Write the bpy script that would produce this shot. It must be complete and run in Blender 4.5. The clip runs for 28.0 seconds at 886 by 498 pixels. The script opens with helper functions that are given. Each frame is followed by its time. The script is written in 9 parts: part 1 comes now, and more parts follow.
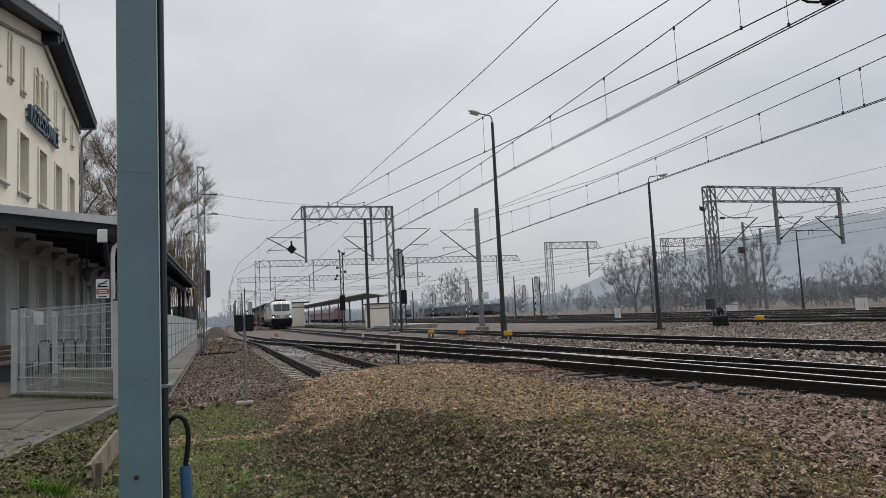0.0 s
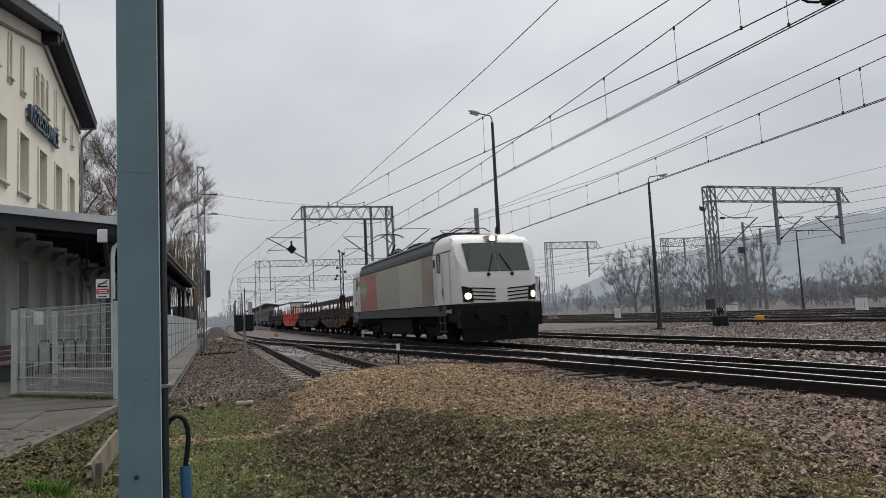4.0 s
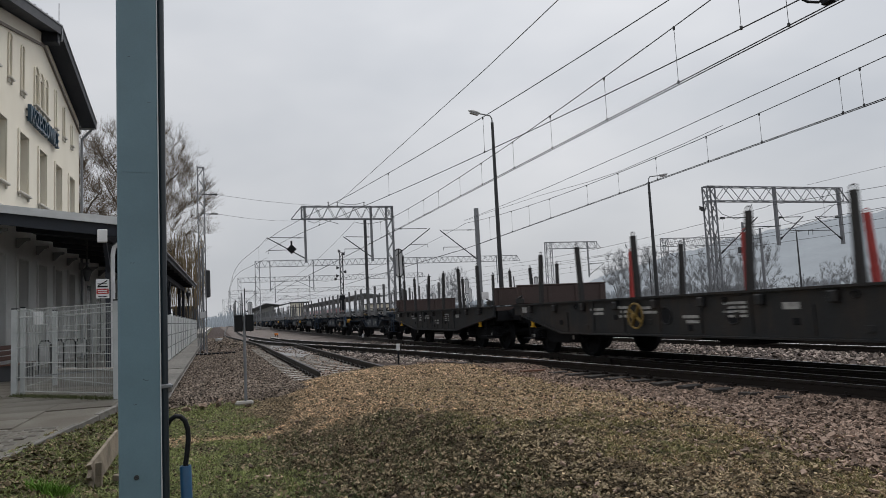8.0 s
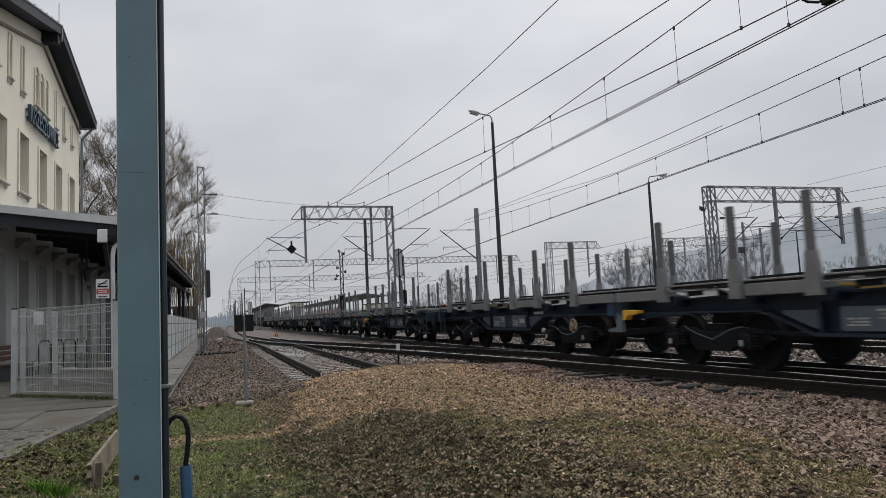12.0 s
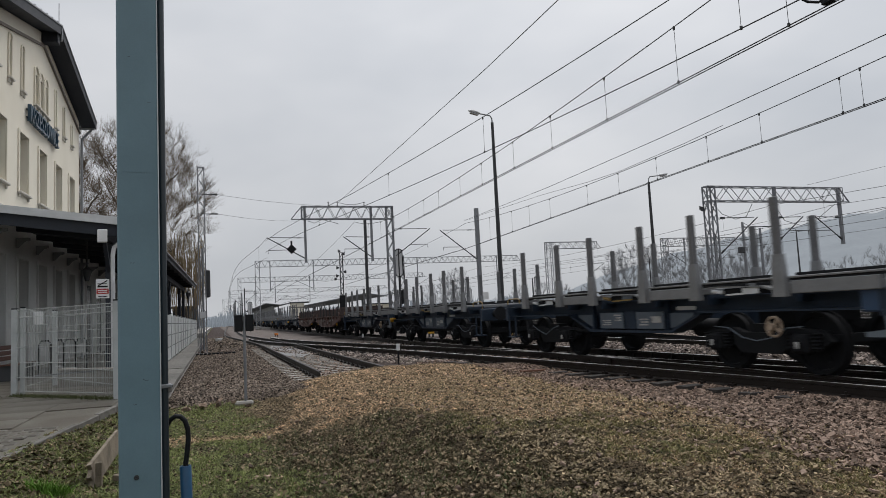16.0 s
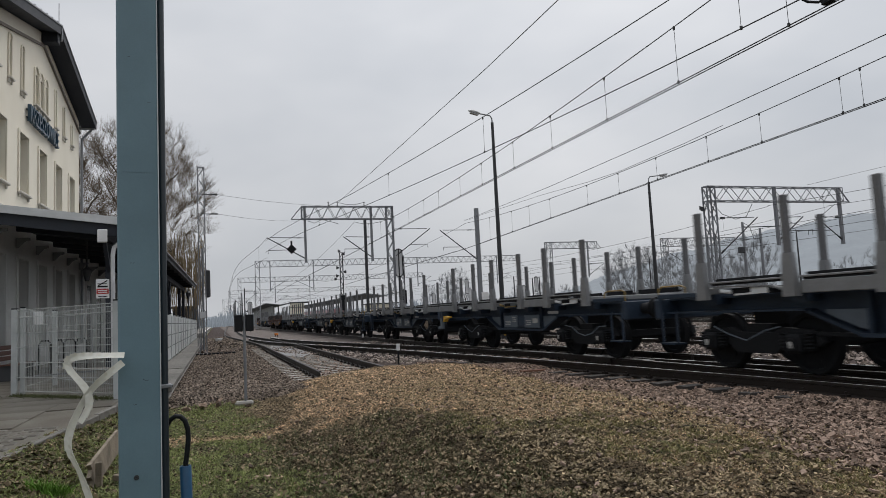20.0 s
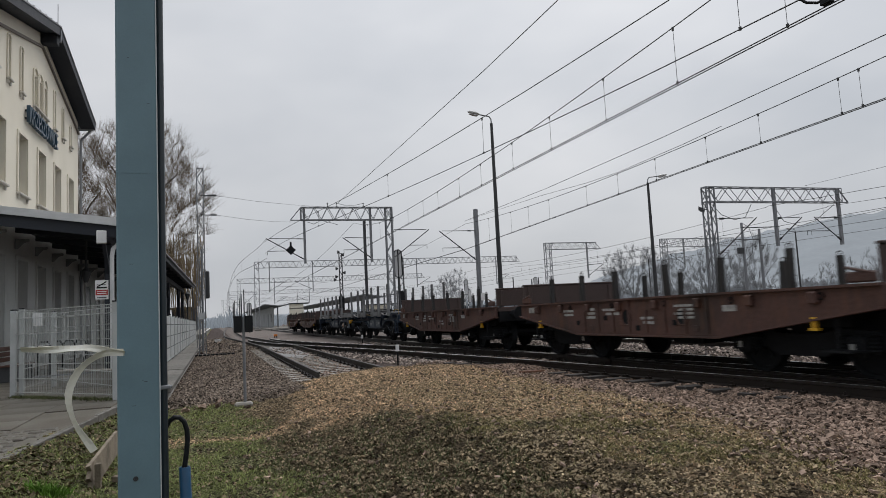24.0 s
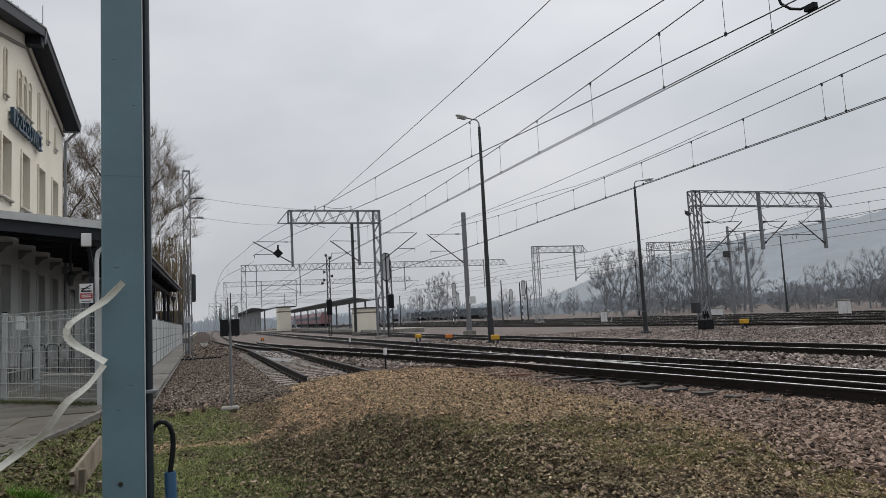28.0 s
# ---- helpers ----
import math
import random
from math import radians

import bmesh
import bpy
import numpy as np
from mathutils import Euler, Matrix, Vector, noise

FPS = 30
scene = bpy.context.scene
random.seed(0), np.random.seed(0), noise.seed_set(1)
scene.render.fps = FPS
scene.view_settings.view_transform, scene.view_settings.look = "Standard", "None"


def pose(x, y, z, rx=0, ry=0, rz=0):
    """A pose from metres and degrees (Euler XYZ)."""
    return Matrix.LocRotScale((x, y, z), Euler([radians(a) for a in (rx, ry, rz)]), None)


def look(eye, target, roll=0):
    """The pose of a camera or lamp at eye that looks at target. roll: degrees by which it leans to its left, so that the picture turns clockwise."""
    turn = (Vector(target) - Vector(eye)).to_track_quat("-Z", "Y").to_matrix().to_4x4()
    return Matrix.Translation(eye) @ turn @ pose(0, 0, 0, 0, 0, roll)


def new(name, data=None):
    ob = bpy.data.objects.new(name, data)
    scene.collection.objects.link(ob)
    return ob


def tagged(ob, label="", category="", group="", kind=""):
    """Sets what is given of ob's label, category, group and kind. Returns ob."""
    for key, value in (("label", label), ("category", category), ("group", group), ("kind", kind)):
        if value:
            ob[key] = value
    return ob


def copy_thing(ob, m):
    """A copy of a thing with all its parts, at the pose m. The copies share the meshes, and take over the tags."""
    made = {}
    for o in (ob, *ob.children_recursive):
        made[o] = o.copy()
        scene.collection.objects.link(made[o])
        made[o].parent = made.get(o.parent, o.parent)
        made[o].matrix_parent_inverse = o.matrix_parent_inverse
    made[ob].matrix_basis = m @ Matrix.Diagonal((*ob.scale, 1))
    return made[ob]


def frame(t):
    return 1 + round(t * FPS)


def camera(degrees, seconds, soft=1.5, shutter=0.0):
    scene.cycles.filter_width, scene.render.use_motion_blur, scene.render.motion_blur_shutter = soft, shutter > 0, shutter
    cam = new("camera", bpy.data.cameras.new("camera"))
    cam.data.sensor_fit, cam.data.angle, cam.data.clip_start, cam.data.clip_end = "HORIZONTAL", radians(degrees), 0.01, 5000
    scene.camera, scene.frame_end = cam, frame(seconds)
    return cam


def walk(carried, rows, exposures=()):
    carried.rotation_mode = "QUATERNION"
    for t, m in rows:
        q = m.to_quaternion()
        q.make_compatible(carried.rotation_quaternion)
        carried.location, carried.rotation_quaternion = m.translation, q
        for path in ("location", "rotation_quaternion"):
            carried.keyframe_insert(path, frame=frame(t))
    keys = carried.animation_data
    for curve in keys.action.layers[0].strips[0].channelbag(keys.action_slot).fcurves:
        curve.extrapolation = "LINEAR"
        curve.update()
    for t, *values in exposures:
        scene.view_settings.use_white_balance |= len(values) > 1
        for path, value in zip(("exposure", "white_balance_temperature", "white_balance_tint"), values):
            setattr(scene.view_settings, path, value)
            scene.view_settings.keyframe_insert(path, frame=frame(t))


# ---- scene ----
# camera: a phone held still, turned a little to the right at the end
cam = camera(65.6, 28.0, soft=0.7, shutter=0.13)
walk(cam, [
    (0, pose(0, 0, 1.18, 95.249, 2.824, -18.241)),
    (21.5, pose(0, 0, 1.18, 95.249, 2.824, -18.241)),
    (22.5, pose(0, 0, 1.18, 95.251, 2.830, -18.270)),
    (23.5, pose(0, 0, 1.18, 95.257, 2.837, -18.299)),
    (24, pose(0, 0, 1.18, 95.315, 2.874, -18.296)),
    (24.5, pose(0, 0, 1.18, 95.386, 2.856, -18.380)),
    (25, pose(0, 0, 1.18, 95.375, 2.826, -18.687)),
    (25.5, pose(0, 0, 1.18, 95.395, 2.778, -18.948)),
    (26, pose(0, 0, 1.18, 95.420, 2.771, -19.017)),
    (26.5, pose(0, 0, 1.18, 95.369, 2.758, -19.090)),
    (27, pose(0, 0, 1.18, 95.351, 2.775, -19.200)),
    (27.5, pose(0, 0, 1.18, 95.438, 2.866, -19.260)),
    (28, pose(0, 0, 1.18, 95.540, 2.932, -19.307)),
], exposures=[(0, 0.0), (28, 0.0)])

# ---- sky and sun: an even overcast ----
world = bpy.data.worlds.new("overcast")
scene.world = world
world.use_nodes = True
wn, wl = world.node_tree.nodes, world.node_tree.links
wn.clear()
w_out = wn.new("ShaderNodeOutputWorld")
w_bg = wn.new("ShaderNodeBackground")
w_sky = wn.new("ShaderNodeTexSky")
w_sky.sky_type = "NISHITA"
w_sky.sun_disc = False
w_sky.sun_elevation, w_sky.sun_rotation = radians(57), radians(42)
w_sky.air_density, w_sky.dust_density = 1.0, 4.0
w_tc = wn.new("ShaderNodeTexCoord")
w_map = wn.new("ShaderNodeMapping")
w_map.inputs["Scale"].default_value = (1.0, 1.0, 2.2)
w_n = wn.new("ShaderNodeTexNoise")
w_n.inputs["Scale"].default_value, w_n.inputs["Detail"].default_value, w_n.inputs["Roughness"].default_value = 1.9, 4.0, 0.5
w_ramp = wn.new("ShaderNodeValToRGB")
w_ramp.color_ramp.elements[0].position, w_ramp.color_ramp.elements[1].position = 0.28, 0.72
w_ramp.color_ramp.elements[0].color = (5.0, 5.3, 5.75, 1)
w_ramp.color_ramp.elements[1].color = (7.4, 7.5, 7.75, 1)
w_mix = wn.new("ShaderNodeMix")
w_mix.data_type = "RGBA"
w_mix.inputs["Factor"].default_value = 0.93
wl.new(w_tc.outputs["Generated"], w_map.inputs["Vector"])
wl.new(w_map.outputs["Vector"], w_n.inputs["Vector"])
wl.new(w_n.outputs["Fac"], w_ramp.inputs["Fac"])
wl.new(w_sky.outputs["Color"], w_mix.inputs["A"])
wl.new(w_ramp.outputs["Color"], w_mix.inputs["B"])
# an overcast sky is brighter towards the zenith
w_sep = wn.new("ShaderNodeSeparateXYZ")
wl.new(w_tc.outputs["Generated"], w_sep.inputs["Vector"])
w_up = wn.new("ShaderNodeValToRGB")
for pos, val in ((0.0, 0.95), (0.12, 0.99), (0.42, 1.05), (1.0, 1.75)):
    e = w_up.color_ramp.elements.new(pos) if pos not in (0.0, 1.0) else w_up.color_ramp.elements[0 if pos == 0.0 else -1]
    e.color = (val, val, val, 1)
wl.new(w_sep.outputs["Z"], w_up.inputs["Fac"])
w_mul = wn.new("ShaderNodeVectorMath")
w_mul.operation = "MULTIPLY"
wl.new(w_mix.outputs["Result"], w_mul.inputs[0])
wl.new(w_up.outputs["Color"], w_mul.inputs[1])
w_bg.inputs["Strength"].default_value = 0.1
# and brighter round the hidden sun
w_dot = wn.new("ShaderNodeVectorMath")
w_dot.operation = "DOT_PRODUCT"
wl.new(w_tc.outputs["Generated"], w_dot.inputs[0])
w_dot.inputs[1].default_value = (math.cos(radians(57)) * math.sin(radians(42)), math.cos(radians(57)) * math.cos(radians(42)), math.sin(radians(57)))
w_halo = wn.new("ShaderNodeMapRange")
w_halo.interpolation_type = "SMOOTHSTEP"
for key, val in (("From Min", 0.50), ("From Max", 0.94), ("To Min", 0.92), ("To Max", 1.10)):
    w_halo.inputs[key].default_value = val
wl.new(w_dot.outputs["Value"], w_halo.inputs["Value"])
w_glow = wn.new("ShaderNodeVectorMath")
w_glow.operation = "SCALE"
wl.new(w_mul.outputs["Vector"], w_glow.inputs[0])
wl.new(w_halo.outputs["Result"], w_glow.inputs["Scale"])
wl.new(w_glow.outputs["Vector"], w_bg.inputs["Color"])
wl.new(w_bg.outputs["Background"], w_out.inputs["Surface"])

sun_data = bpy.data.lights.new("sun", "SUN")
sun_data.energy, sun_data.angle, sun_data.color = 1.55, radians(45), (1.0, 0.97, 0.93)
sun = new("sun", sun_data)
sun.matrix_basis = look((0, 0, 80), (-30, -33, 10))


# ---- materials ----
def mat(name, base, rough=0.7, metal=0.0, var=0.25, scale=3.0, fine=40.0, bump=0.25, other=None, amount=0.45, soft=0.12, spec=0.5, glow=None, island=0.0, pick=0.0):
    """A surface with variation at two scales, and patches of another colour where given."""
    m = bpy.data.materials.new(name)
    m.use_nodes = True
    n, l = m.node_tree.nodes, m.node_tree.links
    b = n["Principled BSDF"]
    tc = n.new("ShaderNodeTexCoord")
    big, small = n.new("ShaderNodeTexNoise"), n.new("ShaderNodeTexNoise")
    big.inputs["Scale"].default_value, big.inputs["Detail"].default_value = scale, 4.0
    small.inputs["Scale"].default_value, small.inputs["Detail"].default_value = fine, 5.0
    for t in (big, small):
        l.new(tc.outputs["Object"], t.inputs["Vector"])
    lo = [c * (1 - var) for c in base]
    hi = [min(1.0, c * (1 + var)) for c in base]
    mix = n.new("ShaderNodeMix")
    mix.data_type = "RGBA"
    mix.inputs["A"].default_value, mix.inputs["B"].default_value = (*lo, 1), (*hi, 1)
    l.new(small.outputs["Fac"], mix.inputs["Factor"])
    out = mix.outputs["Result"]
    if other:
        ramp = n.new("ShaderNodeValToRGB")
        ramp.color_ramp.elements[0].position, ramp.color_ramp.elements[1].position = 1 - amount - soft, 1 - amount + soft
        l.new(big.outputs["Fac"], ramp.inputs["Fac"])
        m2 = n.new("ShaderNodeMix")
        m2.data_type = "RGBA"
        l.new(ramp.outputs["Color"], m2.inputs["Factor"])
        l.new(out, m2.inputs["A"])
        m2.inputs["B"].default_value = (*other, 1)
        out = m2.outputs["Result"]
    else:
        m2 = n.new("ShaderNodeMix")
        m2.data_type = "RGBA"
        m2.blend_type = "MULTIPLY"
        m2.inputs["Factor"].default_value = 0.5
        l.new(out, m2.inputs["A"])
        ramp = n.new("ShaderNodeValToRGB")
        ramp.color_ramp.elements[0].position, ramp.color_ramp.elements[1].position = 0.3, 0.7
        ramp.color_ramp.elements[0].color = (0.55, 0.55, 0.55, 1)
        l.new(big.outputs["Fac"], ramp.inputs["Fac"])
        l.new(ramp.outputs["Color"], m2.inputs["B"])
        out = m2.outputs["Result"]
    if island or pick:
        src = n.new("ShaderNodeNewGeometry").outputs["Random Per Island"] if island else n.new("ShaderNodeObjectInfo").outputs["Random"]
        k = island or pick
        mr = n.new("ShaderNodeMapRange")
        mr.inputs["To Min"].default_value, mr.inputs["To Max"].default_value = 1 - k, 1 + k
        l.new(src, mr.inputs["Value"])
        m3 = n.new("ShaderNodeVectorMath")
        m3.operation = "SCALE"
        l.new(out, m3.inputs[0])
        l.new(mr.outputs["Result"], m3.inputs["Scale"])
        out = m3.outputs["Vector"]
    l.new(out, b.inputs["Base Color"])
    rr = n.new("ShaderNodeMapRange")
    rr.inputs["To Min"].default_value, rr.inputs["To Max"].default_value = max(0.02, rough - 0.12), min(1, rough + 0.12)
    l.new(big.outputs["Fac"], rr.inputs["Value"])
    l.new(rr.outputs["Result"], b.inputs["Roughness"])
    b.inputs["Metallic"].default_value, b.inputs["Specular IOR Level"].default_value = metal, spec
    if bump:
        bp = n.new("ShaderNodeBump")
        bp.inputs["Strength"].default_value, bp.inputs["Distance"].default_value = bump, 0.6 / fine
        l.new(small.outputs["Fac"], bp.inputs["Height"])
        l.new(bp.outputs["Normal"], b.inputs["Normal"])
    if glow:
        b.inputs["Emission Color"].default_value, b.inputs["Emission Strength"].default_value = (*glow[:3], 1), glow[3]
    return m


# bed under the loose stones, darkened to paint shade into their gaps
M_BALLASTGAP = mat("ballast", (0.045, 0.035, 0.032), 0.9, var=0.75, scale=0.6, fine=16, bump=1.0, other=(0.065, 0.049, 0.044), amount=0.5, spec=0.1)
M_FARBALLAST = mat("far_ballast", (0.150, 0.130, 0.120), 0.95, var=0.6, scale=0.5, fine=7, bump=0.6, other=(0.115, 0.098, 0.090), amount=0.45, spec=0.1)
M_GRAVEL = mat("brown_gravel", (0.185, 0.150, 0.122), 0.8, var=0.35, scale=1.2, fine=30, bump=0.4, island=0.9, spec=0.1)
M_STONE = mat("ballast_stone", (0.225, 0.165, 0.130), 0.8, var=0.35, scale=1.2, fine=30, bump=0.4, island=0.85, spec=0.1)
M_STONE2 = mat("grey_ballast_stone", (0.285, 0.238, 0.208), 0.8, var=0.35, scale=1.2, fine=30, bump=0.4, island=0.8, spec=0.1)
M_RAIL = mat("rusty_rail", (0.016, 0.012, 0.010), 0.5, var=0.4, scale=2, fine=40, bump=0.2, spec=0.25)
M_SHINE = mat("worn_rail_head", (0.78, 0.78, 0.78), 0.42, 0.9, var=0.1, scale=1, fine=60, bump=0.03)
M_CONCRETE = mat("concrete", (0.25, 0.235, 0.21), 0.85, var=0.3, scale=1.5, fine=40, bump=0.3, other=(0.155, 0.145, 0.13), amount=0.45, pick=0.18)
M_WETPAVE = mat("wet_pavement", (0.113, 0.106, 0.088), 0.36, var=0.25, scale=0.7, fine=30, bump=0.2, other=(0.072, 0.061, 0.047), amount=0.5, pick=0.15)
M_DARKSTEEL = mat("dark_steel", (0.045, 0.047, 0.051), 0.6, 0.2, var=0.25, scale=2, fine=30, bump=0.15)
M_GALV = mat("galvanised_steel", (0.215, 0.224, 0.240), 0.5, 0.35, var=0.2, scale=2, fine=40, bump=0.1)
# zinc made paler so the far gantries have haze in their colour
M_HAZEZINC = mat("haze_tinted_zinc", (0.30, 0.31, 0.325), 0.55, 0.2, var=0.15, scale=0.6, fine=10, bump=0)
M_WIRE = mat("copper_wire", (0.05, 0.052, 0.055), 0.6, 0.3, var=0.1, bump=0)
M_BLUEPOST = mat("blue_grey_paint", (0.15, 0.237, 0.282), 0.42, var=0.06, scale=3, fine=120, bump=0.06, spec=0.4)
M_BLACK = mat("black_rubber", (0.012, 0.013, 0.015), 0.6, var=0.2, bump=0.1, spec=0.18)
M_BLUEPIPE = mat("blue_plastic_pipe", (0.012, 0.075, 0.16), 0.4, var=0.12, bump=0.1)
M_PLASTER = mat("cream_plaster", (0.78, 0.735, 0.625), 0.9, var=0.06, scale=0.5, fine=80, bump=0.1, other=(0.73, 0.685, 0.575), amount=0.45)
M_PLASTER2 = mat("pale_trim", (0.66, 0.63, 0.57), 0.85, var=0.06, scale=1, fine=80, bump=0.1)
M_MOULD = mat("brown_moulding", (0.20, 0.175, 0.15), 0.8, var=0.12, scale=1, fine=60, bump=0.1)
M_GLASS = mat("dark_window_glass", (0.012, 0.014, 0.017), 0.22, var=0.1, bump=0, spec=0.22)
M_DARKWOOD = mat("dark_timber", (0.016, 0.020, 0.030), 0.7, var=0.3, scale=3, fine=40, bump=0.2)
M_ROOF = mat("grey_roof_sheet", (0.10, 0.105, 0.11), 0.55, 0.2, var=0.15, scale=2, fine=40, bump=0.1)
M_FASCIA = mat("pale_grey_fascia", (0.60, 0.61, 0.62), 0.5, var=0.08, scale=2, fine=50, bump=0.05)
M_WHITE = mat("white_paint", (0.72, 0.72, 0.72), 0.5, var=0.06, scale=2, fine=50, bump=0.05)
M_FENCE = mat("pale_grey_fence", (0.44, 0.46, 0.46), 0.45, var=0.08, scale=3, fine=60, bump=0.05)
M_RED = mat("red_paint", (0.42, 0.03, 0.03), 0.5, var=0.1, scale=3, fine=50, bump=0.05)
M_YELLOW = mat("yellow_paint", (0.72, 0.40, 0.02), 0.5, var=0.12, scale=3, fine=50, bump=0.05)
M_ORANGE = mat("orange_paint", (0.72, 0.22, 0.03), 0.5, var=0.12, scale=3, fine=50, bump=0.05)
M_LETTER = mat("blue_letter_enamel", (0.02, 0.06, 0.10), 0.4, var=0.1, bump=0)
M_WOOD = mat("weathered_board", (0.20, 0.165, 0.12), 0.9, var=0.45, scale=4, fine=50, bump=0.6, other=(0.11, 0.09, 0.065), amount=0.45)
M_BARK = mat("grey_bark", (0.085, 0.072, 0.058), 0.9, var=0.4, scale=2, fine=30, bump=0.4, spec=0.1)
M_TWIG = mat("brown_twigs", (0.135, 0.102, 0.070), 0.9, var=0.3, scale=2, fine=30, bump=0, spec=0.1)
# far twigs: pale blue-grey base colour has the distance haze painted in
M_FARTWIG = mat("haze_tinted_twigs", (0.27, 0.278, 0.29), 0.95, var=0.25, scale=0.4, fine=8, bump=0, spec=0.1)
M_STRAW = mat("dry_grass", (0.53, 0.39, 0.255), 0.9, var=0.3, scale=1.2, fine=30, bump=0, island=0.6, spec=0.1)
M_BLADE = mat("green_grass", (0.255, 0.290, 0.110), 0.85, var=0.25, scale=2, fine=30, bump=0, island=0.45, spec=0.1)


# ---- building kit ----
class Shape:
    """Collects vertices and faces for one mesh."""

    def __init__(self):
        self.v, self.f, self.s = [], [], []

    def add(self, vs, fs, slot=0):
        k = len(self.v)
        self.v += [tuple(p) for p in vs]
        self.f += [tuple(i + k for i in q) for q in fs]
        self.s += [slot] * len(fs)
        return self

    def box(self, x0, x1, y0, y1, z0, z1, b=0.0, slot=0):
        if b <= 0:
            vs = [(x, y, z) for z in (z0, z1) for y in (y0, y1) for x in (x0, x1)]
            return self.add(vs, [(0, 2, 3, 1), (4, 5, 7, 6), (0, 1, 5, 4), (2, 6, 7, 3), (0, 4, 6, 2), (1, 3, 7, 5)], slot)
        # chamfered box: three vertices at each corner
        vs, idx = [], {}
        for i, x in enumerate((x0, x1)):
            for j, y in enumerate((y0, y1)):
                for k, z in enumerate((z0, z1)):
                    sx, sy, sz = (1, -1)[i], (1, -1)[j], (1, -1)[k]
                    for a, p in enumerate(((x, y + sy * b, z + sz * b), (x + sx * b, y, z + sz * b), (x + sx * b, y + sy * b, z))):
                        idx[i, j, k, a] = len(vs)
                        vs.append(p)
        g = lambda i, j, k, a: idx[i, j, k, a]
        fs = []
        for e in (0, 1):
            fs.append((g(e, 0, 0, 0), g(e, 1, 0, 0), g(e, 1, 1, 0), g(e, 0, 1, 0)))
            fs.append((g(0, e, 0, 1), g(1, e, 0, 1), g(1, e, 1, 1), g(0, e, 1, 1)))
            fs.append((g(0, 0, e, 2), g(1, 0, e, 2), g(1, 1, e, 2), g(0, 1, e, 2)))
            for h in (0, 1):
                fs.append((g(e, h, 0, 0), g(e, h, 1, 0), g(e, h, 1, 1), g(e, h, 0, 1)))
                fs.append((g(e, 0, h, 0), g(e, 1, h, 0), g(e, 1, h, 2), g(e, 0, h, 2)))
                fs.append((g(0, e, h, 1), g(1, e, h, 1), g(1, e, h, 2), g(0, e, h, 2)))
        for i in (0, 1):
            for j in (0, 1):
                for k in (0, 1):
                    fs.append((g(i, j, k, 0), g(i, j, k, 1), g(i, j, k, 2)))
        return self.add(vs, fs, slot)

    def tube(self, p, q, r0, r1=None, n=8, cap=True, slot=0):
        p, q = Vector(p), Vector(q)
        r1 = r0 if r1 is None else r1
        d = (q - p).normalized()
        a = d.orthogonal().normalized()
        c = d.cross(a)
        vs = []
        for o, r in ((p, r0), (q, r1)):
            vs += [o + a * (r * math.cos(2 * math.pi * i / n)) + c * (r * math.sin(2 * math.pi * i / n)) for i in range(n)]
        fs = [(i, (i + 1) % n, n + (i + 1) % n, n + i) for i in range(n)]
        if cap:
            fs += [tuple(range(n - 1, -1, -1)), tuple(range(n, 2 * n))]
        return self.add(vs, fs, slot)

    def pipe(self, pts, r, n=6, slot=0):
        """A round bar through several points, tapered when r is a list."""
        pts = [Vector(p) for p in pts]
        vs, fs = [], []
        a = None
        for i, p in enumerate(pts):
            d = (pts[min(i + 1, len(pts) - 1)] - pts[max(i - 1, 0)]).normalized()
            a = d.orthogonal().normalized() if a is None else (a - d * a.dot(d)).normalized()
            c = d.cross(a)
            rr = r[i] if isinstance(r, (list, tuple)) else r
            vs += [p + a * (rr * math.cos(2 * math.pi * k / n)) + c * (rr * math.sin(2 * math.pi * k / n)) for k in range(n)]
        for i in range(len(pts) - 1):
            fs += [(i * n + k, i * n + (k + 1) % n, (i + 1) * n + (k + 1) % n, (i + 1) * n + k) for k in range(n)]
        fs += [tuple(range(n - 1, -1, -1)), tuple(range((len(pts) - 1) * n, len(pts) * n))]
        return self.add(vs, fs, slot)

    def bar(self, p, q, w, h, up=(0, 0, 1), slot=0):
        """A rectangular bar from p to q; h is measured along up."""
        p, q = Vector(p), Vector(q)
        d = (q - p).normalized()
        side = d.cross(Vector(up))
        side = side.normalized() if side.length > 1e-4 else d.orthogonal().normalized()
        u = side.cross(d)
        vs = [o + side * (sx * w / 2) + u * (su * h / 2) for o in (p, q) for sx, su in ((-1, -1), (1, -1), (1, 1), (-1, 1))]
        return self.add(vs, [(3, 2, 1, 0), (4, 5, 6, 7), (0, 1, 5, 4), (1, 2, 6, 5), (2, 3, 7, 6), (3, 0, 4, 7)], slot)

    def prism(self, poly, lo, hi, axis="x", slot=0):
        """Extrudes a flat outline; axis x takes (y, z), axis y takes (x, z), axis z takes (x, y)."""
        n = len(poly)
        put = {"x": lambda a, b, c: (c, a, b), "y": lambda a, b, c: (a, c, b), "z": lambda a, b, c: (a, b, c)}[axis]
        vs = [put(a, b, c) for c in (lo, hi) for a, b in poly]
        return self.add(vs, [tuple(range(n - 1, -1, -1)), tuple(range(n, 2 * n))] + [(i, (i + 1) % n, n + (i + 1) % n, n + i) for i in range(n)], slot)

    def lathe(self, prof, n=16, axis="z", centre=(0, 0, 0), slot=0):
        """Turns (radius, height) pairs about an axis."""
        vs = []
        for r, h in prof:
            for i in range(n):
                c, s = r * math.cos(2 * math.pi * i / n), r * math.sin(2 * math.pi * i / n)
                p = (c, s, h) if axis == "z" else (h, c, s)
                vs.append((p[0] + centre[0], p[1] + centre[1], p[2] + centre[2]))
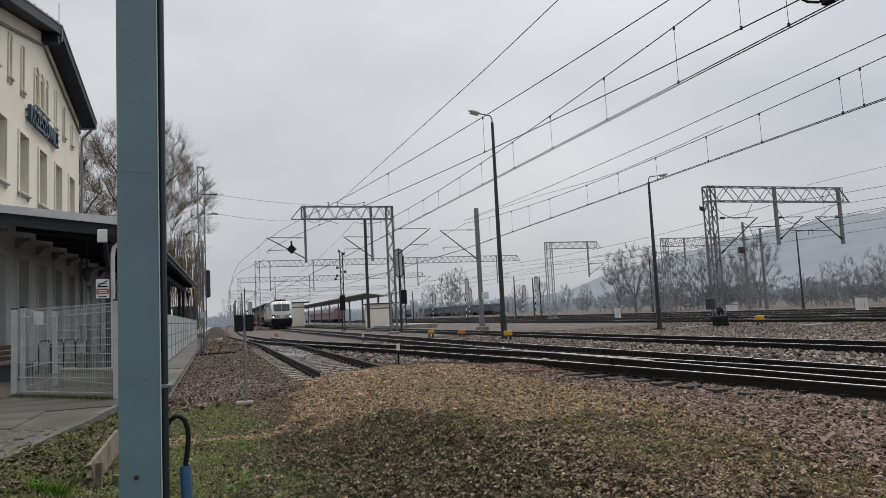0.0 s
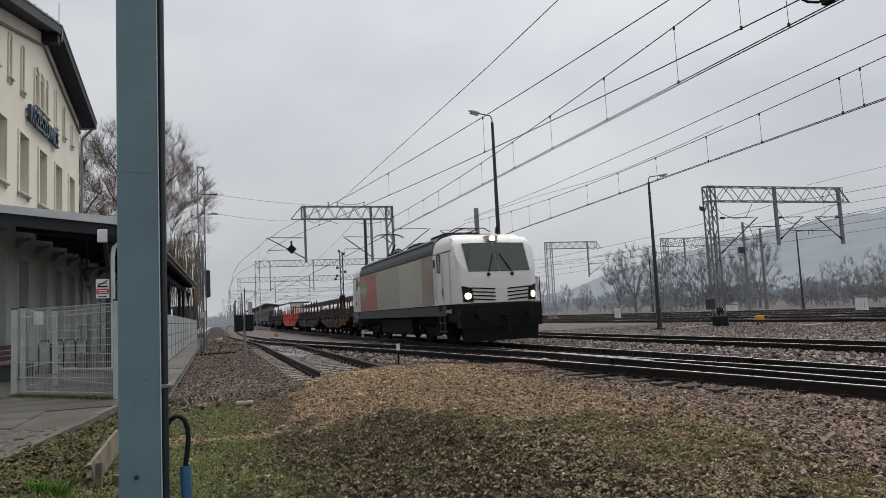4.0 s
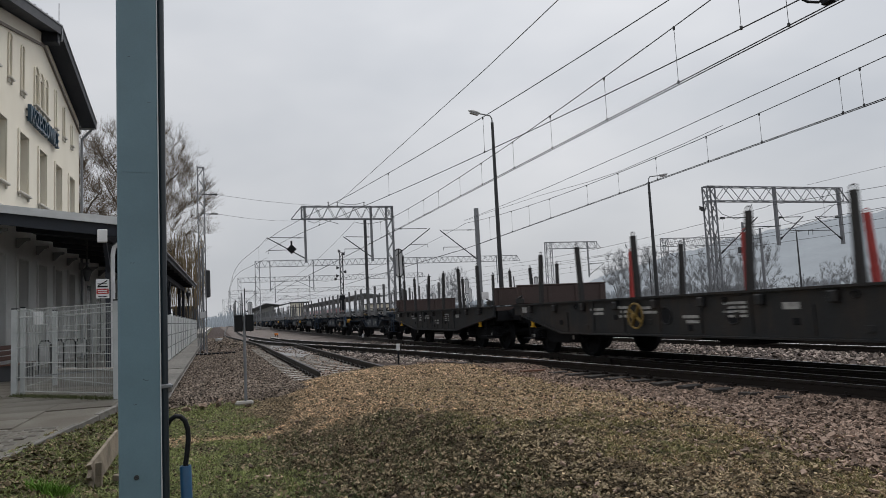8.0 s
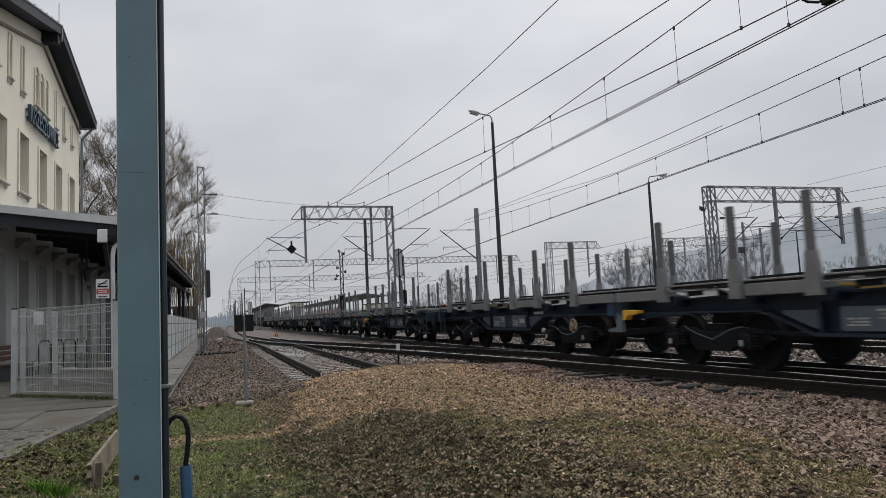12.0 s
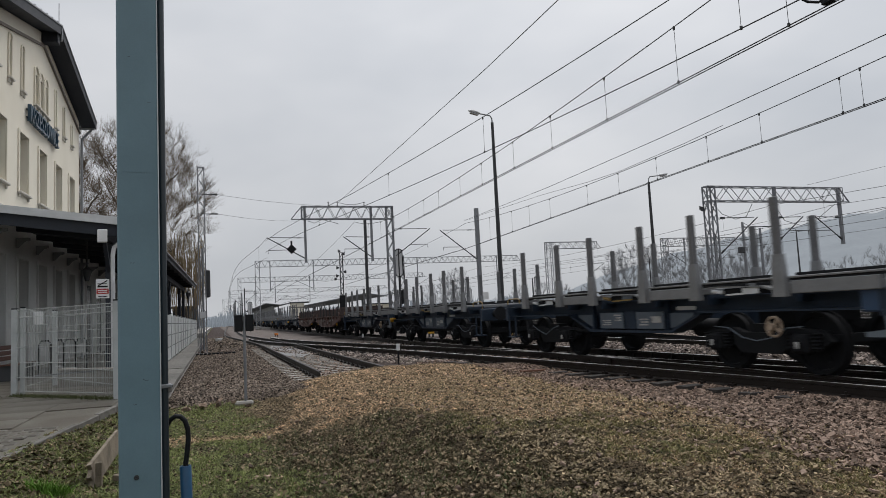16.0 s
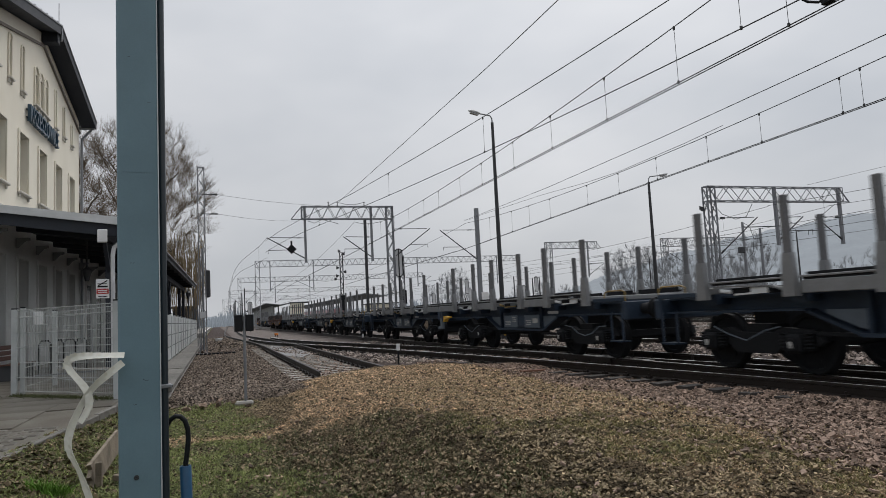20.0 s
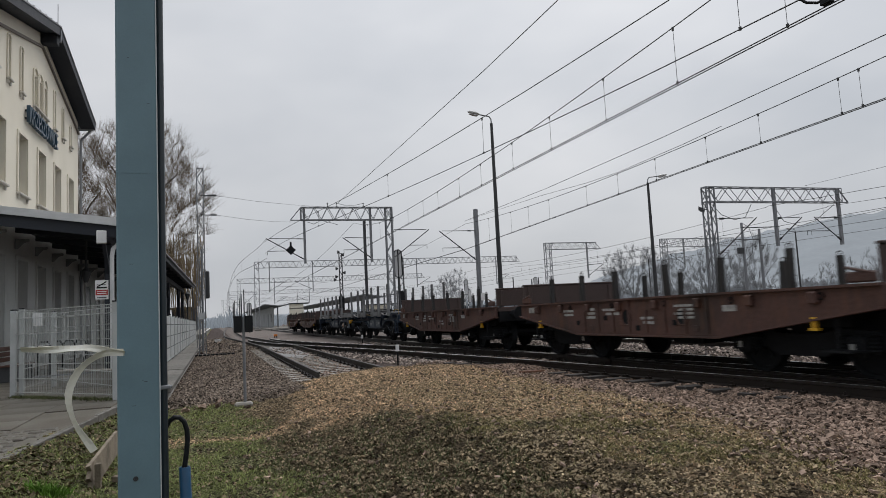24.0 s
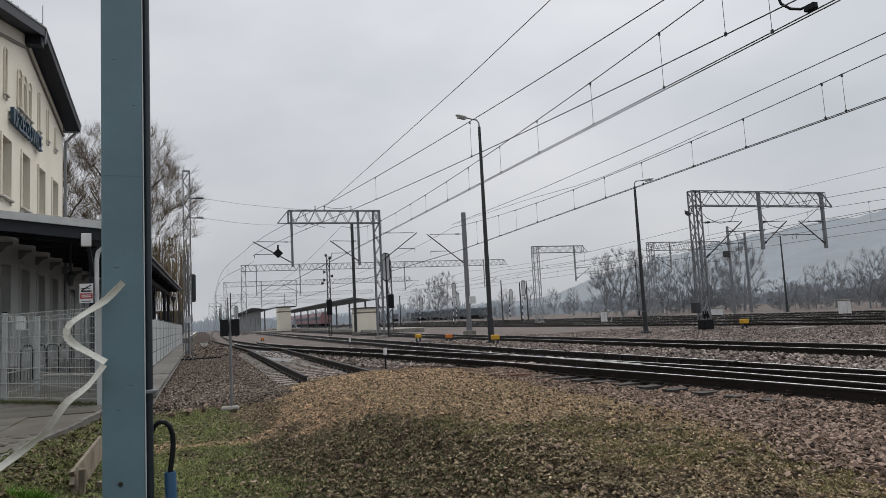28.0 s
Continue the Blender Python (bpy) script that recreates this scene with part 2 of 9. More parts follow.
        fs = [(j * n + i, j * n + (i + 1) % n, (j + 1) * n + (i + 1) % n, (j + 1) * n + i) for j in range(len(prof) - 1) for i in range(n)]
        fs += [tuple(range(n - 1, -1, -1)), tuple(range((len(prof) - 1) * n, len(prof) * n))]
        return self.add(vs, fs, slot)

    def mesh(self, name, *mats, smooth=False):
        me = bpy.data.meshes.new(name)
        me.from_pydata(self.v, [], self.f)
        for m in mats:
            me.materials.append(m)
        if len(mats) > 1:
            me.polygons.foreach_set("material_index", self.s)
        bm = bmesh.new()
        bm.from_mesh(me)
        bmesh.ops.recalc_face_normals(bm, faces=bm.faces)
        bm.to_mesh(me)
        bm.free()
        if smooth:
            me.polygons.foreach_set("use_smooth", [True] * len(me.polygons))
            me.set_sharp_from_angle(angle=radians(35))
        return me


def part(name, shape, material, parent, label="", smooth=False, m=None):
    """One mesh object under a thing or a part."""
    mats = material if isinstance(material, tuple) else (material,)
    ob = new(name, shape if isinstance(shape, bpy.types.Mesh) else shape.mesh(name, *mats, smooth=smooth))
    ob.parent = parent
    if m is not None:
        ob.matrix_basis = m
    return tagged(ob, label) if label else ob


def thing(name, label, category, m=None, group="", kind=""):
    """An empty at the base of a thing."""
    ob = new(name)
    ob.empty_display_size = 0.3
    if m is not None:
        ob.matrix_basis = m
    return tagged(ob, label, category, group, kind)


def solo(name, shape, material, label, category="", m=None, group="", kind="", smooth=False):
    """A thing that is one mesh."""
    mats = material if isinstance(material, tuple) else (material,)
    ob = new(name, shape.mesh(name, *mats, smooth=smooth))
    if m is not None:
        ob.matrix_basis = m
    return tagged(ob, label, category, group, kind)


def ease(a, b, x):
    t = min(1.0, max(0.0, (x - a) / (b - a)))
    return t * t * (3 - 2 * t)


def lerp_table(table, x):
    """Piecewise line through (x, value) pairs."""
    return float(np.interp(x, [a for a, _ in table], [b for _, b in table]))


# ---- the plan: tracks run along y, the railhead is z = 0 ----
def main_x(y):
    """The main line bends very slightly; straight beyond 120 m."""
    k = min(y, 120.0)
    return 9.25 - 0.0165 * k + 0.00013 * k * k + 0.0147 * (y - k)


CROSS = [(-10, 9.3), (-3, 9.1), (2, 8.87), (6.5, 8.58), (10, 8.22), (13.4, 7.85), (17.2, 7.36), (22.9, 6.52), (28.5, 5.55), (35, 4.4), (40, 3.65), (46, 3.08), (52, 2.95)]


def cross_x(y):
    return sum(lerp_table(CROSS, y + d) for d in (-2, -1, 0, 1, 2)) / 5


def side_x(y):
    k = min(max(y - 65.0, 0.0), 50.0)
    return 2.95 - 1.25 * ease(32, 71, y) + 0.0002 * k * k + 0.02 * max(0.0, y - 115.0)


def third_x(y):
    return 14.3 - 0.004 * (y - 20)


TOE = [(-14, 4.9), (3, 5.35), (5, 5.7), (7.5, 6.15), (12, 6.5), (15.5, 6.25), (17.5, 5.4), (20, 3.76), (31.5, 1.0), (60, 1.0)]


def toe_x(y):
    """The foot of the ballast on the side of the camera."""
    return lerp_table(TOE, y)


def mound(x, y):
    a = x + 0.10 * (y - 9) - 0.9 * ease(11.5, 15.0, y) * (1 - ease(2.6, 3.6, x))
    rise = 0.39 * ease(0.5, 2.7, a) * (1 - 0.45 * ease(4.6, 6.7, x))
    return rise * ease(1.0, 8.5, y + 0.5 * (x - 3)) * (1 - ease(14.6, 17.0, y + 0.25 * noise.noise((x * 1.6, 0, 5))))


def footpath(x, y):
    """Nearness to the trodden way that comes down from the crest into the hollow."""
    way = 10.55 + 0.35 * max(0.0, 0.1 - x) + (1.15 * (x - 0.9) if x > 0.9 else 0.0)
    return math.exp(-((y - way + 0.25 * noise.noise((x * 1.5, y * 1.5, 9))) / 0.33) ** 2) * (1 - ease(2.2, 3.0, x)) * ease(-1.5, -0.8, x)


def covers(x, y):
    """How far dry straw, green grass, leaf litter and dark moss cover the soil at a place, each 0 to 1."""
    n1, n2, n3 = noise.noise((x * 0.8, y * 0.8, 1)), noise.noise((x * 2.6, y * 2.6, 5)), noise.noise((x * 7.0, y * 7.0, 8))
    d = y + 1.15 * x + 0.9 * n1 + 0.55 * n2 + 0.25 * n3
    straw = ease(10.9, 12.2, d) * ease(0.9, 1.7, x + 0.35 * n2 - 0.1 * (y - 12))
    straw = max(straw, (0.35 + 0.5 * n2 + 0.4 * n3) * ease(2.8, 4.0, x + 0.5 * n1) * ease(7.2, 8.6, d))
    straw = max(straw, 0.95 * footpath(x, y))
    green = (1 - ease(0.35, 1.25, x + 0.55 * n1 + 0.35 * n2 + 0.1 * (y - 8))) * (1 - 0.8 * footpath(x, y))
    green = max(green, 0.55 * ease(0.05, 0.4, n1 + 0.4 * n2) * ease(2.8, 3.6, x) * (1 - ease(10.4, 11.4, d)))
    litter = ease(0.4, 1.2, x + 0.4 * n1 + 0.3 * n2) * (1 - ease(2.5, 3.9, x + 0.7 * n1 - 0.12 * (6 - y))) * (1 - ease(10.4, 11.4, d))
    dark = ease(9.9, 10.4, d) * (1 - ease(10.9, 11.4, d)) * ease(2.2, 3.0, x) * (1 - ease(4.2, 5.0, x))
    return [min(1.0, max(0.0, v)) for v in (straw, green, litter, dark)]


def ground_z(x, y):
    z = -0.46 + mound(x, y)
    z += 0.30 * ease(-0.9, -2.2, x) * ease(0, 6, y)
    z += 0.14 * ease(12, 16, y) * (1 - ease(16, 20, x))
    if y < 45 and abs(x) < 20:
        z += 0.03 * noise.noise((x * 0.9, y * 0.9, 0)) + 0.018 * noise.noise((x * 3.1, y * 3.1, 4))
        if y < 16:
            # tussocks and clods, roughest on the flank that falls to the hollow
            k = 1.0 + 1.3 * ease(-0.2, 0.8, x) * (1 - ease(2.2, 3.4, x)) * (1 - ease(10, 12.5, y))
            z += k * (0.018 * noise.noise((x * 6.5, y * 6.5, 11)) + 0.018 * noise.noise((x * 13, y * 13, 13)) + 0.007 * noise.noise((x * 27, y * 27, 15)))
            z -= 0.03 * footpath(x, y)
    if x < -1.66 - 0.125 * (13.7 - y) and y > 8.0:
        z = min(z, -0.27)
    return z


def ballast_z(x, y):
    z = -0.47 + 0.27 * ease(toe_x(y), toe_x(y) + 1.25, x) + 0.07 * ease(10.4, 11.2, x) * (1 - ease(12.7, 13.2, x)) - 0.14 * ease(16.0, 22, x)
    return z + 0.02 * noise.noise((x * 1.7, y * 1.7, 2)) + 0.012 * noise.noise((x * 6, y * 6, 7))


def sheet(name, xs, ys, height, material, label, category, kind="structure", keep=None):
    """A ground surface over a grid of lines."""
    s = Shape()
    nx = len(xs)
    s.v = [(x, y, height(x, y)) for y in ys for x in xs]
    for j in range(len(ys) - 1):
        for i in range(nx - 1):
            cx, cy = (xs[i] + xs[i + 1]) / 2, (ys[j] + ys[j + 1]) / 2
            if keep is None or keep(cx, cy):
                s.f.append((j * nx + i, j * nx + i + 1, (j + 1) * nx + i + 1, (j + 1) * nx + i))
    s.s = [0] * len(s.f)
    mats = material if isinstance(material, tuple) else (material,)
    ob = new(name, s.mesh(name, *mats, smooth=True))
    return tagged(ob, label, category, kind=kind)


def steps(a, b, d):
    n = max(1, int(round((b - a) / d)))
    return [a + (b - a) * i / n for i in range(n + 1)]


def build_ground():
    xs = [-3000, -1200, -500, -200, -90, -40, -20, -12, -8] + steps(-6, -2.6, 0.25) + steps(-2.55, -0.2, 0.06) + steps(-0.16, 6.8, 0.036) + [7.5, 8, 9, 10, 12, 14, 17, 20, 24, 30, 40, 60, 90, 150, 300, 700, 1500, 3000]
    ys = [-1500, -500, -200, -90, -40, -20, -10, -5] + steps(-3, 3.2, 0.25) + steps(3.25, 9.5, 0.04) + steps(9.55, 17.6, 0.06) + steps(17.8, 22, 0.25) + [24, 27, 31, 36, 42, 50, 60, 75, 95, 130, 180, 260, 400, 700, 1200, 2200, 3500]
    def hz(x, y):
        z = ground_z(x, y)
        return min(z, -0.55) if x > toe_x(y) + 0.9 or (x > -0.7 and y > 17.6) else z
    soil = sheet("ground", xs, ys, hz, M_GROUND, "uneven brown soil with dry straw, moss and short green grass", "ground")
    cover = soil.data.attributes.new("cover", "FLOAT_COLOR", "POINT")
    near = lambda x, y: -3 < x < 7.5 and 1.5 < y < 18
    cover.data.foreach_set("color", [c for v in soil.data.vertices for c in (covers(v.co.x, v.co.y) if near(v.co.x, v.co.y) else (0.0, 0.8 if v.co.x < 2 else 0.0, 0.0, 0.0))])
    bx = steps(0.6, 17, 0.3) + [18, 19, 20.5, 22, 24, 27, 30, 35, 41, 48, 56, 66, 80, 100, 130, 170]
    by = steps(-14, 40, 0.4) + steps(41, 130, 3) + [150, 180, 240, 330, 450]
    sheet("ballast_bed", bx, by, ballast_z, M_BALLASTGAP, "reddish grey crushed stone ballast round the tracks", "ballast",
          keep=lambda x, y: x > toe_x(y) - 0.05 and x < 33 and y < 37)
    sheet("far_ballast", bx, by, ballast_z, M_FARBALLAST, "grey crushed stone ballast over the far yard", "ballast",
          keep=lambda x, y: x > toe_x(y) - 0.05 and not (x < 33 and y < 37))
    # loose gravel between the stub track and the platform
    sheet("gravel_strip", steps(-1.0, 6.75, 0.25), steps(13.8, 40, 0.4) + [43, 47, 52, 60, 70, 85, 105, 140, 200, 300],
          lambda x, y: -0.285 + 0.085 * ease(0.9, 1.9, x + 2.95 - side_x(y)) + 0.018 * noise.noise((x * 1.7, y * 1.7, 9)) - 0.25 * ease(14.7, 13.8, y), M_BALLASTGAP,
          "reddish brown gravel beside the platform edge", "gravel", keep=lambda x, y: x < toe_x(y) + 0.4)


def ground_material():
    """Soil under straw, green grass, leaf litter and moss, each laid where the cover says, with ragged edges."""
    m = mat("soil_and_grass", (0.170, 0.131, 0.084), 0.95, var=0.75, scale=2.2, fine=26, bump=1.0, other=(0.235, 0.182, 0.115), amount=0.42, soft=0.10, spec=0.08)
    n, l = m.node_tree.nodes, m.node_tree.links
    b = n["Principled BSDF"]
    out = b.inputs["Base Color"].links[0].from_socket
    tc = n.new("ShaderNodeTexCoord")
    at = n.new("ShaderNodeAttribute")
    at.attribute_name = "cover"
    sep = n.new("ShaderNodeSeparateColor")
    l.new(at.outputs["Color"], sep.inputs["Color"])

    def lay(amount, freq, strength, colour, out):
        nz = n.new("ShaderNodeTexNoise")
        nz.inputs["Scale"].default_value, nz.inputs["Detail"].default_value, nz.inputs["Roughness"].default_value = freq, 6.0, 0.65
        l.new(tc.outputs["Object"], nz.inputs["Vector"])
        ad = n.new("ShaderNodeMath")
        ad.operation = "MULTIPLY_ADD"
        l.new(nz.outputs["Fac"], ad.inputs[0])
        ad.inputs[1].default_value = 1.6
        l.new(amount, ad.inputs[2])
        mr = n.new("ShaderNodeMapRange")
        mr.interpolation_type = "SMOOTHSTEP"
        mr.inputs["From Min"].default_value, mr.inputs["From Max"].default_value = 0.95, 1.5
        mr.inputs["To Min"].default_value, mr.inputs["To Max"].default_value = 0.0, strength
        l.new(ad.outputs["Value"], mr.inputs["Value"])
        mx = n.new("ShaderNodeMix")
        mx.data_type = "RGBA"
        l.new(mr.outputs["Result"], mx.inputs["Factor"])
        l.new(out, mx.inputs["A"])
        mx.inputs["B"].default_value = (*colour, 1)
        return mx.outputs["Result"]

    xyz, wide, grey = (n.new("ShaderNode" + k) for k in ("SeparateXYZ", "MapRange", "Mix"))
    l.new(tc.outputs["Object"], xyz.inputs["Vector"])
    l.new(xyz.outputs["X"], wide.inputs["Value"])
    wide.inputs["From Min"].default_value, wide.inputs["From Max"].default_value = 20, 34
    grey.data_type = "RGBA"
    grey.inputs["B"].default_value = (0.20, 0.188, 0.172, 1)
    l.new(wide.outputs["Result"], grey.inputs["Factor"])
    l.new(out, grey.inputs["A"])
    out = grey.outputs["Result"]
    out = lay(sep.outputs["Blue"], 9.0, 0.7, (0.080, 0.064, 0.040), out)
    out = lay(at.outputs["Alpha"], 6.0, 0.7, (0.080, 0.076, 0.042), out)
    out = lay(sep.outputs["Green"], 5.0, 0.85, (0.150, 0.162, 0.075), out)
    out = lay(sep.outputs["Red"], 7.0, 0.9, (0.455, 0.32, 0.20), out)
    # grit: crumbs of soil and stalks, dark gaps between them, in clumps
    for freq, rough, stops in ((34.0, 0.72, ((0.36, 0.25), (0.5, 1.0), (0.62, 2.3))), (8.5, 0.6, ((0.33, 0.42), (0.5, 1.0), (0.66, 1.55)))):
        gr = n.new("ShaderNodeTexNoise")
        gr.inputs["Scale"].default_value, gr.inputs["Detail"].default_value, gr.inputs["Roughness"].default_value = freq, 8.0, rough
        l.new(tc.outputs["Object"], gr.inputs["Vector"])
        rp = n.new("ShaderNodeValToRGB")
        for pos, val in stops:
            e = rp.color_ramp.elements.new(pos)
            e.color = (val, val, val, 1)
        rp.color_ramp.elements.remove(rp.color_ramp.elements[0])
        rp.color_ramp.elements.remove(rp.color_ramp.elements[-1])
        l.new(gr.outputs["Fac"], rp.inputs["Fac"])
        mu = n.new("ShaderNodeVectorMath")
        mu.operation = "MULTIPLY"
        l.new(out, mu.inputs[0])
        l.new(rp.outputs["Color"], mu.inputs[1])
        out = mu.outputs["Vector"]
        bp = n.new("ShaderNodeBump")
        bp.inputs["Strength"].default_value, bp.inputs["Distance"].default_value = 1.0, 1.1 / freq
        l.new(gr.outputs["Fac"], bp.inputs["Height"])
        if b.inputs["Normal"].is_linked and freq < 20:
            l.new(b.inputs["Normal"].links[0].from_socket, bp.inputs["Normal"])
        l.new(bp.outputs["Normal"], b.inputs["Normal"])
    l.new(out, b.inputs["Base Color"])
    return m


M_GROUND = ground_material()
build_ground()


# ---- tracks ----
RAIL_PROFILE = [(-0.072, -0.172), (0.072, -0.172), (0.072, -0.160), (0.010, -0.140), (0.010, -0.045), (0.036, -0.036), (0.036, -0.006), (0.021, 0.0), (-0.021, 0.0), (-0.036, -0.006), (-0.036, -0.036), (-0.010, -0.045), (-0.010, -0.140), (-0.072, -0.160)]


def rail_mesh(fx, ys, dz=0.0):
    s = Shape()
    n = len(RAIL_PROFILE)
    for y in ys:
        s.v += [(fx(y) + a, y, b + dz) for a, b in RAIL_PROFILE]
    for j in range(len(ys) - 1):
        for i in range(n):
            s.f.append((j * n + i, j * n + (i + 1) % n, (j + 1) * n + (i + 1) % n, (j + 1) * n + i))
            s.s.append(1 if i == 7 else 0)
    return s


def track(label, fx, y0, y1, sleepers, dz=0.0, wood=False, shiny=True):
    """A track: two rails on sleepers, each sleeper a part of its own near the camera."""
    t = thing("railway_track", label, "railway track", kind="structure")
    ys = steps(y0, min(y1, 70), 1.0) + ([y for y in (80, 100, 130, 170, 230, 320, 450) if y <= y1] if y1 > 70 else [])
    for side in (-0.7535, 0.7535):
        part("rail", rail_mesh(lambda y: fx(y) + side, ys, dz), (M_RAIL, M_SHINE if shiny else M_RAIL), t)
    sl = Shape()
    sl.prism([(-0.14, -0.20), (0.14, -0.20), (0.11, 0.0), (-0.11, 0.0)], -1.3, 1.3, "x")
    me = sl.mesh("sleeper", M_TIMBER if wood else M_CONCRETE)
    clip = Shape()
    for side in (-0.7535, 0.7535):
        for k in (-1, 1):
            clip.box(side + k * 0.11 - 0.035, side + k * 0.11 + 0.035, -0.05, 0.05, 0, 0.045)
            clip.tube((side + k * 0.11, 0, 0.04), (side + k * 0.11, 0, 0.085), 0.016, n=6)
    cm = clip.mesh("rail_fastening", M_RAIL)
    y = y0 + 0.3
    while y < sleepers:
        a = math.degrees(math.atan((fx(y + 0.5) - fx(y - 0.5))))
        m = pose(fx(y), y, -0.172 + dz, 0, 0, -a)
        part("sleeper", me, None, t, m=m)
        if y < 34:
            part("rail_fastening", cm, None, t, m=m)
        y += 0.62
    return t


M_TIMBER = mat("tarred_timber", (0.035, 0.030, 0.027), 0.8, var=0.4, scale=2, fine=40, bump=0.4)


def build_tracks():
    track("main line of wet dark rails on concrete sleepers in ballast", main_x, -14, 450, 36)
    track("crossover track of dark rails joining the main line", cross_x, -2, 51, 50, wood=True)
    track("stub track of rusty rails that ends in the earth hump", side_x, 15.7, 450, 46, shiny=False)
    track("third track of dark rails in reddish ballast", third_x, -4, 450, 34, dz=-0.02)
    for x, d in ((31.0, -0.16), (35.6, -0.16), (41.0, -0.18), (46.5, -0.2), (52.0, -0.2)):
        track("yard track of dark rails in the far ballast", lambda y, x=x: x, 2, 450, 1, dz=d)
    # guard rail beside the main line, bolted to chairs
    g = thing("guard_rail", "dark steel guard rail on angled brackets beside the main line", "guard rail", kind="structure")
    part("rail", rail_mesh(lambda y: main_x(y) + 0.7535 - 0.11, steps(10.8, 17.2, 0.8), 0.02), (M_RAIL, M_SHINE), g)
    for i in range(9):
        y = 11.0 + i * 0.72
        part("bracket", Shape().bar((main_x(y) + 0.58, y, -0.16), (main_x(y) + 0.62, y + 0.02, 0.0), 0.05, 0.03), M_RAIL, g)
    # points blade tie rods and stretcher plates near the crossing
    frog = thing("crossing_frog", "cast steel crossing where two dark rails meet", "rail crossing", kind="structure")
    part("wing_rail", rail_mesh(lambda y: main_x(y) - 0.7535 + 0.09, steps(12.0, 16.4, 0.6), 0.005), (M_RAIL, M_SHINE), frog)
    part("point_block", Shape().prism([(8.24, 13.4), (8.42, 13.4), (8.34, 17.6), (8.20, 17.6)], -0.16, -0.012, "z"), (M_RAIL,), frog)


build_tracks()

M_MUD = mat("wet_mud_film", (0.085, 0.08, 0.072), 0.32, var=0.2, scale=1.5, fine=14, bump=0.15, other=(0.06, 0.055, 0.048), amount=0.4)


def wet_patch():
    """Silt and rain water lying over the stub track's sleepers."""
    s = Shape()
    ys = steps(25, 38, 0.5)
    for y in ys:
        k = ease(25, 28, y) * (1 - ease(35, 38, y))
        m = side_x(y) + 0.12 * noise.noise((0, y * 0.6, 1))
        w = 0.60 * k + 0.08 * noise.noise((2, y * 0.9, 3)) + 0.03
        s.v += [(m - w, y, -0.166), (m + w, y, -0.166)]
    s.f = [(2 * i, 2 * i + 1, 2 * i + 3, 2 * i + 2) for i in range(len(ys) - 1)]
    s.s = [0] * len(s.f)
    solo("wet_silt", s, M_MUD, "grey wet silt puddle between the stub track's rails", "puddle", kind="structure")


wet_patch()


# ---- lattice masts, gantries and overhead wires ----
def lattice(s, p, q, w, d, n, r=0.035, side=None):
    """A four-chord lattice column or truss from p to q, w wide along side."""
    p, q = Vector(p), Vector(q)
    ax = (q - p).normalized()
    side = Vector(side) if side else ax.orthogonal()
    side = (side - ax * side.dot(ax)).normalized()
    up = ax.cross(side)
    c = [(side * (w / 2 * i) + up * (d / 2 * j)) for i, j in ((-1, -1), (1, -1), (1, 1), (-1, 1))]
    for o in c:
        s.bar(p + o, q + o, r * 1.7, r * 1.7, up=side)
    for k in range(n):
        a, b = p + (q - p) * (k / n), p + (q - p) * ((k + 1) / n)
        for i in range(4):
            o1, o2 = (c[i], c[(i + 1) % 4]) if (k % 2 == 1) != (i >= 2) else (c[(i + 1) % 4], c[i])
            s.bar(a + o1, b + o2, r, r, up=c[i] + c[(i + 1) % 4])
    for a in (p, q):
        for i in range(4):
            s.bar(a + c[i], a + c[(i + 1) % 4], r * 1.4, r * 1.4)
    return s


def insulator(s, p, q, n=4):
    p, q = Vector(p), Vector(q)
    s.tube(p, q, 0.02, n=6)
    for i in range(n):
        a = p + (q - p) * ((i + 0.5) / n)
        s.tube(a - (q - p) * 0.06 / n, a + (q - p) * 0.06 / n, 0.065, n=8)


def cantilever(parent, foot_lo, foot_hi, tip, reach):
    """A cantilever arm: strut from foot_lo up to the tip, a tie from foot_hi, a registration arm below."""
    s = Shape()
    lo, hi, tp = Vector(foot_lo), Vector(foot_hi), Vector(tip)
    s.tube(lo, tp, 0.035, n=6)
    s.tube(hi, tp + (hi - tp) * 0.08, 0.022, n=6)
    v = tp - lo
    s.tube(lo + v * 0.42, lo + v * 0.42 + Vector((v.x * reach, v.y * reach, 0.0)), 0.022, n=6)
    s.tube(lo + v * 0.42 + Vector((v.x * reach, v.y * reach, 0.0)), lo + v * 0.42 + Vector((v.x * reach, v.y * reach, -0.25)), 0.015, n=6)
    part("cantilever", s, M_DARKSTEEL, parent)
    for a, b in ((lo + v * 0.06, lo + v * 0.16), (hi + (tp - hi) * 0.1, hi + (tp - hi) * 0.22)):
        i = Shape()
        insulator(i, a, b)
        part("insulator", i, M_DARKSTEEL, parent)


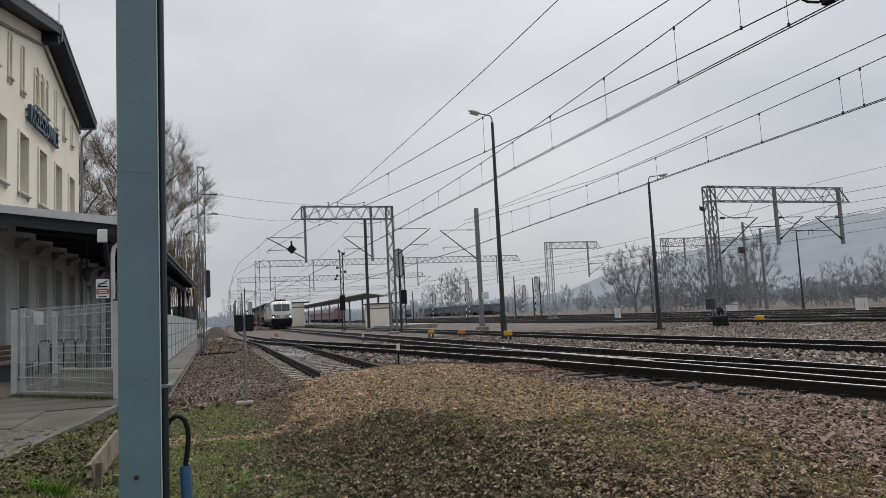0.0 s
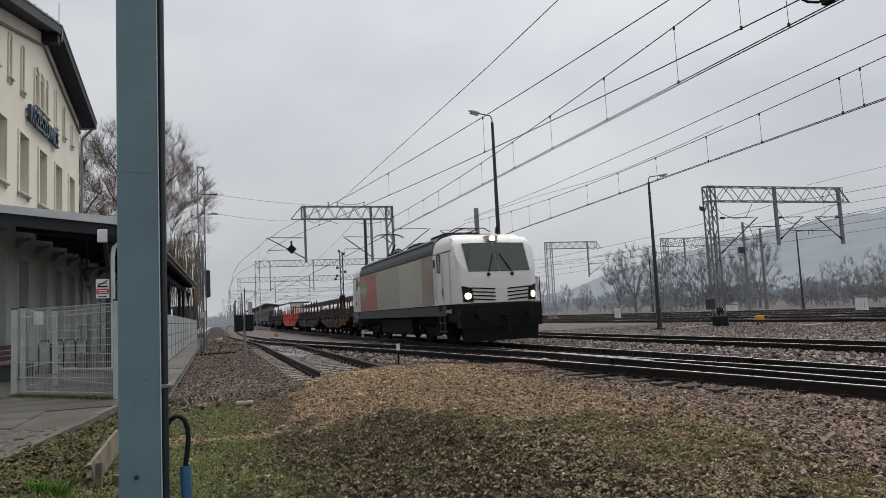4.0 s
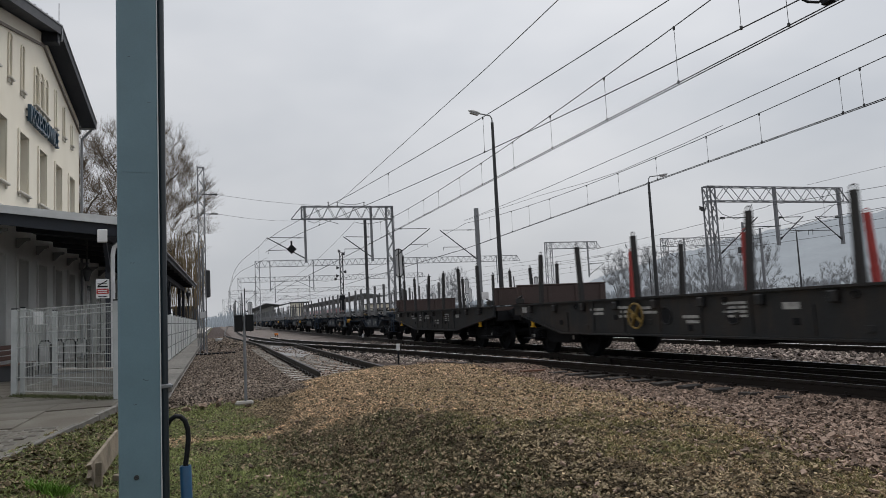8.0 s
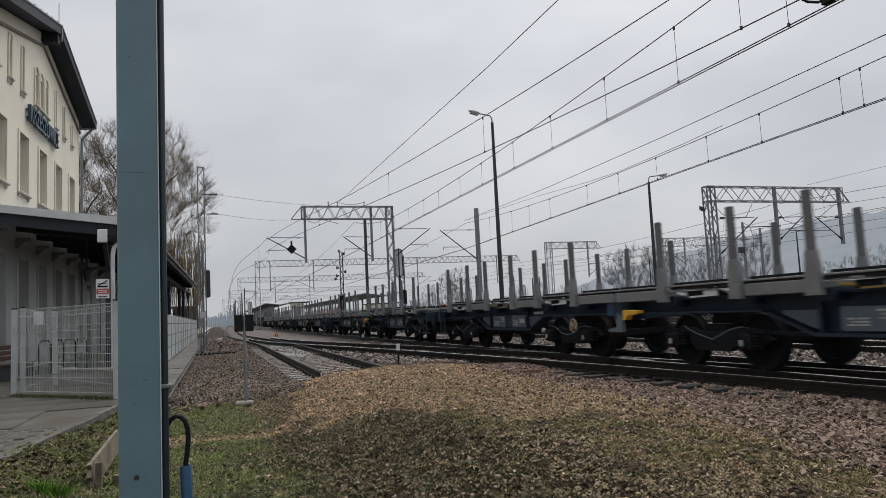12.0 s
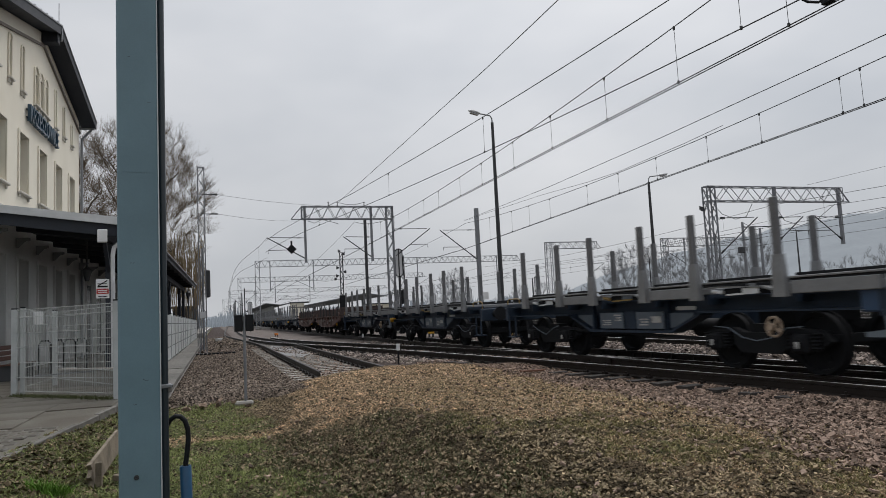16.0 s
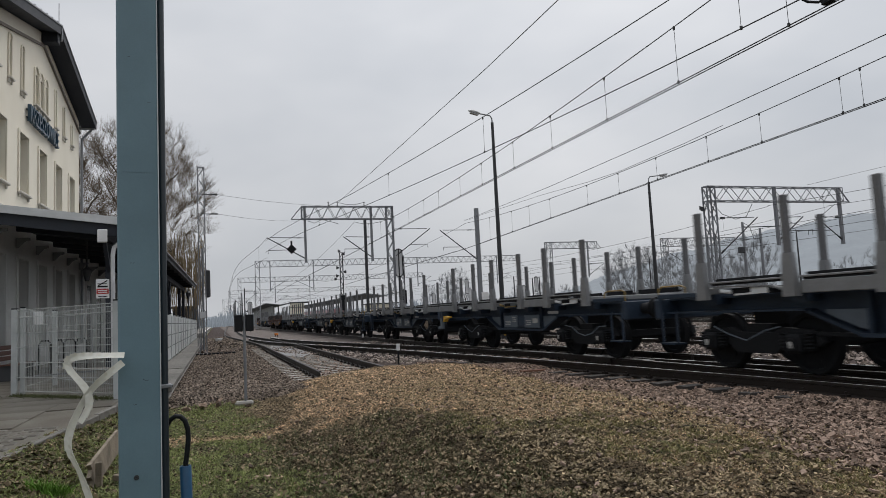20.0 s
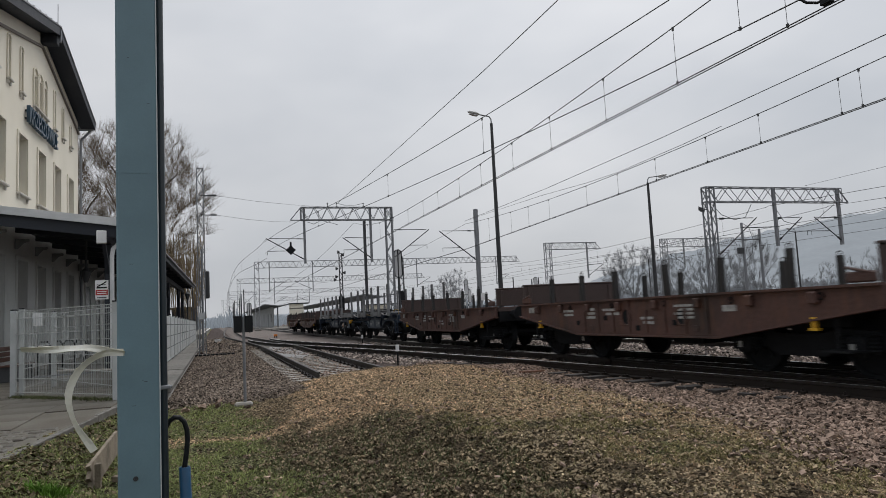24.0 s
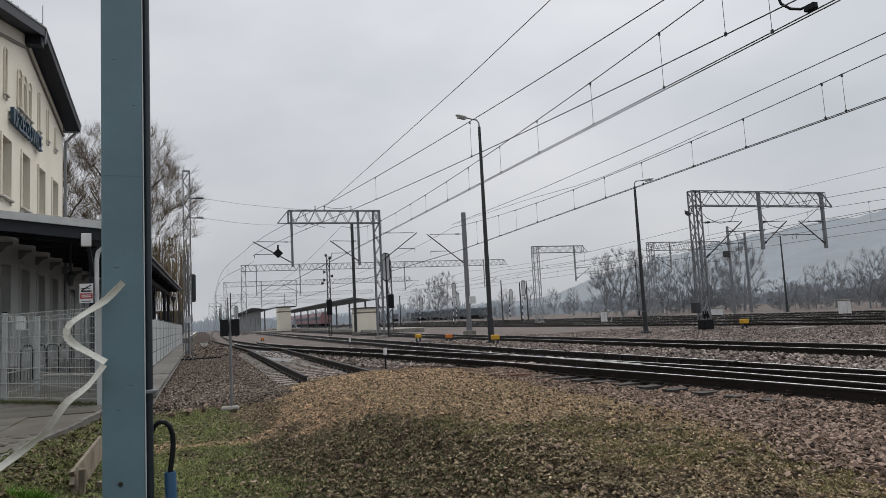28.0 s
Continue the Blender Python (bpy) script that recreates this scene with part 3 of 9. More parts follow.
def gantry(label, x, y, z, top, depth, length, hangers, tower_w=0.7, n=None, yaw=0.0, two=False, far=False, drop=2.6, tops=(), reach=0.9):
    """A lattice tower with a truss along x; hangers are offsets of the drop posts, each with the side its arm goes to."""
    t = thing("catenary_gantry", label, "gantry", pose(x, y, z, 0, 0, yaw), group="catenary gantries")
    h = top
    sgn = 1 if length > 0 else -1
    zinc = M_HAZEZINC if far else M_GALV
    s = Shape()
    lattice(s, (0, 0, 0.1), (0, 0, h), tower_w, tower_w * 0.7, int(h / 0.75), 0.04, side=(1, 0, 0))
    part("tower", s, zinc, t)
    part("foundation", Shape().box(-tower_w * 0.75, tower_w * 0.75, -0.5, 0.5, -0.5, 0.14, 0.03), M_CONCRETE, t)
    if two:
        s = Shape()
        lattice(s, (length, 0, 0.1), (length, 0, h), tower_w * 0.8, tower_w * 0.6, int(h / 0.75), 0.04, side=(1, 0, 0))
        part("tower", s, zinc, t)
    s = Shape()
    n = n or max(6, int(abs(length) / 0.9))
    lattice(s, (-sgn * tower_w / 2, 0, h - depth / 2), (length, 0, h - depth / 2), depth, 0.45, n, 0.04 if far else 0.032, side=(0, 0, 1))
    if not two:
        s.bar((length, 0, h), (length + sgn * 0.7, 0, h - depth), 0.06, 0.06)
        s.bar((length, 0, h - depth), (length + sgn * 0.7, 0, h - depth), 0.06, 0.06)
    part("truss", s, zinc, t)
    for off, arm in hangers:
        s = Shape().box(off - 0.07, off + 0.07, -0.09, 0.09, h - depth - drop, h + 0.05)
        part("drop_post", s, zinc, t)
        if arm:
            cantilever(t, (off, 0, h - depth - drop + 0.25), (off, 0, h - depth - drop + 1.65), (off + arm, 0, h - depth - drop + 1.7), reach)
    for off in tops:
        i = Shape()
        insulator(i, (off, 0, h + 0.02), (off, 0, h + 0.34), 3)
        part("top_insulator", i, M_DARKSTEEL, t)
    return t


def build_gantries():
    g = gantry("grey lattice gantry over the main line", 11.58, 46.0, -0.10, 8.75, 0.85, -6.0, [(-5.8, -2.5), (-1.3, -1.95)], tower_w=0.44, n=14, drop=2.9, tops=(-4.2, -3.58, -1.75), reach=0.55)
    part("jumper_cable", Shape().pipe([(-3.58, 0, 9.05), (-3.0, 0.05, 8.92), (-2.3, 0.05, 8.92), (-1.75, 0, 9.05)], 0.014, 5), M_WIRE, g)
    part("jumper_cable", Shape().pipe([(-5.6, -0.2, 7.75), (-5.2, -0.2, 7.6), (-4.7, -0.2, 7.85), (-3.9, -0.2, 7.65), (-3.6, -0.2, 7.55)], 0.016, 5), M_WIRE, g)
    cantilever(g, (0.35, 0, 5.3), (0.35, 0, 7.2), (2.9, 0, 7.2), 0.5)
    g = gantry("tall grey lattice gantry over two yard tracks", 26.85, 32.0, -0.3, 7.86, 0.84, 9.75, [(4.7, 2.0), (9.65, -2.0)], tower_w=0.55, n=13)
    cantilever(g, (0.35, 0, 3.9), (0.35, 0, 6.05), (3.3, 0, 6.1), 0.6)
    for k, a in enumerate((150, 215)):
        part("loudspeaker", Shape().lathe([(0.04, 0), (0.06, 0.07), (0.13, 0.20), (0.12, 0.20)], 10, axis="x"), M_DARKSTEEL, g, m=pose(-0.62, -0.2, 6.62 - 0.10 * k, 0, 0, a))
    part("speaker_bracket", Shape().bar((-0.25, -0.2, 6.55), (-0.75, -0.2, 6.55), 0.04, 0.04).bar((-0.55, -0.2, 6.45), (-0.55, -0.2, 6.95), 0.025, 0.025), M_DARKSTEEL, g)
    part("feeder_cable", Shape().pipe([(0.3, 0.1, 6.9), (0.9, 0.1, 6.3), (1.8, 0.1, 6.0), (2.6, 0.1, 6.15), (3.1, 0.1, 6.9)], 0.018, 5), M_WIRE, g)
    part("feeder_cable", Shape().pipe([(4.7, 0.1, 6.9), (5.4, 0.1, 5.9), (6.6, 0.1, 5.6), (7.8, 0.1, 5.9), (9.4, 0.1, 6.9)], 0.018, 5), M_WIRE, g)
    part("relay_box", Shape().box(-0.95, -0.55, -0.45, -0.1, 0.9, 1.5, 0.03), M_DARKSTEEL, g)
    gantry("distant lattice gantry over the yard", 38.6, 75.0, -0.3, 9.3, 0.8, 6.6, [(5.4, 2.2)], tower_w=0.75, n=13, far=True, drop=3.6)
    gantry("long misty gantry across the yard", 57.5, 78.0, -0.3, 9.9, 1.1, 11.5, [(3.2, -2.4), (8.5, 2.2)], tower_w=0.8, n=22, far=True, drop=2.6)
    gantry("wide misty gantry across all platform tracks", 6.6, 115.0, -0.1, 11.0, 1.0, 46.0, [(2.0, 2.5), (9.0, -3), (27.0, 2.5), (42.0, 2.4)], tower_w=0.7, n=90, far=True, two=False, drop=4.0)
    gantry("wide misty gantry beyond the platforms", 5.4, 165.0, -0.1, 11.4, 1.1, 44.0, [(8.0, 3), (16.0, -3)], tower_w=0.7, n=76, far=True, drop=5.0)
    gantry("wide misty gantry farther along the line", 4.5, 235.0, -0.1, 11.6, 1.2, 52.0, [(8.0, 3), (22, -3)], tower_w=0.7, n=70, far=True, drop=5.0)
    gantry("wide misty gantry far down the line", 3.5, 320.0, -0.1, 11.8, 1.3, 60.0, [(10.0, 3)], tower_w=0.7, far=True, drop=5.0)


build_gantries()


def wire(pts, r, name, label, n=4):
    s = Shape()
    s.pipe(pts, r, n)
    return solo(name, s, M_WIRE, label, "overhead wire", group="overhead wires")


def catenary(label, con_x, spans, zc, low, k, step, r=0.012, twin=True, drops=None, sag=None):
    """Contact wire along con_x(y), messenger wire hung in parabolas, and droppers."""
    t = thing("overhead_line", label, "overhead line", group="overhead lines")
    con, mes, n = [], [], 0
    for i in range(len(spans) - 1):
        a, b = spans[i], spans[i + 1]
        mid = (a + b) / 2
        kk = k * (24.0 / ((b - a) / 2)) ** 2 if b - a > 48 else k
        for j in range(25):
            y = a + (b - a) * j / 24
            con.append((con_x(y), y, zc))
            mes.append((con_x(y), y, sag(y) if sag else low + kk * (y - mid) ** 2))
        m = max(2, int((b - a) / step))
        if a > 60:
            continue
        for y in drops or [a + (b - a) * (j + 0.5) / m for j in range(m)]:
            if y < 2 or not a <= y < b:
                continue
            zz = sag(y) if sag else low + kk * (y - mid) ** 2
            d = Shape().tube((con_x(y), y, zc), (con_x(y) + 0.02, y + 0.03, zz), 0.005, n=4)
            d.box(con_x(y) - 0.015, con_x(y) + 0.015, y - 0.02, y + 0.02, zc - 0.02, zc + 0.045).box(con_x(y) - 0.005, con_x(y) + 0.025, y, y + 0.04, zz - 0.06, zz + 0.02)
            part("dropper", d, M_WIRE, t)
    part("contact_wire", Shape().pipe(con, r, 5), M_WIRE, t)
    if twin:
        part("contact_wire", Shape().pipe([(x + 0.07, y, z - 0.01) for x, y, z in con], r, 5), M_WIRE, t)
    part("messenger_wire", Shape().pipe(mes, r, 5), M_WIRE, t)
    return t


def main_sag(y):
    """Height of the messenger wire over the main line."""
    if y < 46:
        return 6.29 + 0.0015 * (y - 29.5) ** 2 + 0.9 * (max(0.0, y - 34) / 12) ** 2
    a, b = [(a, b) for a, b in ((46, 115), (115, 180), (180, 250), (250, 330.1)) if a <= y < b][0]
    return 6.35 + 1.25 * ((y - (a + b) / 2) / ((b - a) / 2)) ** 2


def build_wires():
    catenary("dark twin contact wire with droppers over the main line", lambda y: main_x(y) - 0.15 + 0.011 * min(y, 46), [-2, 46, 115, 180, 250, 330], 5.60, 6.32, 0.0033, 5.4, drops=[5.6, 8.55, 11.4, 14.1, 16.95, 19.55, 22.3, 24.6, 27.3, 29.5, 32.1, 35.0, 38.2, 41.5], sag=main_sag)
    catenary("dark contact wire with droppers over the third track", lambda y: 13.66 + 0.064 * min(y, 44), [-4, 44, 115, 180, 250, 330], 5.48, 6.27, 0.0016, 4.0, drops=[6.5, 9.2, 11.7, 12.3, 15.1, 17.5, 20.4, 23.1, 25.8, 29.8, 32.5, 35.1, 39.0])
    catenary("contact wire with droppers over the crossover track", lambda y: cross_x(y) + 0.08, [-6, 46], 5.64, 6.25, 0.0028, 6.6, twin=False, drops=[4.5, 8.9, 17.8, 24.8, 33.0], sag=lambda y: 6.36 + 0.0257 * (29.5 - min(y, 29.5)) - 0.00045 * max(0.0, 14 - y) ** 2)
    catenary("thin contact wire over the stub track", lambda y: side_x(y) + 0.7 * ease(60, 46, y), [46, 115, 180, 250, 330], 5.3, 5.75, 0.0014, 7.0, twin=False)
    for x in (31.0, 35.6, 41.0):
        catenary("thin contact wires over a yard track", lambda y, x=x: x, [-30, 32, 78, 130, 200], 5.2, 5.9, 0.001, 7.0, twin=False)
    wire([(8.36, -4, 8.95), (8.45, 20, 8.95), (8.10, 46, 8.98)], 0.012, "feeder_wire", "bare feeder wire above the main line")
    wire([(13.66, 0, 6.98), (14.3, 10, 6.88), (14.9, 20, 6.87), (15.6, 30, 7.02), (16.4, 44, 7.38)], 0.012, "feeder_wire", "thin feeder wire above the third track")
    wire([(15.0, 17.0, 6.50), (15.12, 19.03, 6.44), (15.4, 23.43, 6.42), (15.57, 26.15, 6.53), (15.89, 31.15, 6.87), (16.53, 41.1, 7.35), (16.75, 44, 7.45)], 0.009, "feeder_wire", "second thin messenger wire above the third track")
    wire([(34.05, -2, 8.1), (34.05, 15, 7.80), (34.05, 32, 7.74)], 0.010, "feeder_wire", "thin feeder wire above the yard")
    wire([(0.15, 34.7, 7.40), (2.3, 38.2, 7.72), (4.6, 42.0, 8.17), (7.07, 46, 8.71)], 0.009, "feeder_wire", "thin wire from the lattice mast to the gantry")
    wire([(0.15, 34.7, 6.45), (1.8, 38.2, 6.73), (3.5, 42.0, 7.14), (5.4, 46, 7.68)], 0.009, "feeder_wire", "thin wire from the lattice mast to the gantry")
    # curved wire insulators hung over the main line
    for y in (7.3, 7.9):
        t = thing("curved_insulator", "black bent insulator clamp on the contact wire", "insulator", group="curved insulators")
        x = main_x(y) - 0.1
        part("bow", Shape().pipe([(x - 0.22, y + 0.25, 6.05), (x - 0.20, y + 0.2, 5.86), (x - 0.12, y + 0.1, 5.74), (x - 0.02, y, 5.70), (x + 0.02, y - 0.1, 5.71)], 0.022, 6), M_BLACK, t)
        part("clamp", Shape().box(x - 0.03, x + 0.07, y - 0.24, y - 0.05, 5.62, 5.72, 0.01), M_BLACK, t)


build_wires()


def street_lamp(label, x, y, z, h, yaw, lean=0.0, arm=0.85):
    t = thing("lamp_post", label, "lamp post", pose(x, y, z, 0, lean, yaw), group="lamp posts")
    part("pole", Shape().lathe([(0.14, 0), (0.14, 1.1), (0.105, 1.12), (0.10, 3.0), (0.062, h)], 12), M_DARKSTEEL, t, smooth=True)
    part("base_plate", Shape().box(-0.2, 0.2, -0.2, 0.2, -0.12, 0.03, 0.01), M_DARKSTEEL, t)
    part("arm", Shape().pipe([(0, 0, h - 0.02), (0.01, 0, h + 0.18), (0.1, 0, h + 0.30), (arm * 0.6, 0, h + 0.36)], 0.03, 8), M_GALV, t, smooth=True)
    s = Shape().lathe([(0.03, 0), (0.09, 0.08), (0.13, 0.3), (0.10, 0.52), (0.02, 0.6)], 10, axis="x")
    part("lamp_head", s, M_FASCIA, t, "pale grey lamp head", smooth=True, m=pose(arm * 0.5, 0, h + 0.36, 0, -8, 0) @ Matrix.Diagonal((1, 1, 0.6, 1)))
    part("lamp_glass", Shape().box(-0.2, 0.2, -0.09, 0.09, -0.03, 0.0, 0.01), M_FASCIA, t, m=pose(arm * 0.5 + 0.3, 0, h + 0.32, 0, -8, 0))
    return t


street_lamp("dark tapered lamp post with one curved arm beside the main line", 12.0, 28.0, -0.14, 9.72, 188, arm=1.2)
street_lamp("dark tapered lamp post with one curved arm in the yard", 22.6, 31.6, -0.25, 7.95, -8, arm=1.15)
street_lamp("distant dark lamp post among the bare trees", 60.0, 58.3, -0.3, 8.3, 170)
street_lamp("misty lamp post before the bare trees", 62.0, 88.0, -0.3, 8.0, 200)


def lattice_mast(label, x, y, z, h, w=0.45, r=0.035):
    t = thing("lattice_mast", label, "mast", pose(x, y, z), group="lattice masts")
    part("column", lattice(Shape(), (0, 0, 0), (0, 0, h), w, w * 0.7, int(h / 0.5), r, side=(1, 0, 0)), M_GALV, t)
    part("foundation", Shape().box(-w, w, -w, w, -0.4, 0.1, 0.03), M_CONCRETE, t)
    return t


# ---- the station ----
# neutral grey wall, its tone also lowered for the shade under the canopy
M_SHADEGREYWALL = mat("grey_wall_with_canopy_shade", (0.60, 0.605, 0.595), 0.85, var=0.08, scale=0.8, fine=60, bump=0.1, other=(0.52, 0.52, 0.51), amount=0.4)
BUILD = pose(-6.01, 28.5, -0.1, 0, 0, -1.2)  # middle of the gabled front; local y runs along it, +x to the tracks


def welded(me):
    """Joins boxes that share faces into one solid."""
    bm = bmesh.new()
    bm.from_mesh(me)
    bmesh.ops.remove_doubles(bm, verts=bm.verts, dist=0.0005)
    seen = {}
    for f in bm.faces:
        seen.setdefault(tuple(sorted(v.index for v in f.verts)), []).append(f)
    bmesh.ops.delete(bm, geom=[f for fs in seen.values() if len(fs) > 1 for f in fs], context="FACES_ONLY")
    bmesh.ops.recalc_face_normals(bm, faces=bm.faces)
    bm.to_mesh(me)
    bm.free()
    return me


def station():
    t = thing("station_building", "cream plastered two-storey station with a low gable and dark eaves", "station building", BUILD)
    hw, he, ha = 6.5, 10.93, 12.56
    # openings: (y centre, z bottom, width, height)
    upper = [(y, 5.95, 1.05, 1.98) for y in (-4.9, -2.45, 0.0, 2.45, 4.85)]
    lower = [(y, 0.15, 1.15, 3.55) for y in (-4.9, -2.45, 0.0, 2.45, 4.85)]
    slim = [(-5.35, 9.42, 0.24, 0.78), (-4.05, 9.42, 0.26, 1.28), (-2.65, 9.42, 0.26, 1.40), (1.95, 9.42, 0.26, 1.40), (3.4, 9.42, 0.26, 1.12), (4.85, 9.42, 0.24, 0.75)]
    triple = [(-0.92, 9.45, 0.46, 1.15), (-0.22, 9.45, 0.46, 1.15), (0.48, 9.45, 0.46, 1.15)]
    holes = upper + lower + slim + triple
    # the ground floor is grey with canopy shade in its tone, the floor above cream; front wall cut into a grid of
    # panels round the openings
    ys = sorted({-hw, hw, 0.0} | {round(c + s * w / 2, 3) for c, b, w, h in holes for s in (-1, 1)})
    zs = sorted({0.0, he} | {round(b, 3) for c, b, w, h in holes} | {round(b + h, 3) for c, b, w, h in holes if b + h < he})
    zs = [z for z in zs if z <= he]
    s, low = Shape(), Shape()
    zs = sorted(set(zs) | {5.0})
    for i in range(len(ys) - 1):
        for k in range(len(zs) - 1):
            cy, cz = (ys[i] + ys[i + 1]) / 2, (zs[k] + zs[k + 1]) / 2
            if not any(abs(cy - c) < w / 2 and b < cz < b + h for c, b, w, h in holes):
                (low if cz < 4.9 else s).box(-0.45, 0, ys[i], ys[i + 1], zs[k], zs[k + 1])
    # the gable triangle, with the middle window's head kept under it
    s.prism([(-hw, he), (hw, he), (0, ha)], -0.45, 0, "x")
    part("wall", welded(s.mesh("wall", M_PLASTER)), None, t)
    part("lower_wall", welded(low.mesh("lower_wall", M_SHADEGREYWALL)), None, t, "grey ground floor wall darkened for the canopy's shade")
    body = Shape().box(-11, -0.46, -hw, -hw + 0.4, 0, he).box(-11, -0.46, hw - 0.4, hw, 0, he).box(-11.4, -11, -hw, hw, 0, he)
    part("wall", body, M_PLASTER, t)
    part("floor_slab", Shape().box(-11, -0.46, -hw + 0.4, hw - 0.4, 4.9, 5.1), M_DARKWOOD, t)
    for c, b, w, h in upper + lower + slim + triple:
        tall = b < 1
        win = part("window" if not tall else "door", Shape().box(-0.36, -0.32, c - w / 2, c + w / 2, b, b + h), M_GLASS, t)
        fr = Shape()
        k = 0.06
        fr.box(-0.315, -0.27, c - w / 2, c - w / 2 + k, b, b + h).box(-0.315, -0.27, c + w / 2 - k, c + w / 2, b, b + h)
        fr.box(-0.315, -0.27, c - w / 2 + k, c + w / 2 - k, b + h - k, b + h).box(-0.315, -0.27, c - w / 2 + k, c + w / 2 - k, b, b + k)
        if w > 0.8:
            fr.box(-0.315, -0.275, c - 0.03, c + 0.03, b + k, b + h - k).box(-0.315, -0.275, c - w / 2 + k, c - 0.03, b + h * 0.68, b + h * 0.68 + 0.05).box(-0.315, -0.275, c + 0.03, c + w / 2 - k, b + h * 0.68, b + h * 0.68 + 0.05)
        part("frame", fr, M_PLASTER2 if not tall else M_SHADEGREYWALL, win)
        if tall:
            part("architrave", Shape().box(0.002, 0.05, c - w / 2 - 0.14, c - w / 2 - 0.003, b, b + h + 0.14, 0.01).box(0.002, 0.05, c + w / 2 + 0.003, c + w / 2 + 0.14, b, b + h + 0.14, 0.01).box(0.002, 0.052, c - w / 2 - 0.001, c + w / 2 + 0.001, b + h + 0.003, b + h + 0.14, 0.01), M_SHADEGREYWALL, win)
        if not tall:
            e = 0.11 if w > 0.8 else 0.06
            tr = Shape()
            tr.box(0.002, 0.05, c - w / 2 - e, c - w / 2 - 0.003, b, b + h + e, 0.008).box(0.002, 0.05, c + w / 2 + 0.003, c + w / 2 + e, b, b + h + e, 0.012)
            if w > 0.8:
                tr.box(0.002, 0.055, c - w / 2 - 0.002, c + w / 2 + 0.002, b + h + 0.004, b + h + e, 0.012)
            else:
                tr.pipe([(0.03, c + (w / 2 + 0.05) * math.cos(a), b + h + (w / 2 + 0.05) * math.sin(a)) for a in [math.pi * i / 8 for i in range(9)]], 0.03, 6)
            part("surround", tr, M_PLASTER, win)
            sl = Shape().box(0.003, 0.13, c - w / 2 - e - 0.02, c + w / 2 + e + 0.02, b - 0.09, b - 0.02, 0.015)
            for q in (-1, 1):
                sl.box(0.003, 0.07, c + q * (w / 2 + 0.0) - 0.045, c + q * (w / 2 + 0.0) + 0.045, b - 0.22, b - 0.092, 0.015)
            part("sill", sl, M_PLASTER2, win)
    # raking moulding and eaves
    for q in (-1, 1):
        part("moulding", Shape().bar((0.04, q * hw, he - 0.52), (0.04, 0.02 * q, ha - 0.52), 0.07, 0.09, up=(0, 0, 1)), M_MOULD, t)
        ov = 0.6
        sl = (ha - he) / hw
        yo = q * (hw + 0.6)
        roof = Shape()
        za, zo = ha + 0.12, ha + 0.12 - sl * (hw + 0.6)
        roof.add([(ov, 0, za), (ov, yo, zo), (-12, yo, zo), (-12, 0, za), (ov, 0, za + 0.14), (ov, yo, zo + 0.14), (-12, yo, zo + 0.14), (-12, 0, za + 0.14)],
                 [(0, 1, 2, 3), (4, 7, 6, 5), (0, 4, 5, 1), (1, 5, 6, 2), (2, 6, 7, 3), (0, 3, 7, 4)])
        r = part("roof", roof, M_ROOF, t)
        part("verge_board", Shape().bar((ov + 0.02, 0, za + 0.02), (ov + 0.02, yo, zo + 0.02), 0.05, 0.34), M_DARKWOOD, r)
        part("soffit", Shape().add([(0.01, 0, za - 0.03), (0.01, yo, zo - 0.03), (ov - 0.01, yo, zo - 0.03), (ov - 0.01, 0, za - 0.03), (0.01, 0, za - 0.09), (0.01, yo, zo - 0.09), (ov - 0.01, yo, zo - 0.09), (ov - 0.01, 0, za - 0.09)],
             [(0, 1, 2, 3), (4, 7, 6, 5), (0, 4, 5, 1), (1, 5, 6, 2), (2, 6, 7, 3), (0, 3, 7, 4)]), M_DARKWOOD, r)
        part("verge_flashing", Shape().bar((ov + 0.03, 0, za + 0.2), (ov + 0.03, yo, zo + 0.2), 0.09, 0.05), M_GALV, r)
        for k in range(9):
            f = (k + 0.5) / 9
            part("snow_hook", Shape().bar((ov - 0.05, yo * f, za + (zo - za) * f + 0.15), (ov + 0.0, yo * f, za + (zo - za) * f + 0.32), 0.03, 0.03), M_GALV, r)
    part("ridge_purlin", Shape().box(0.0, 0.56, -0.2, 0.2, ha - 0.42, ha + 0.05, 0.02), M_DARKWOOD, t)
    part("lightning_rod", Shape().tube((0.55, 0, ha + 0.2), (0.55, 0, ha + 1.2), 0.015, n=6).tube((0.66, 0, ha + 0.2), (0.66, -0.12, ha - 0.35), 0.04, n=6), M_GALV, t)
    part("gutter", Shape().tube((0.55, hw + 0.66, he - 0.1), (-11, hw + 0.66, he - 0.1), 0.09, n=8).pipe([(0.4, hw + 0.64, he - 0.2), (0.2, hw + 0.3, he - 0.6), (0.1, hw + 0.1, he - 0.8), (0.1, hw + 0.1, 0)], 0.06, 8), M_GALV, t)
    part("string_course", Shape().box(0.002, 0.06, -hw, hw, 5.0, 5.2, 0.015), M_PLASTER2, t)
    part("plinth", Shape().box(0.002, 0.07, -hw, hw, -0.2, 0.1, 0.01), M_CONCRETE, t)
    # name sign of raised letters
    cu = bpy.data.curves.new("station_name", "FONT")
    cu.body, cu.size, cu.extrude, cu.align_x, cu.align_y = "KRZESZOWICE", 1.0, 0.06, "CENTER", "CENTER"
    tmp = new("station_name", cu)
    me = bpy.data.meshes.new_from_object(tmp.evaluated_get(bpy.context.evaluated_depsgraph_get()))
    bpy.data.objects.remove(tmp)
    me.materials.clear()
    me.materials.append(M_LETTER)
    ob = new("name_letters", me)
    ob.parent = t
    ob.matrix_basis = Matrix.LocRotScale((0.12, -0.2, 8.78), Euler((radians(90), 0, radians(90))), (0.60, 0.86, 1.0))
    tagged(ob, "raised dark blue letters of the station name")
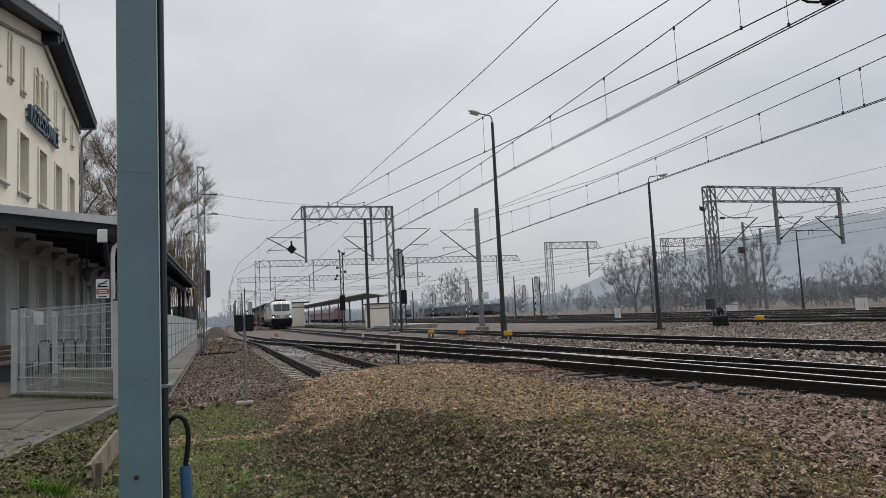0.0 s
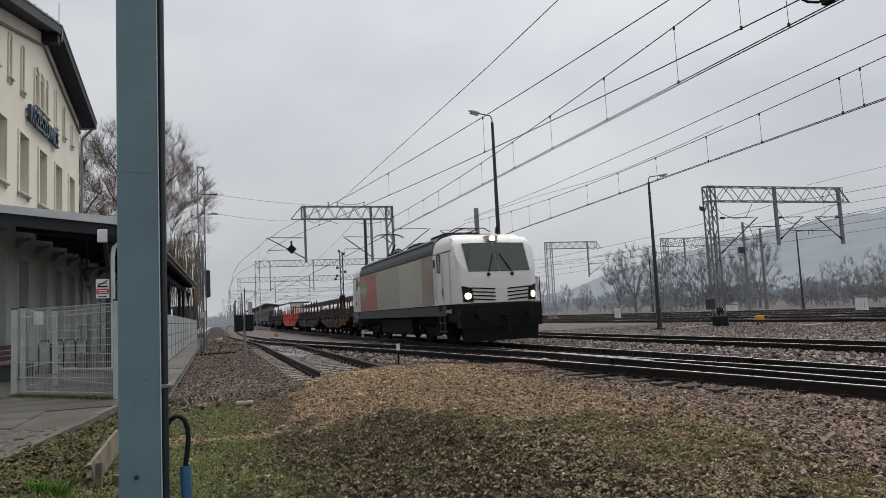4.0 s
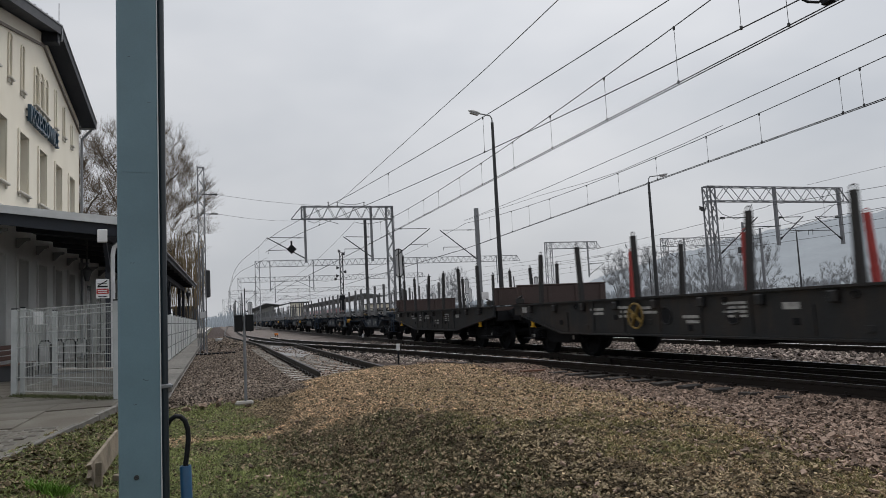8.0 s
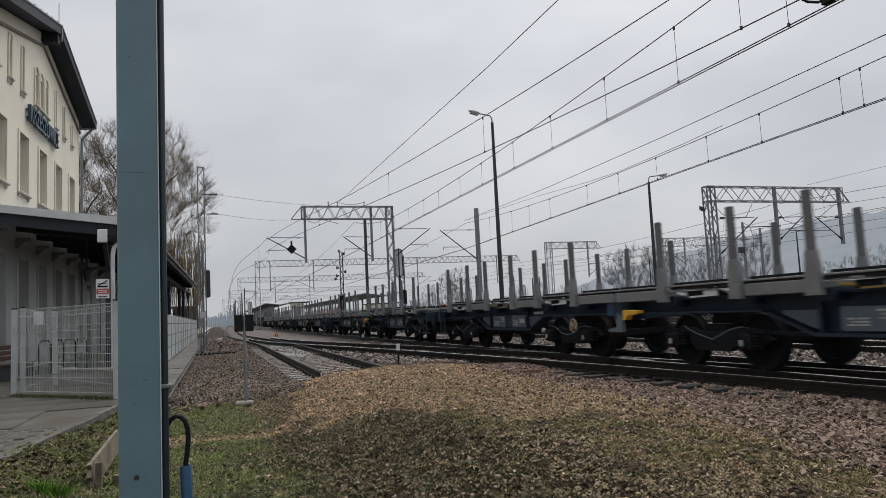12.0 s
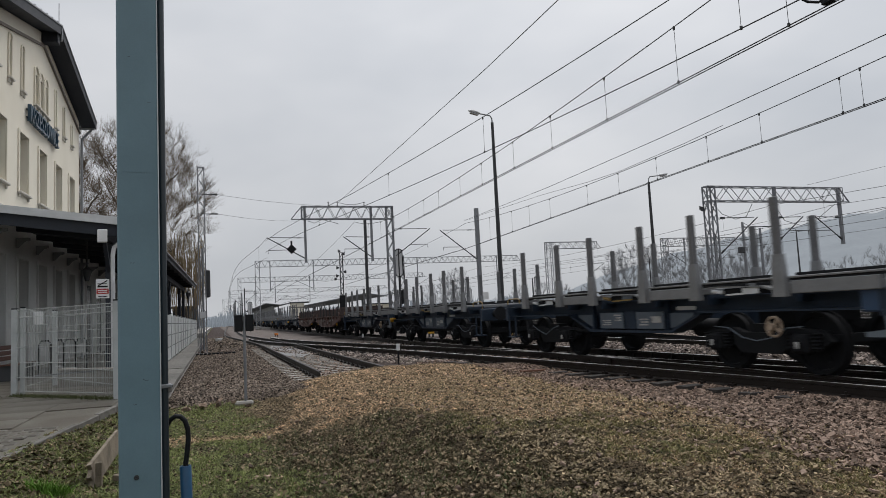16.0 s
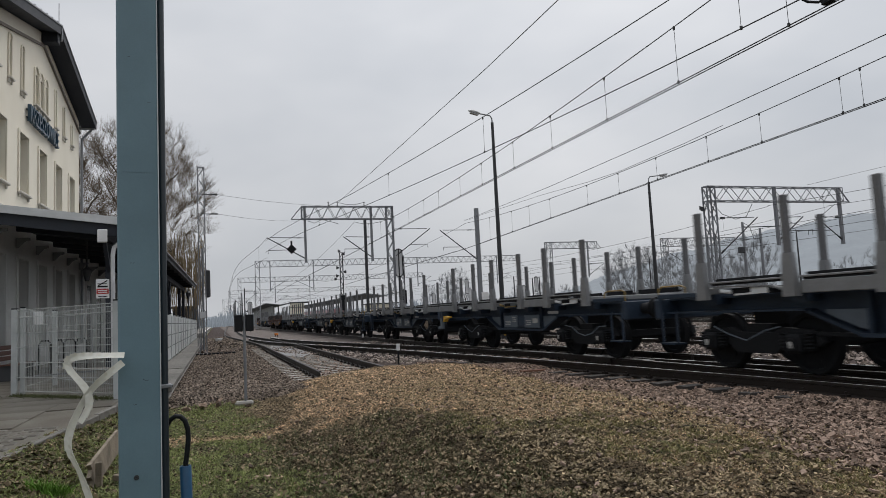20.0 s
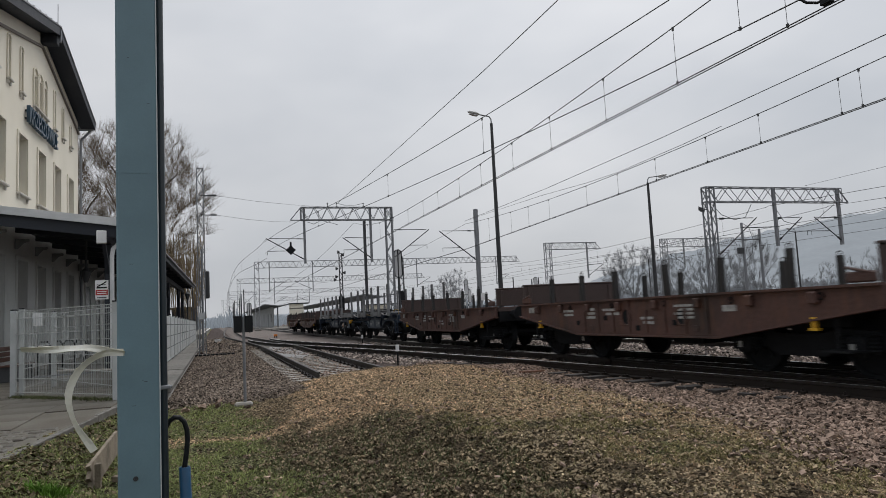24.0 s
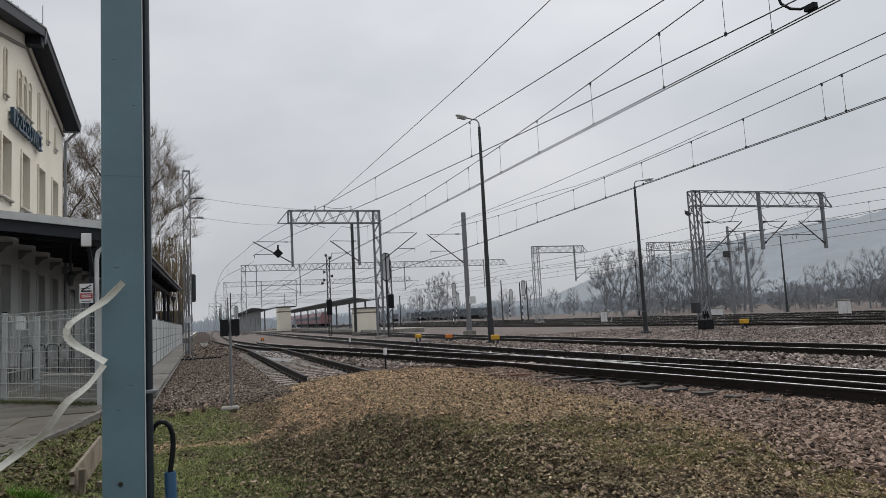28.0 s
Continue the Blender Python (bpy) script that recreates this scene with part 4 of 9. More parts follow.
    part("sign_rail", Shape().box(0.005, 0.06, -2.2, 2.1, 8.66, 8.69).box(0.005, 0.06, -2.2, 2.1, 8.93, 8.96), M_DARKSTEEL, t)
    return t


station()


def station_wing():
    """The low wing that carries on behind the canopy."""
    t = thing("station_wing", "low grey station wing behind the platform canopy", "building", BUILD)
    part("wall", Shape().box(-0.35, 0, 6.52, 28.6, 0, 4.72), M_SHADEGREYWALL, t)
    part("core", Shape().box(-6, -0.36, 6.52, 28.6, 0, 4.6), M_SHADEGREYWALL, t)
    part("roof", Shape().prism([(-6.2, 4.73), (0.05, 4.73), (0.05, 4.83), (-6.2, 5.2)], 6.53, 28.8, "y"), M_ROOF, t)
    for k in range(8):
        y = 8.0 + 2.6 * k
        d = part("door", Shape().box(0.004, 0.03, y, y + 1.15, 0.1, 3.4), M_GLASS, t)
        part("frame", Shape().box(0.004, 0.06, y - 0.1, y - 0.003, 0.1, 3.5).box(0.004, 0.06, y + 1.153, y + 1.25, 0.1, 3.5).box(0.004, 0.06, y - 0.1, y + 1.25, 3.503, 3.6), M_SHADEGREYWALL, d)
    part("plinth", Shape().box(0.003, 0.07, 6.55, 28.6, -0.2, 0.098, 0.01), M_CONCRETE, t)


station_wing()


M_DULLWALL = mat("dull_grey_bracket_paint", (0.26, 0.27, 0.275), 0.8, var=0.15, scale=2, fine=40, bump=0.1)


def canopy():
    c = thing("platform_canopy", "dark timber platform canopy on columns with a pale fascia", "canopy", pose(-6.0, 29.0, -0.1, 0, 0, -1.2))
    y0, y1, x1 = -7.4, 28.0, 3.95
    zi, zo = 4.78, 4.28
    def slope(x):
        return zi + (zo - zi) * x / x1
    roof = Shape().prism([(0.06, slope(0.06)), (x1, zo), (x1, zo + 0.1), (0.06, slope(0.06) + 0.1)], y0, y1, "y")
    part("roof", roof, M_ROOF, c)
    part("soffit", Shape().prism([(0.06, slope(0.06) - 0.06), (x1 - 0.05, zo - 0.06), (x1 - 0.05, zo - 0.006), (0.06, slope(0.06) - 0.006)], y0 + 0.05, y1 - 0.05, "y"), M_DARKWOOD, c)
    part("fascia", Shape().prism([(0.0, slope(0) - 0.1), (x1 + 0.05, zo - 0.1), (x1 + 0.05, zo + 0.12), (0.0, slope(0) + 0.12)], y0 - 0.06, y0 - 0.01, "y"), M_FASCIA, c, "pale grey sheet fascia")
    part("fascia", Shape().box(x1 + 0.012, x1 + 0.05, y0, y1, zo - 0.16, zo + 0.05), M_DARKWOOD, c)
    part("gutter", Shape().tube((x1 + 0.10, y0, zo + 0.07), (x1 + 0.10, y1, zo + 0.07), 0.05, n=8), M_GALV, c, "grey half-round gutter")
    part("valance", Shape().prism([(0.1, slope(0.1) - 0.42), (x1 - 0.1, zo - 0.42), (x1 - 0.1, zo - 0.07), (0.1, slope(0.1) - 0.07)], y0 + 0.06, y0 + 0.14, "y"), M_DARKWOOD, c)
    for i in range(15):
        y = y0 + 1.0 + i * 2.4
        if y > y1:
            break
        part("rafter", Shape().prism([(0.08, slope(0.08) - 0.24), (x1 - 0.2, zo - 0.2), (x1 - 0.2, zo - 0.065), (0.08, slope(0.08) - 0.065)], y, y + 0.12, "y"), M_DARKWOOD, c)
        part("bracket", Shape().prism([(0.02, 4.02), (0.09, 4.02), (0.16, 4.10), (0.27, 4.22), (0.42, 4.26), (0.42, 4.34), (0.02, 4.34)], y + 0.22, y + 0.29, "y"), M_DULLWALL, c)
    part("eaves_beam", Shape().box(x1 - 0.95, x1 - 0.7, y0 + 0.1, y1 - 0.1, 3.85, 4.12, 0.02), M_DARKWOOD, c)
    for y in (y0 + 1.3, y0 + 8.2, y0 + 15.2, y0 + 22, y1 - 5.0, y1 - 0.8):
        part("column", Shape().box(x1 - 0.93, x1 - 0.72, y - 0.11, y + 0.11, 0.0, 3.85, 0.025), M_DARKWOOD, c)
        part("brace", Shape().bar((x1 - 0.82, y + 0.1, 3.0), (x1 - 0.82, y + 0.95, 3.86), 0.1, 0.12).bar((x1 - 0.82, y - 0.1, 3.0), (x1 - 0.82, y - 0.95, 3.86), 0.1, 0.12), M_DARKWOOD, c)
    part("downpipe", Shape().pipe([(x1 + 0.05, y0 + 0.25, 4.1), (x1 - 0.3, y0 + 0.25, 3.85), (x1 - 0.55, y0 + 0.25, 3.6), (x1 - 0.58, y0 + 0.25, 3.4), (x1 - 0.58, y0 + 0.25, 0.1)], 0.06, 8), M_FASCIA, c, "pale grey downpipe", smooth=True)
    return c


canopy()


# ---- the train ----
def weathered(m, rust, amount):
    """Adds streaks of rust and grime that run down a painted side."""
    n, l = m.node_tree.nodes, m.node_tree.links
    b = n["Principled BSDF"]
    out = b.inputs["Base Color"].links[0].from_socket
    tc, mp, nz, mr, mx = (n.new("ShaderNode" + k) for k in ("TexCoord", "Mapping", "TexNoise", "MapRange", "Mix"))
    mp.inputs["Scale"].default_value = (1.0, 3.2, 0.7)
    nz.inputs["Scale"].default_value, nz.inputs["Detail"].default_value, nz.inputs["Roughness"].default_value = 1.5, 7.0, 0.7
    mr.inputs["From Min"].default_value, mr.inputs["From Max"].default_value, mr.inputs["To Max"].default_value = 0.50, 0.72, amount
    mx.data_type = "RGBA"
    mx.inputs["B"].default_value = (*rust, 1)
    l.new(tc.outputs["Object"], mp.inputs["Vector"])
    l.new(mp.outputs["Vector"], nz.inputs["Vector"])
    l.new(nz.outputs["Fac"], mr.inputs["Value"])
    l.new(mr.outputs["Result"], mx.inputs["Factor"])
    l.new(out, mx.inputs["A"])
    l.new(mx.outputs["Result"], b.inputs["Base Color"])
    return m


SPEED = 19.58
M_HANDWHEEL = mat("pale_tan_paint", (0.34, 0.26, 0.19), 0.6, var=0.2, scale=5, fine=40, bump=0.1)
M_NAVY = mat("dirty_navy_frame", (0.022, 0.035, 0.056), 0.5, var=0.35, scale=2, fine=25, bump=0.2, spec=0.22)
M_STAKE = mat("grey_stake_paint", (0.185, 0.19, 0.195), 0.6, var=0.2, scale=3, fine=30, bump=0.15)
M_STAKEDARK = mat("scuffed_dark_stake", (0.125, 0.125, 0.130), 0.65, var=0.35, scale=3, fine=30, bump=0.15)
M_BOGIE = mat("black_bogie_grime", (0.013, 0.014, 0.016), 0.75, var=0.4, scale=3, fine=30, bump=0.3, spec=0.12)
M_BROWN = weathered(mat("red_brown_wagon_paint", (0.074, 0.035, 0.028), 0.7, var=0.4, scale=0.9, fine=18, bump=0.25, other=(0.030, 0.019, 0.016), amount=0.42, soft=0.14), (0.150, 0.060, 0.028), 0.55)
M_BLACKW = weathered(mat("black_wagon_paint", (0.014, 0.016, 0.018), 0.6, var=0.4, scale=1.3, fine=25, bump=0.2, other=(0.026, 0.021, 0.018), amount=0.4, soft=0.14, spec=0.35), (0.060, 0.038, 0.026), 0.45)
M_REDW = weathered(mat("bright_red_wagon_paint", (0.64, 0.072, 0.050), 0.5, var=0.2, scale=1.3, fine=25, bump=0.1, other=(0.48, 0.062, 0.036), amount=0.35, soft=0.14), (0.17, 0.045, 0.030), 0.4)
M_BOARD = mat("brown_end_board", (0.062, 0.042, 0.038), 0.8, var=0.25, scale=2, fine=25, bump=0.2)
M_MARK = mat("white_stencil_paint", (0.36, 0.36, 0.35), 0.7, var=0.35, scale=9, fine=60, bump=0, other=(0.12, 0.12, 0.12), amount=0.4)
M_BLUEBOX = mat("blue_box_paint", (0.022, 0.055, 0.115), 0.55, var=0.2, scale=3, fine=30, bump=0.1)
M_PANELGREY = mat("slate_data_panel", (0.088, 0.112, 0.140), 0.6, var=0.2, scale=3, fine=30, bump=0.1)
WHEEL_R = 0.46


def wheelset_mesh(r=WHEEL_R):
    s = Shape()
    for q in (-1, 1):
        x = q * 0.7535
        s.lathe([(0.09, x - q * 0.09), (0.10, x - q * 0.03), (r * 0.80, x - q * 0.02), (r * 0.84, x - q * 0.075), (r + 0.028, x - q * 0.070), (r + 0.028, x - q * 0.045), (r, x - q * 0.035), (r - 0.006, x + q * 0.07), (r * 0.85, x + q * 0.07), (r * 0.82, x + q * 0.03), (0.12, x + q * 0.05), (0.11, x + q * 0.1)], 24, axis="x")
        for k in range(4):
            a = k * math.pi / 2
            s.tube((x + q * 0.04, r * 0.55 * math.cos(a), r * 0.55 * math.sin(a)), (x + q * 0.065, r * 0.55 * math.cos(a), r * 0.55 * math.sin(a)), 0.05, n=8)
    s.tube((-0.95, 0, 0), (0.95, 0, 0), 0.07, n=10)
    return s.mesh("wheelset", M_BOGIE, smooth=True)


SPRING = Shape().lathe([(0.06, 0.0)] + [(0.088 if k % 2 else 0.058, 0.012 + 0.0255 * k) for k in range(10)] + [(0.06, 0.25)], 8).mesh("spring", M_BOGIE)


def bogie(parent, y, base=1.8, r=WHEEL_R, wm=None):
    """A two-axle bogie: side frames with springs and axle boxes, and two wheelsets that turn."""
    b = new("bogie")
    b.empty_display_size = 0.2
    b.parent = parent
    b.matrix_basis = pose(0, y, 0)
    s = Shape()
    h = base / 2
    for q in (-1, 1):
        s.prism([(-h - 0.42, 0.50), (-h - 0.25, 0.66), (-h + 0.3, 0.70), (-0.35, 0.62), (0.35, 0.62), (h - 0.3, 0.70), (h + 0.25, 0.66), (h + 0.42, 0.50), (h + 0.3, 0.42), (h - 0.32, 0.42), (0.4, 0.30), (-0.4, 0.30), (-h + 0.32, 0.42), (-h - 0.3, 0.42)], q * 0.98 - 0.06, q * 0.98 + 0.06, "x")
    s.box(-0.95, 0.95, -0.25, 0.25, 0.45, 0.75)
    s.box(-0.9, 0.9, -h - 0.42, -h - 0.34, 0.5, 0.6).box(-0.9, 0.9, h + 0.34, h + 0.42, 0.5, 0.6)
    part("bogie_frame", s, M_BOGIE, b)
    for q in (-1, 1):
        for e in (-1, 1):
            part("axle_box", Shape().box(q * 1.10 - 0.10, q * 1.10 + 0.10, e * h - 0.15, e * h + 0.15, r - 0.13, r + 0.15, 0.04).tube((q * 1.19, e * h, r), (q * 1.23, e * h, r), 0.09, n=10), M_BOGIE, b)
            for d in (-0.22, 0.22):
                part("spring", SPRING, None, b, m=pose(q * 1.08, e * h + d, 0.37))
            part("marker_plate", Shape().box(q * 1.235 - 0.004, q * 1.235 + 0.004, e * h - 0.035, e * h + 0.035, r - 0.05, r + 0.045), M_MARK, b)
    for e in (-1, 1):
        w = part("wheelset", wm, None, b)
        w.matrix_basis = pose(0, e * h, r)
    return b


def buffers(parent, y, out, mat_head=None):
    for q in (-0.875, 0.875):
        part("buffer", Shape().lathe([(0.11, 0), (0.11, 0.34), (0.075, 0.36), (0.075, 0.44), (0.21, 0.45), (0.21, 0.49)], 12, axis="x"), M_BOGIE, parent, m=pose(q, y, 1.06, 0, 0, 90 * out), smooth=True)
    part("coupling", Shape().tube((0, y, 1.0), (0, y + out * 0.55, 0.95), 0.05, n=6).bar((0.1, y + out * 0.1, 0.95), (0.1, y + out * 0.3, 0.45), 0.05, 0.05), M_BOGIE, parent)


def handwheel(parent, x, y, z, r, material, label):
    s = Shape()
    s.pipe([(x, y + r * math.cos(a), z + r * math.sin(a)) for a in [2 * math.pi * i / 20 for i in range(21)]], 0.02, 6)
    for k in range(4):
        a = k * math.pi / 2 + 0.6
        s.bar((x, y, z), (x, y + r * math.cos(a), z + r * math.sin(a)), 0.03, 0.05, up=(1, 0, 0))
    s.tube((x - 0.08, y, z), (x + 0.03, y, z), 0.05, n=8)
    part("handwheel", s, material, parent, label)


def stencil(parent, x, rows):
    """Plain bars where the wagon carries small stencilled writing."""
    for y, z, w, h, n in rows:
        for k in range(n):
            zz = z - k * (h * 1.7)
            part("stencil_mark", Shape().box(x - 0.004, x + 0.004, y, y + w * (1.0 if k % 2 == 0 else 0.8), zz - h, zz), M_MARK, parent)


def stake_unit(L, joint_end):
    """Half of a twin wagon: navy fishbelly frame, six pairs of grey stakes, two bogies. joint_end is the end joined to its twin."""
    t = thing("stake_wagon", "empty grey and navy timber wagon with upright grey stakes on bogies", "freight wagon", group="grey stake wagons of the train")
    wm = WHEELSET
    h = L / 2 - 0.62
    hj = L / 2 - 0.12
    lo, hi = (-h, hj) if joint_end > 0 else (-hj, h)
    for q in (-1, 1):
        s = Shape()
        s.prism([(lo, 0.98), (-2.25, 0.95), (-1.4, 0.63), (1.4, 0.63), (2.25, 0.95), (hi, 0.98), (hi, 1.20), (lo, 1.20)], q * 0.86 - 0.05, q * 0.86 + 0.05, "x")
        s.prism([(-2.25, 0.95), (-1.4, 0.63), (1.4, 0.63), (2.25, 0.95), (2.25, 0.91), (1.4, 0.58), (-1.4, 0.58), (-2.25, 0.91)], q * 0.93 - 0.16, q * 0.93 + 0.16, "x")
        s.box(q * 0.93 - 0.16, q * 0.93 + 0.16, lo, hi, 1.18, 1.215)
        for a, b in ((lo, -2.25), (2.25, hi)):
            s.box(q * 0.98 - 0.18, q * 0.98 + 0.18, a, b, 0.945, 0.975)
        part("main_sill", s, M_NAVY, t)
    at = [0.15 * joint_end + y for y in (-4.215, -2.385, -0.915, 0.915, 2.385, 4.215)]
    for y in at:
        part("cross_member", Shape().box(-1.22, 1.22, y - 0.13, y + 0.13, 1.08, 1.25), M_NAVY, t)
    for q in (-1, 1):
        part("headstock", Shape().box(-1.3, 1.3, (hi if q > 0 else lo) - 0.09, (hi if q > 0 else lo) + 0.09, 0.85, 1.22, 0.02), M_NAVY, t)
        part("cross_member", Shape().box(-0.9, 0.9, q * 1.3 - 0.05, q * 1.3 + 0.05, 0.66, 1.2), M_NAVY, t)
        part("cross_member", Shape().box(-0.9, 0.9, q * 0.75 - 0.05, q * 0.75 + 0.05, 0.66, 1.2), M_NAVY, t)
    part("centre_sill", Shape().box(-0.4, 0.4, -1.3, 1.3, 0.60, 0.76), M_NAVY, t)
    for y in at:
        for q in (-1, 1):
            s = Shape()
            s.prism([(y - 0.125, 1.16), (y + 0.125, 1.16), (y + 0.095, 1.60), (y + 0.075, 1.78), (y - 0.075, 1.78), (y - 0.095, 1.60)], q * 1.36 - 0.05, q * 1.36 + 0.05, "x")
            foot = part("stake_foot", s, M_STAKE, t)
            part("stake", Shape().box(q * 1.36 - 0.045, q * 1.36 + 0.045, y - 0.062, y + 0.062, 1.76, 2.62, 0.012), M_STAKEDARK, foot)
        part("bolster", Shape().box(-1.3, 1.3, y - 0.10, y + 0.10, 1.25, 1.36, 0.015), M_STAKE, t)
    for q in (-1, 1):
        ends = [(lo, at[0] - 0.16)] + [(u + 0.16, v - 0.16) for u, v in zip(at, at[1:])] + [(at[5] + 0.16, hi)]
        for k, (a, b) in enumerate(ends):
            if k == (0 if joint_end > 0 else 6):
                part("side_rail", Shape().box(q * 1.24 - 0.05, q * 1.24 + 0.05, a, b, 1.215, 1.30, 0.01), M_NAVY, t)
                continue
            if k % 2 == 0:
                part("side_rail", Shape().box(q * 1.30 - 0.05, q * 1.30 + 0.05, a, b, 1.20, 1.385, 0.01), M_STAKE, t)
            part("channel", Shape().box(q * 1.27 - 0.04, q * 1.27 + 0.04, a, b, 1.388, 1.418).box(q * 1.20 - 0.03, q * 1.20 + 0.03, a, b, 1.40, 1.495), M_BLACK, t, "dark channel over the side rail")
            part("top_bar", Shape().box(q * 1.31 - 0.035, q * 1.31 + 0.035, a - 0.02, b + 0.02, 1.42, 1.45, 0.006), M_STAKE, t)
            if k % 2 and q < 0:
                c, w = (a + b) / 2, (b - a) / 2
                part("load_winch", Shape().box(q * 1.12 - 0.12, q * 1.12 + 0.12, c - 0.62 * w, c + 0.55 * w, 1.225, 1.335, 0.02), M_BOGIE, t, "dark lashing winch in the open bay")
                part("winch_cover", Shape().prism([(c - 0.95 * w, 1.275), (c - 0.55 * w, 1.345), (c + 0.8 * w, 1.375), (c + 0.98 * w, 1.365), (c + 0.98 * w, 1.345), (c + 0.8 * w, 1.352), (c - 0.55 * w, 1.325), (c - 0.95 * w, 1.25)], q * 1.22 - 0.07, q * 1.22 + 0.07, "x"), M_STAKE, t, "bent pale winch cover strip")
                part("winch_plate", Shape().box(q * 1.255 - 0.008, q * 1.255 + 0.008, c - 0.5 * w, c - 0.05 * w, 1.25, 1.325, 0.004), M_FASCIA if k != 3 else M_PANELGREY, t, "scuffed bare metal plate")
                part("winch_lever", Shape().bar((q * 1.29, c - 0.55 * w, 1.245), (q * 1.29, c + 0.35 * w, 1.228), 0.03, 0.028).tube((q * 1.30, c + 0.45 * w, 1.27), (q * 1.30, c + 0.75 * w, 1.30), 0.03, n=8), M_YELLOWOLD if k == 3 else M_FASCIA, t, "worn yellow winch lever" if k == 3 else "bright worn winch lever")
        for a, b in ((0.05, 0.92), (-1.27, -0.4)):
            part("data_panel", Shape().box(q * 1.10 - 0.01, q * 1.10 + 0.01, a, b, 0.66, 0.99, 0.004), M_PANELGREY, t, "slate blue data panel")
        part("panel_bracket", Shape().box(q * 1.04 - 0.05, q * 1.04 + 0.05, -0.36, 0.02, 0.66, 1.0), M_NAVY, t)
    stencil(t, -1.115, [(0.12, 0.95, 0.25, 0.03, 3), (0.5, 0.84, 0.32, 0.025, 3), (-1.2, 0.90, 0.3, 0.12, 1), (-0.8, 0.86, 0.28, 0.03, 3)])
    q = -1
    for e in (-1, 1):
        part("gusset_panel", Shape().prism([(e * 1.33, 0.68), (e * 1.48, 0.70), (e * 2.0, 0.90), (e * 2.0, 0.955), (e * 1.33, 0.955)], q * 1.00 - 0.012, q * 1.00 + 0.012, "x"), M_PANELGREY, t, "slate blue gusset panel")
        part("frame_rib", Shape().box(q * 1.02 - 0.04, q * 1.02 + 0.04, e * 1.30 - 0.03, e * 1.30 + 0.03, 0.62, 1.18), M_NAVY, t)
    # solid pale plate painted for the light seen through a slot
    part("frame_slot", Shape().box(q * 0.915 - 0.006, q * 0.915 + 0.006, -1.95, -1.42, 1.0, 1.07), M_FASCIA, t, "pale plate painted for light through a frame slot")
    bogie(t, -3.45 + 0.1 * joint_end, base=1.75, wm=wm)
    bogie(t, 3.45 + 0.1 * joint_end, base=1.75, wm=wm)
    o = -joint_end
    brake = Shape().pipe([(-1.16, yy, zz) for yy, zz in ((-4.5, 0.72), (-4.2, 0.70), (-3.9, 0.55), (-3.6, 0.50), (-3.3, 0.55), (-3.0, 0.70), (-2.7, 0.72))], 0.010, 5)
    part("brake_pipe", brake, M_PANELGREY, t, "sagging grey brake pipe")
    part("brake_pipe", Shape().pipe([(-1.16, yy + 7.0, zz) for yy, zz in ((-4.3, 0.72), (-4.0, 0.66), (-3.6, 0.50), (-3.2, 0.60), (-2.9, 0.72))], 0.010, 5), M_PANELGREY, t, "sagging grey brake pipe")
    buffers(t, o * (L / 2 - 0.6), o)
    rail = Shape().pipe([(-1.25, o * (h - 0.75), 1.24), (-1.25, o * (h - 0.75), 1.40), (-1.25, o * (h - 0.65), 1.44), (-1.25, o * (h - 0.1), 1.44), (-1.25, o * h, 1.40), (-1.25, o * h, 1.2)], 0.016, 6)
    part("grab_rail", rail, M_YELLOWOLD, t, "yellow grab rail")
    part("step", Shape().bar((-1.28, o * (h - 0.1), 1.0), (-1.28, o * (h - 0.1), 0.42), 0.04, 0.04).bar((-1.28, o * (h - 0.5), 1.0), (-1.28, o * (h - 0.5), 0.42), 0.04, 0.04).box(-1.36, -1.1, min(o * (h - 0.5), o * (h - 0.1)), max(o * (h - 0.5), o * (h - 0.1)), 0.40, 0.43), M_NAVY, t)
    if joint_end < 0:
        handwheel(t, -1.24, -4.05, 0.72, 0.145, M_HANDWHEEL, "pale tan brake handwheel")
        part("tow_bracket", Shape().prism([(-hj - 0.20, 0.92), (-hj - 0.06, 0.99), (-hj + 0.02, 0.95), (-hj + 0.0, 0.70), (-hj + 0.30, 0.66), (-hj + 0.30, 0.60), (-hj - 0.20, 0.60)], -1.30, -1.22, "x"), M_SLATE, t, "grey-blue tow bracket")
        part("joint_box", Shape().box(-1.27, -1.05, -hj - 0.2, -hj + 0.36, 0.92, 1.24, 0.02), M_BLUEBOX, t, "blue equipment box")
    part("joint_bar", Shape().tube((0, joint_end * hj, 0.95), (0, joint_end * (L / 2), 0.95), 0.09, n=8), M_NAVY, t)
    part("air_tank", Shape().tube((-0.45, -2.1, 0.66), (-0.45, -1.45, 0.66), 0.17, n=12), M_BOGIE, t, smooth=True)
    part("brake_rigging", Shape().bar((-1.0, -2.35, 0.5), (-1.0, 2.35, 0.62), 0.04, 0.05).bar((1.0, -2.35, 0.5), (1.0, 2.35, 0.62), 0.04, 0.05), M_BOGIE, t)
    for y in (-3.45 + 0.1 * joint_end, 3.45 + 0.1 * joint_end):
        part("bolster_box", Shape().box(-0.7, 0.7, y - 0.35, y + 0.35, 0.74, 0.96), M_BOGIE, t)
    if joint_end > 0:
        part("valve_handle", Shape().prism([(5.30, 1.02), (5.78, 1.04), (5.86, 0.98), (5.86, 0.84), (5.74, 0.84), (5.66, 0.93), (5.30, 0.97)], -1.28, -1.14, "x"), M_YELLOW, t, "yellow valve lever")
    return t


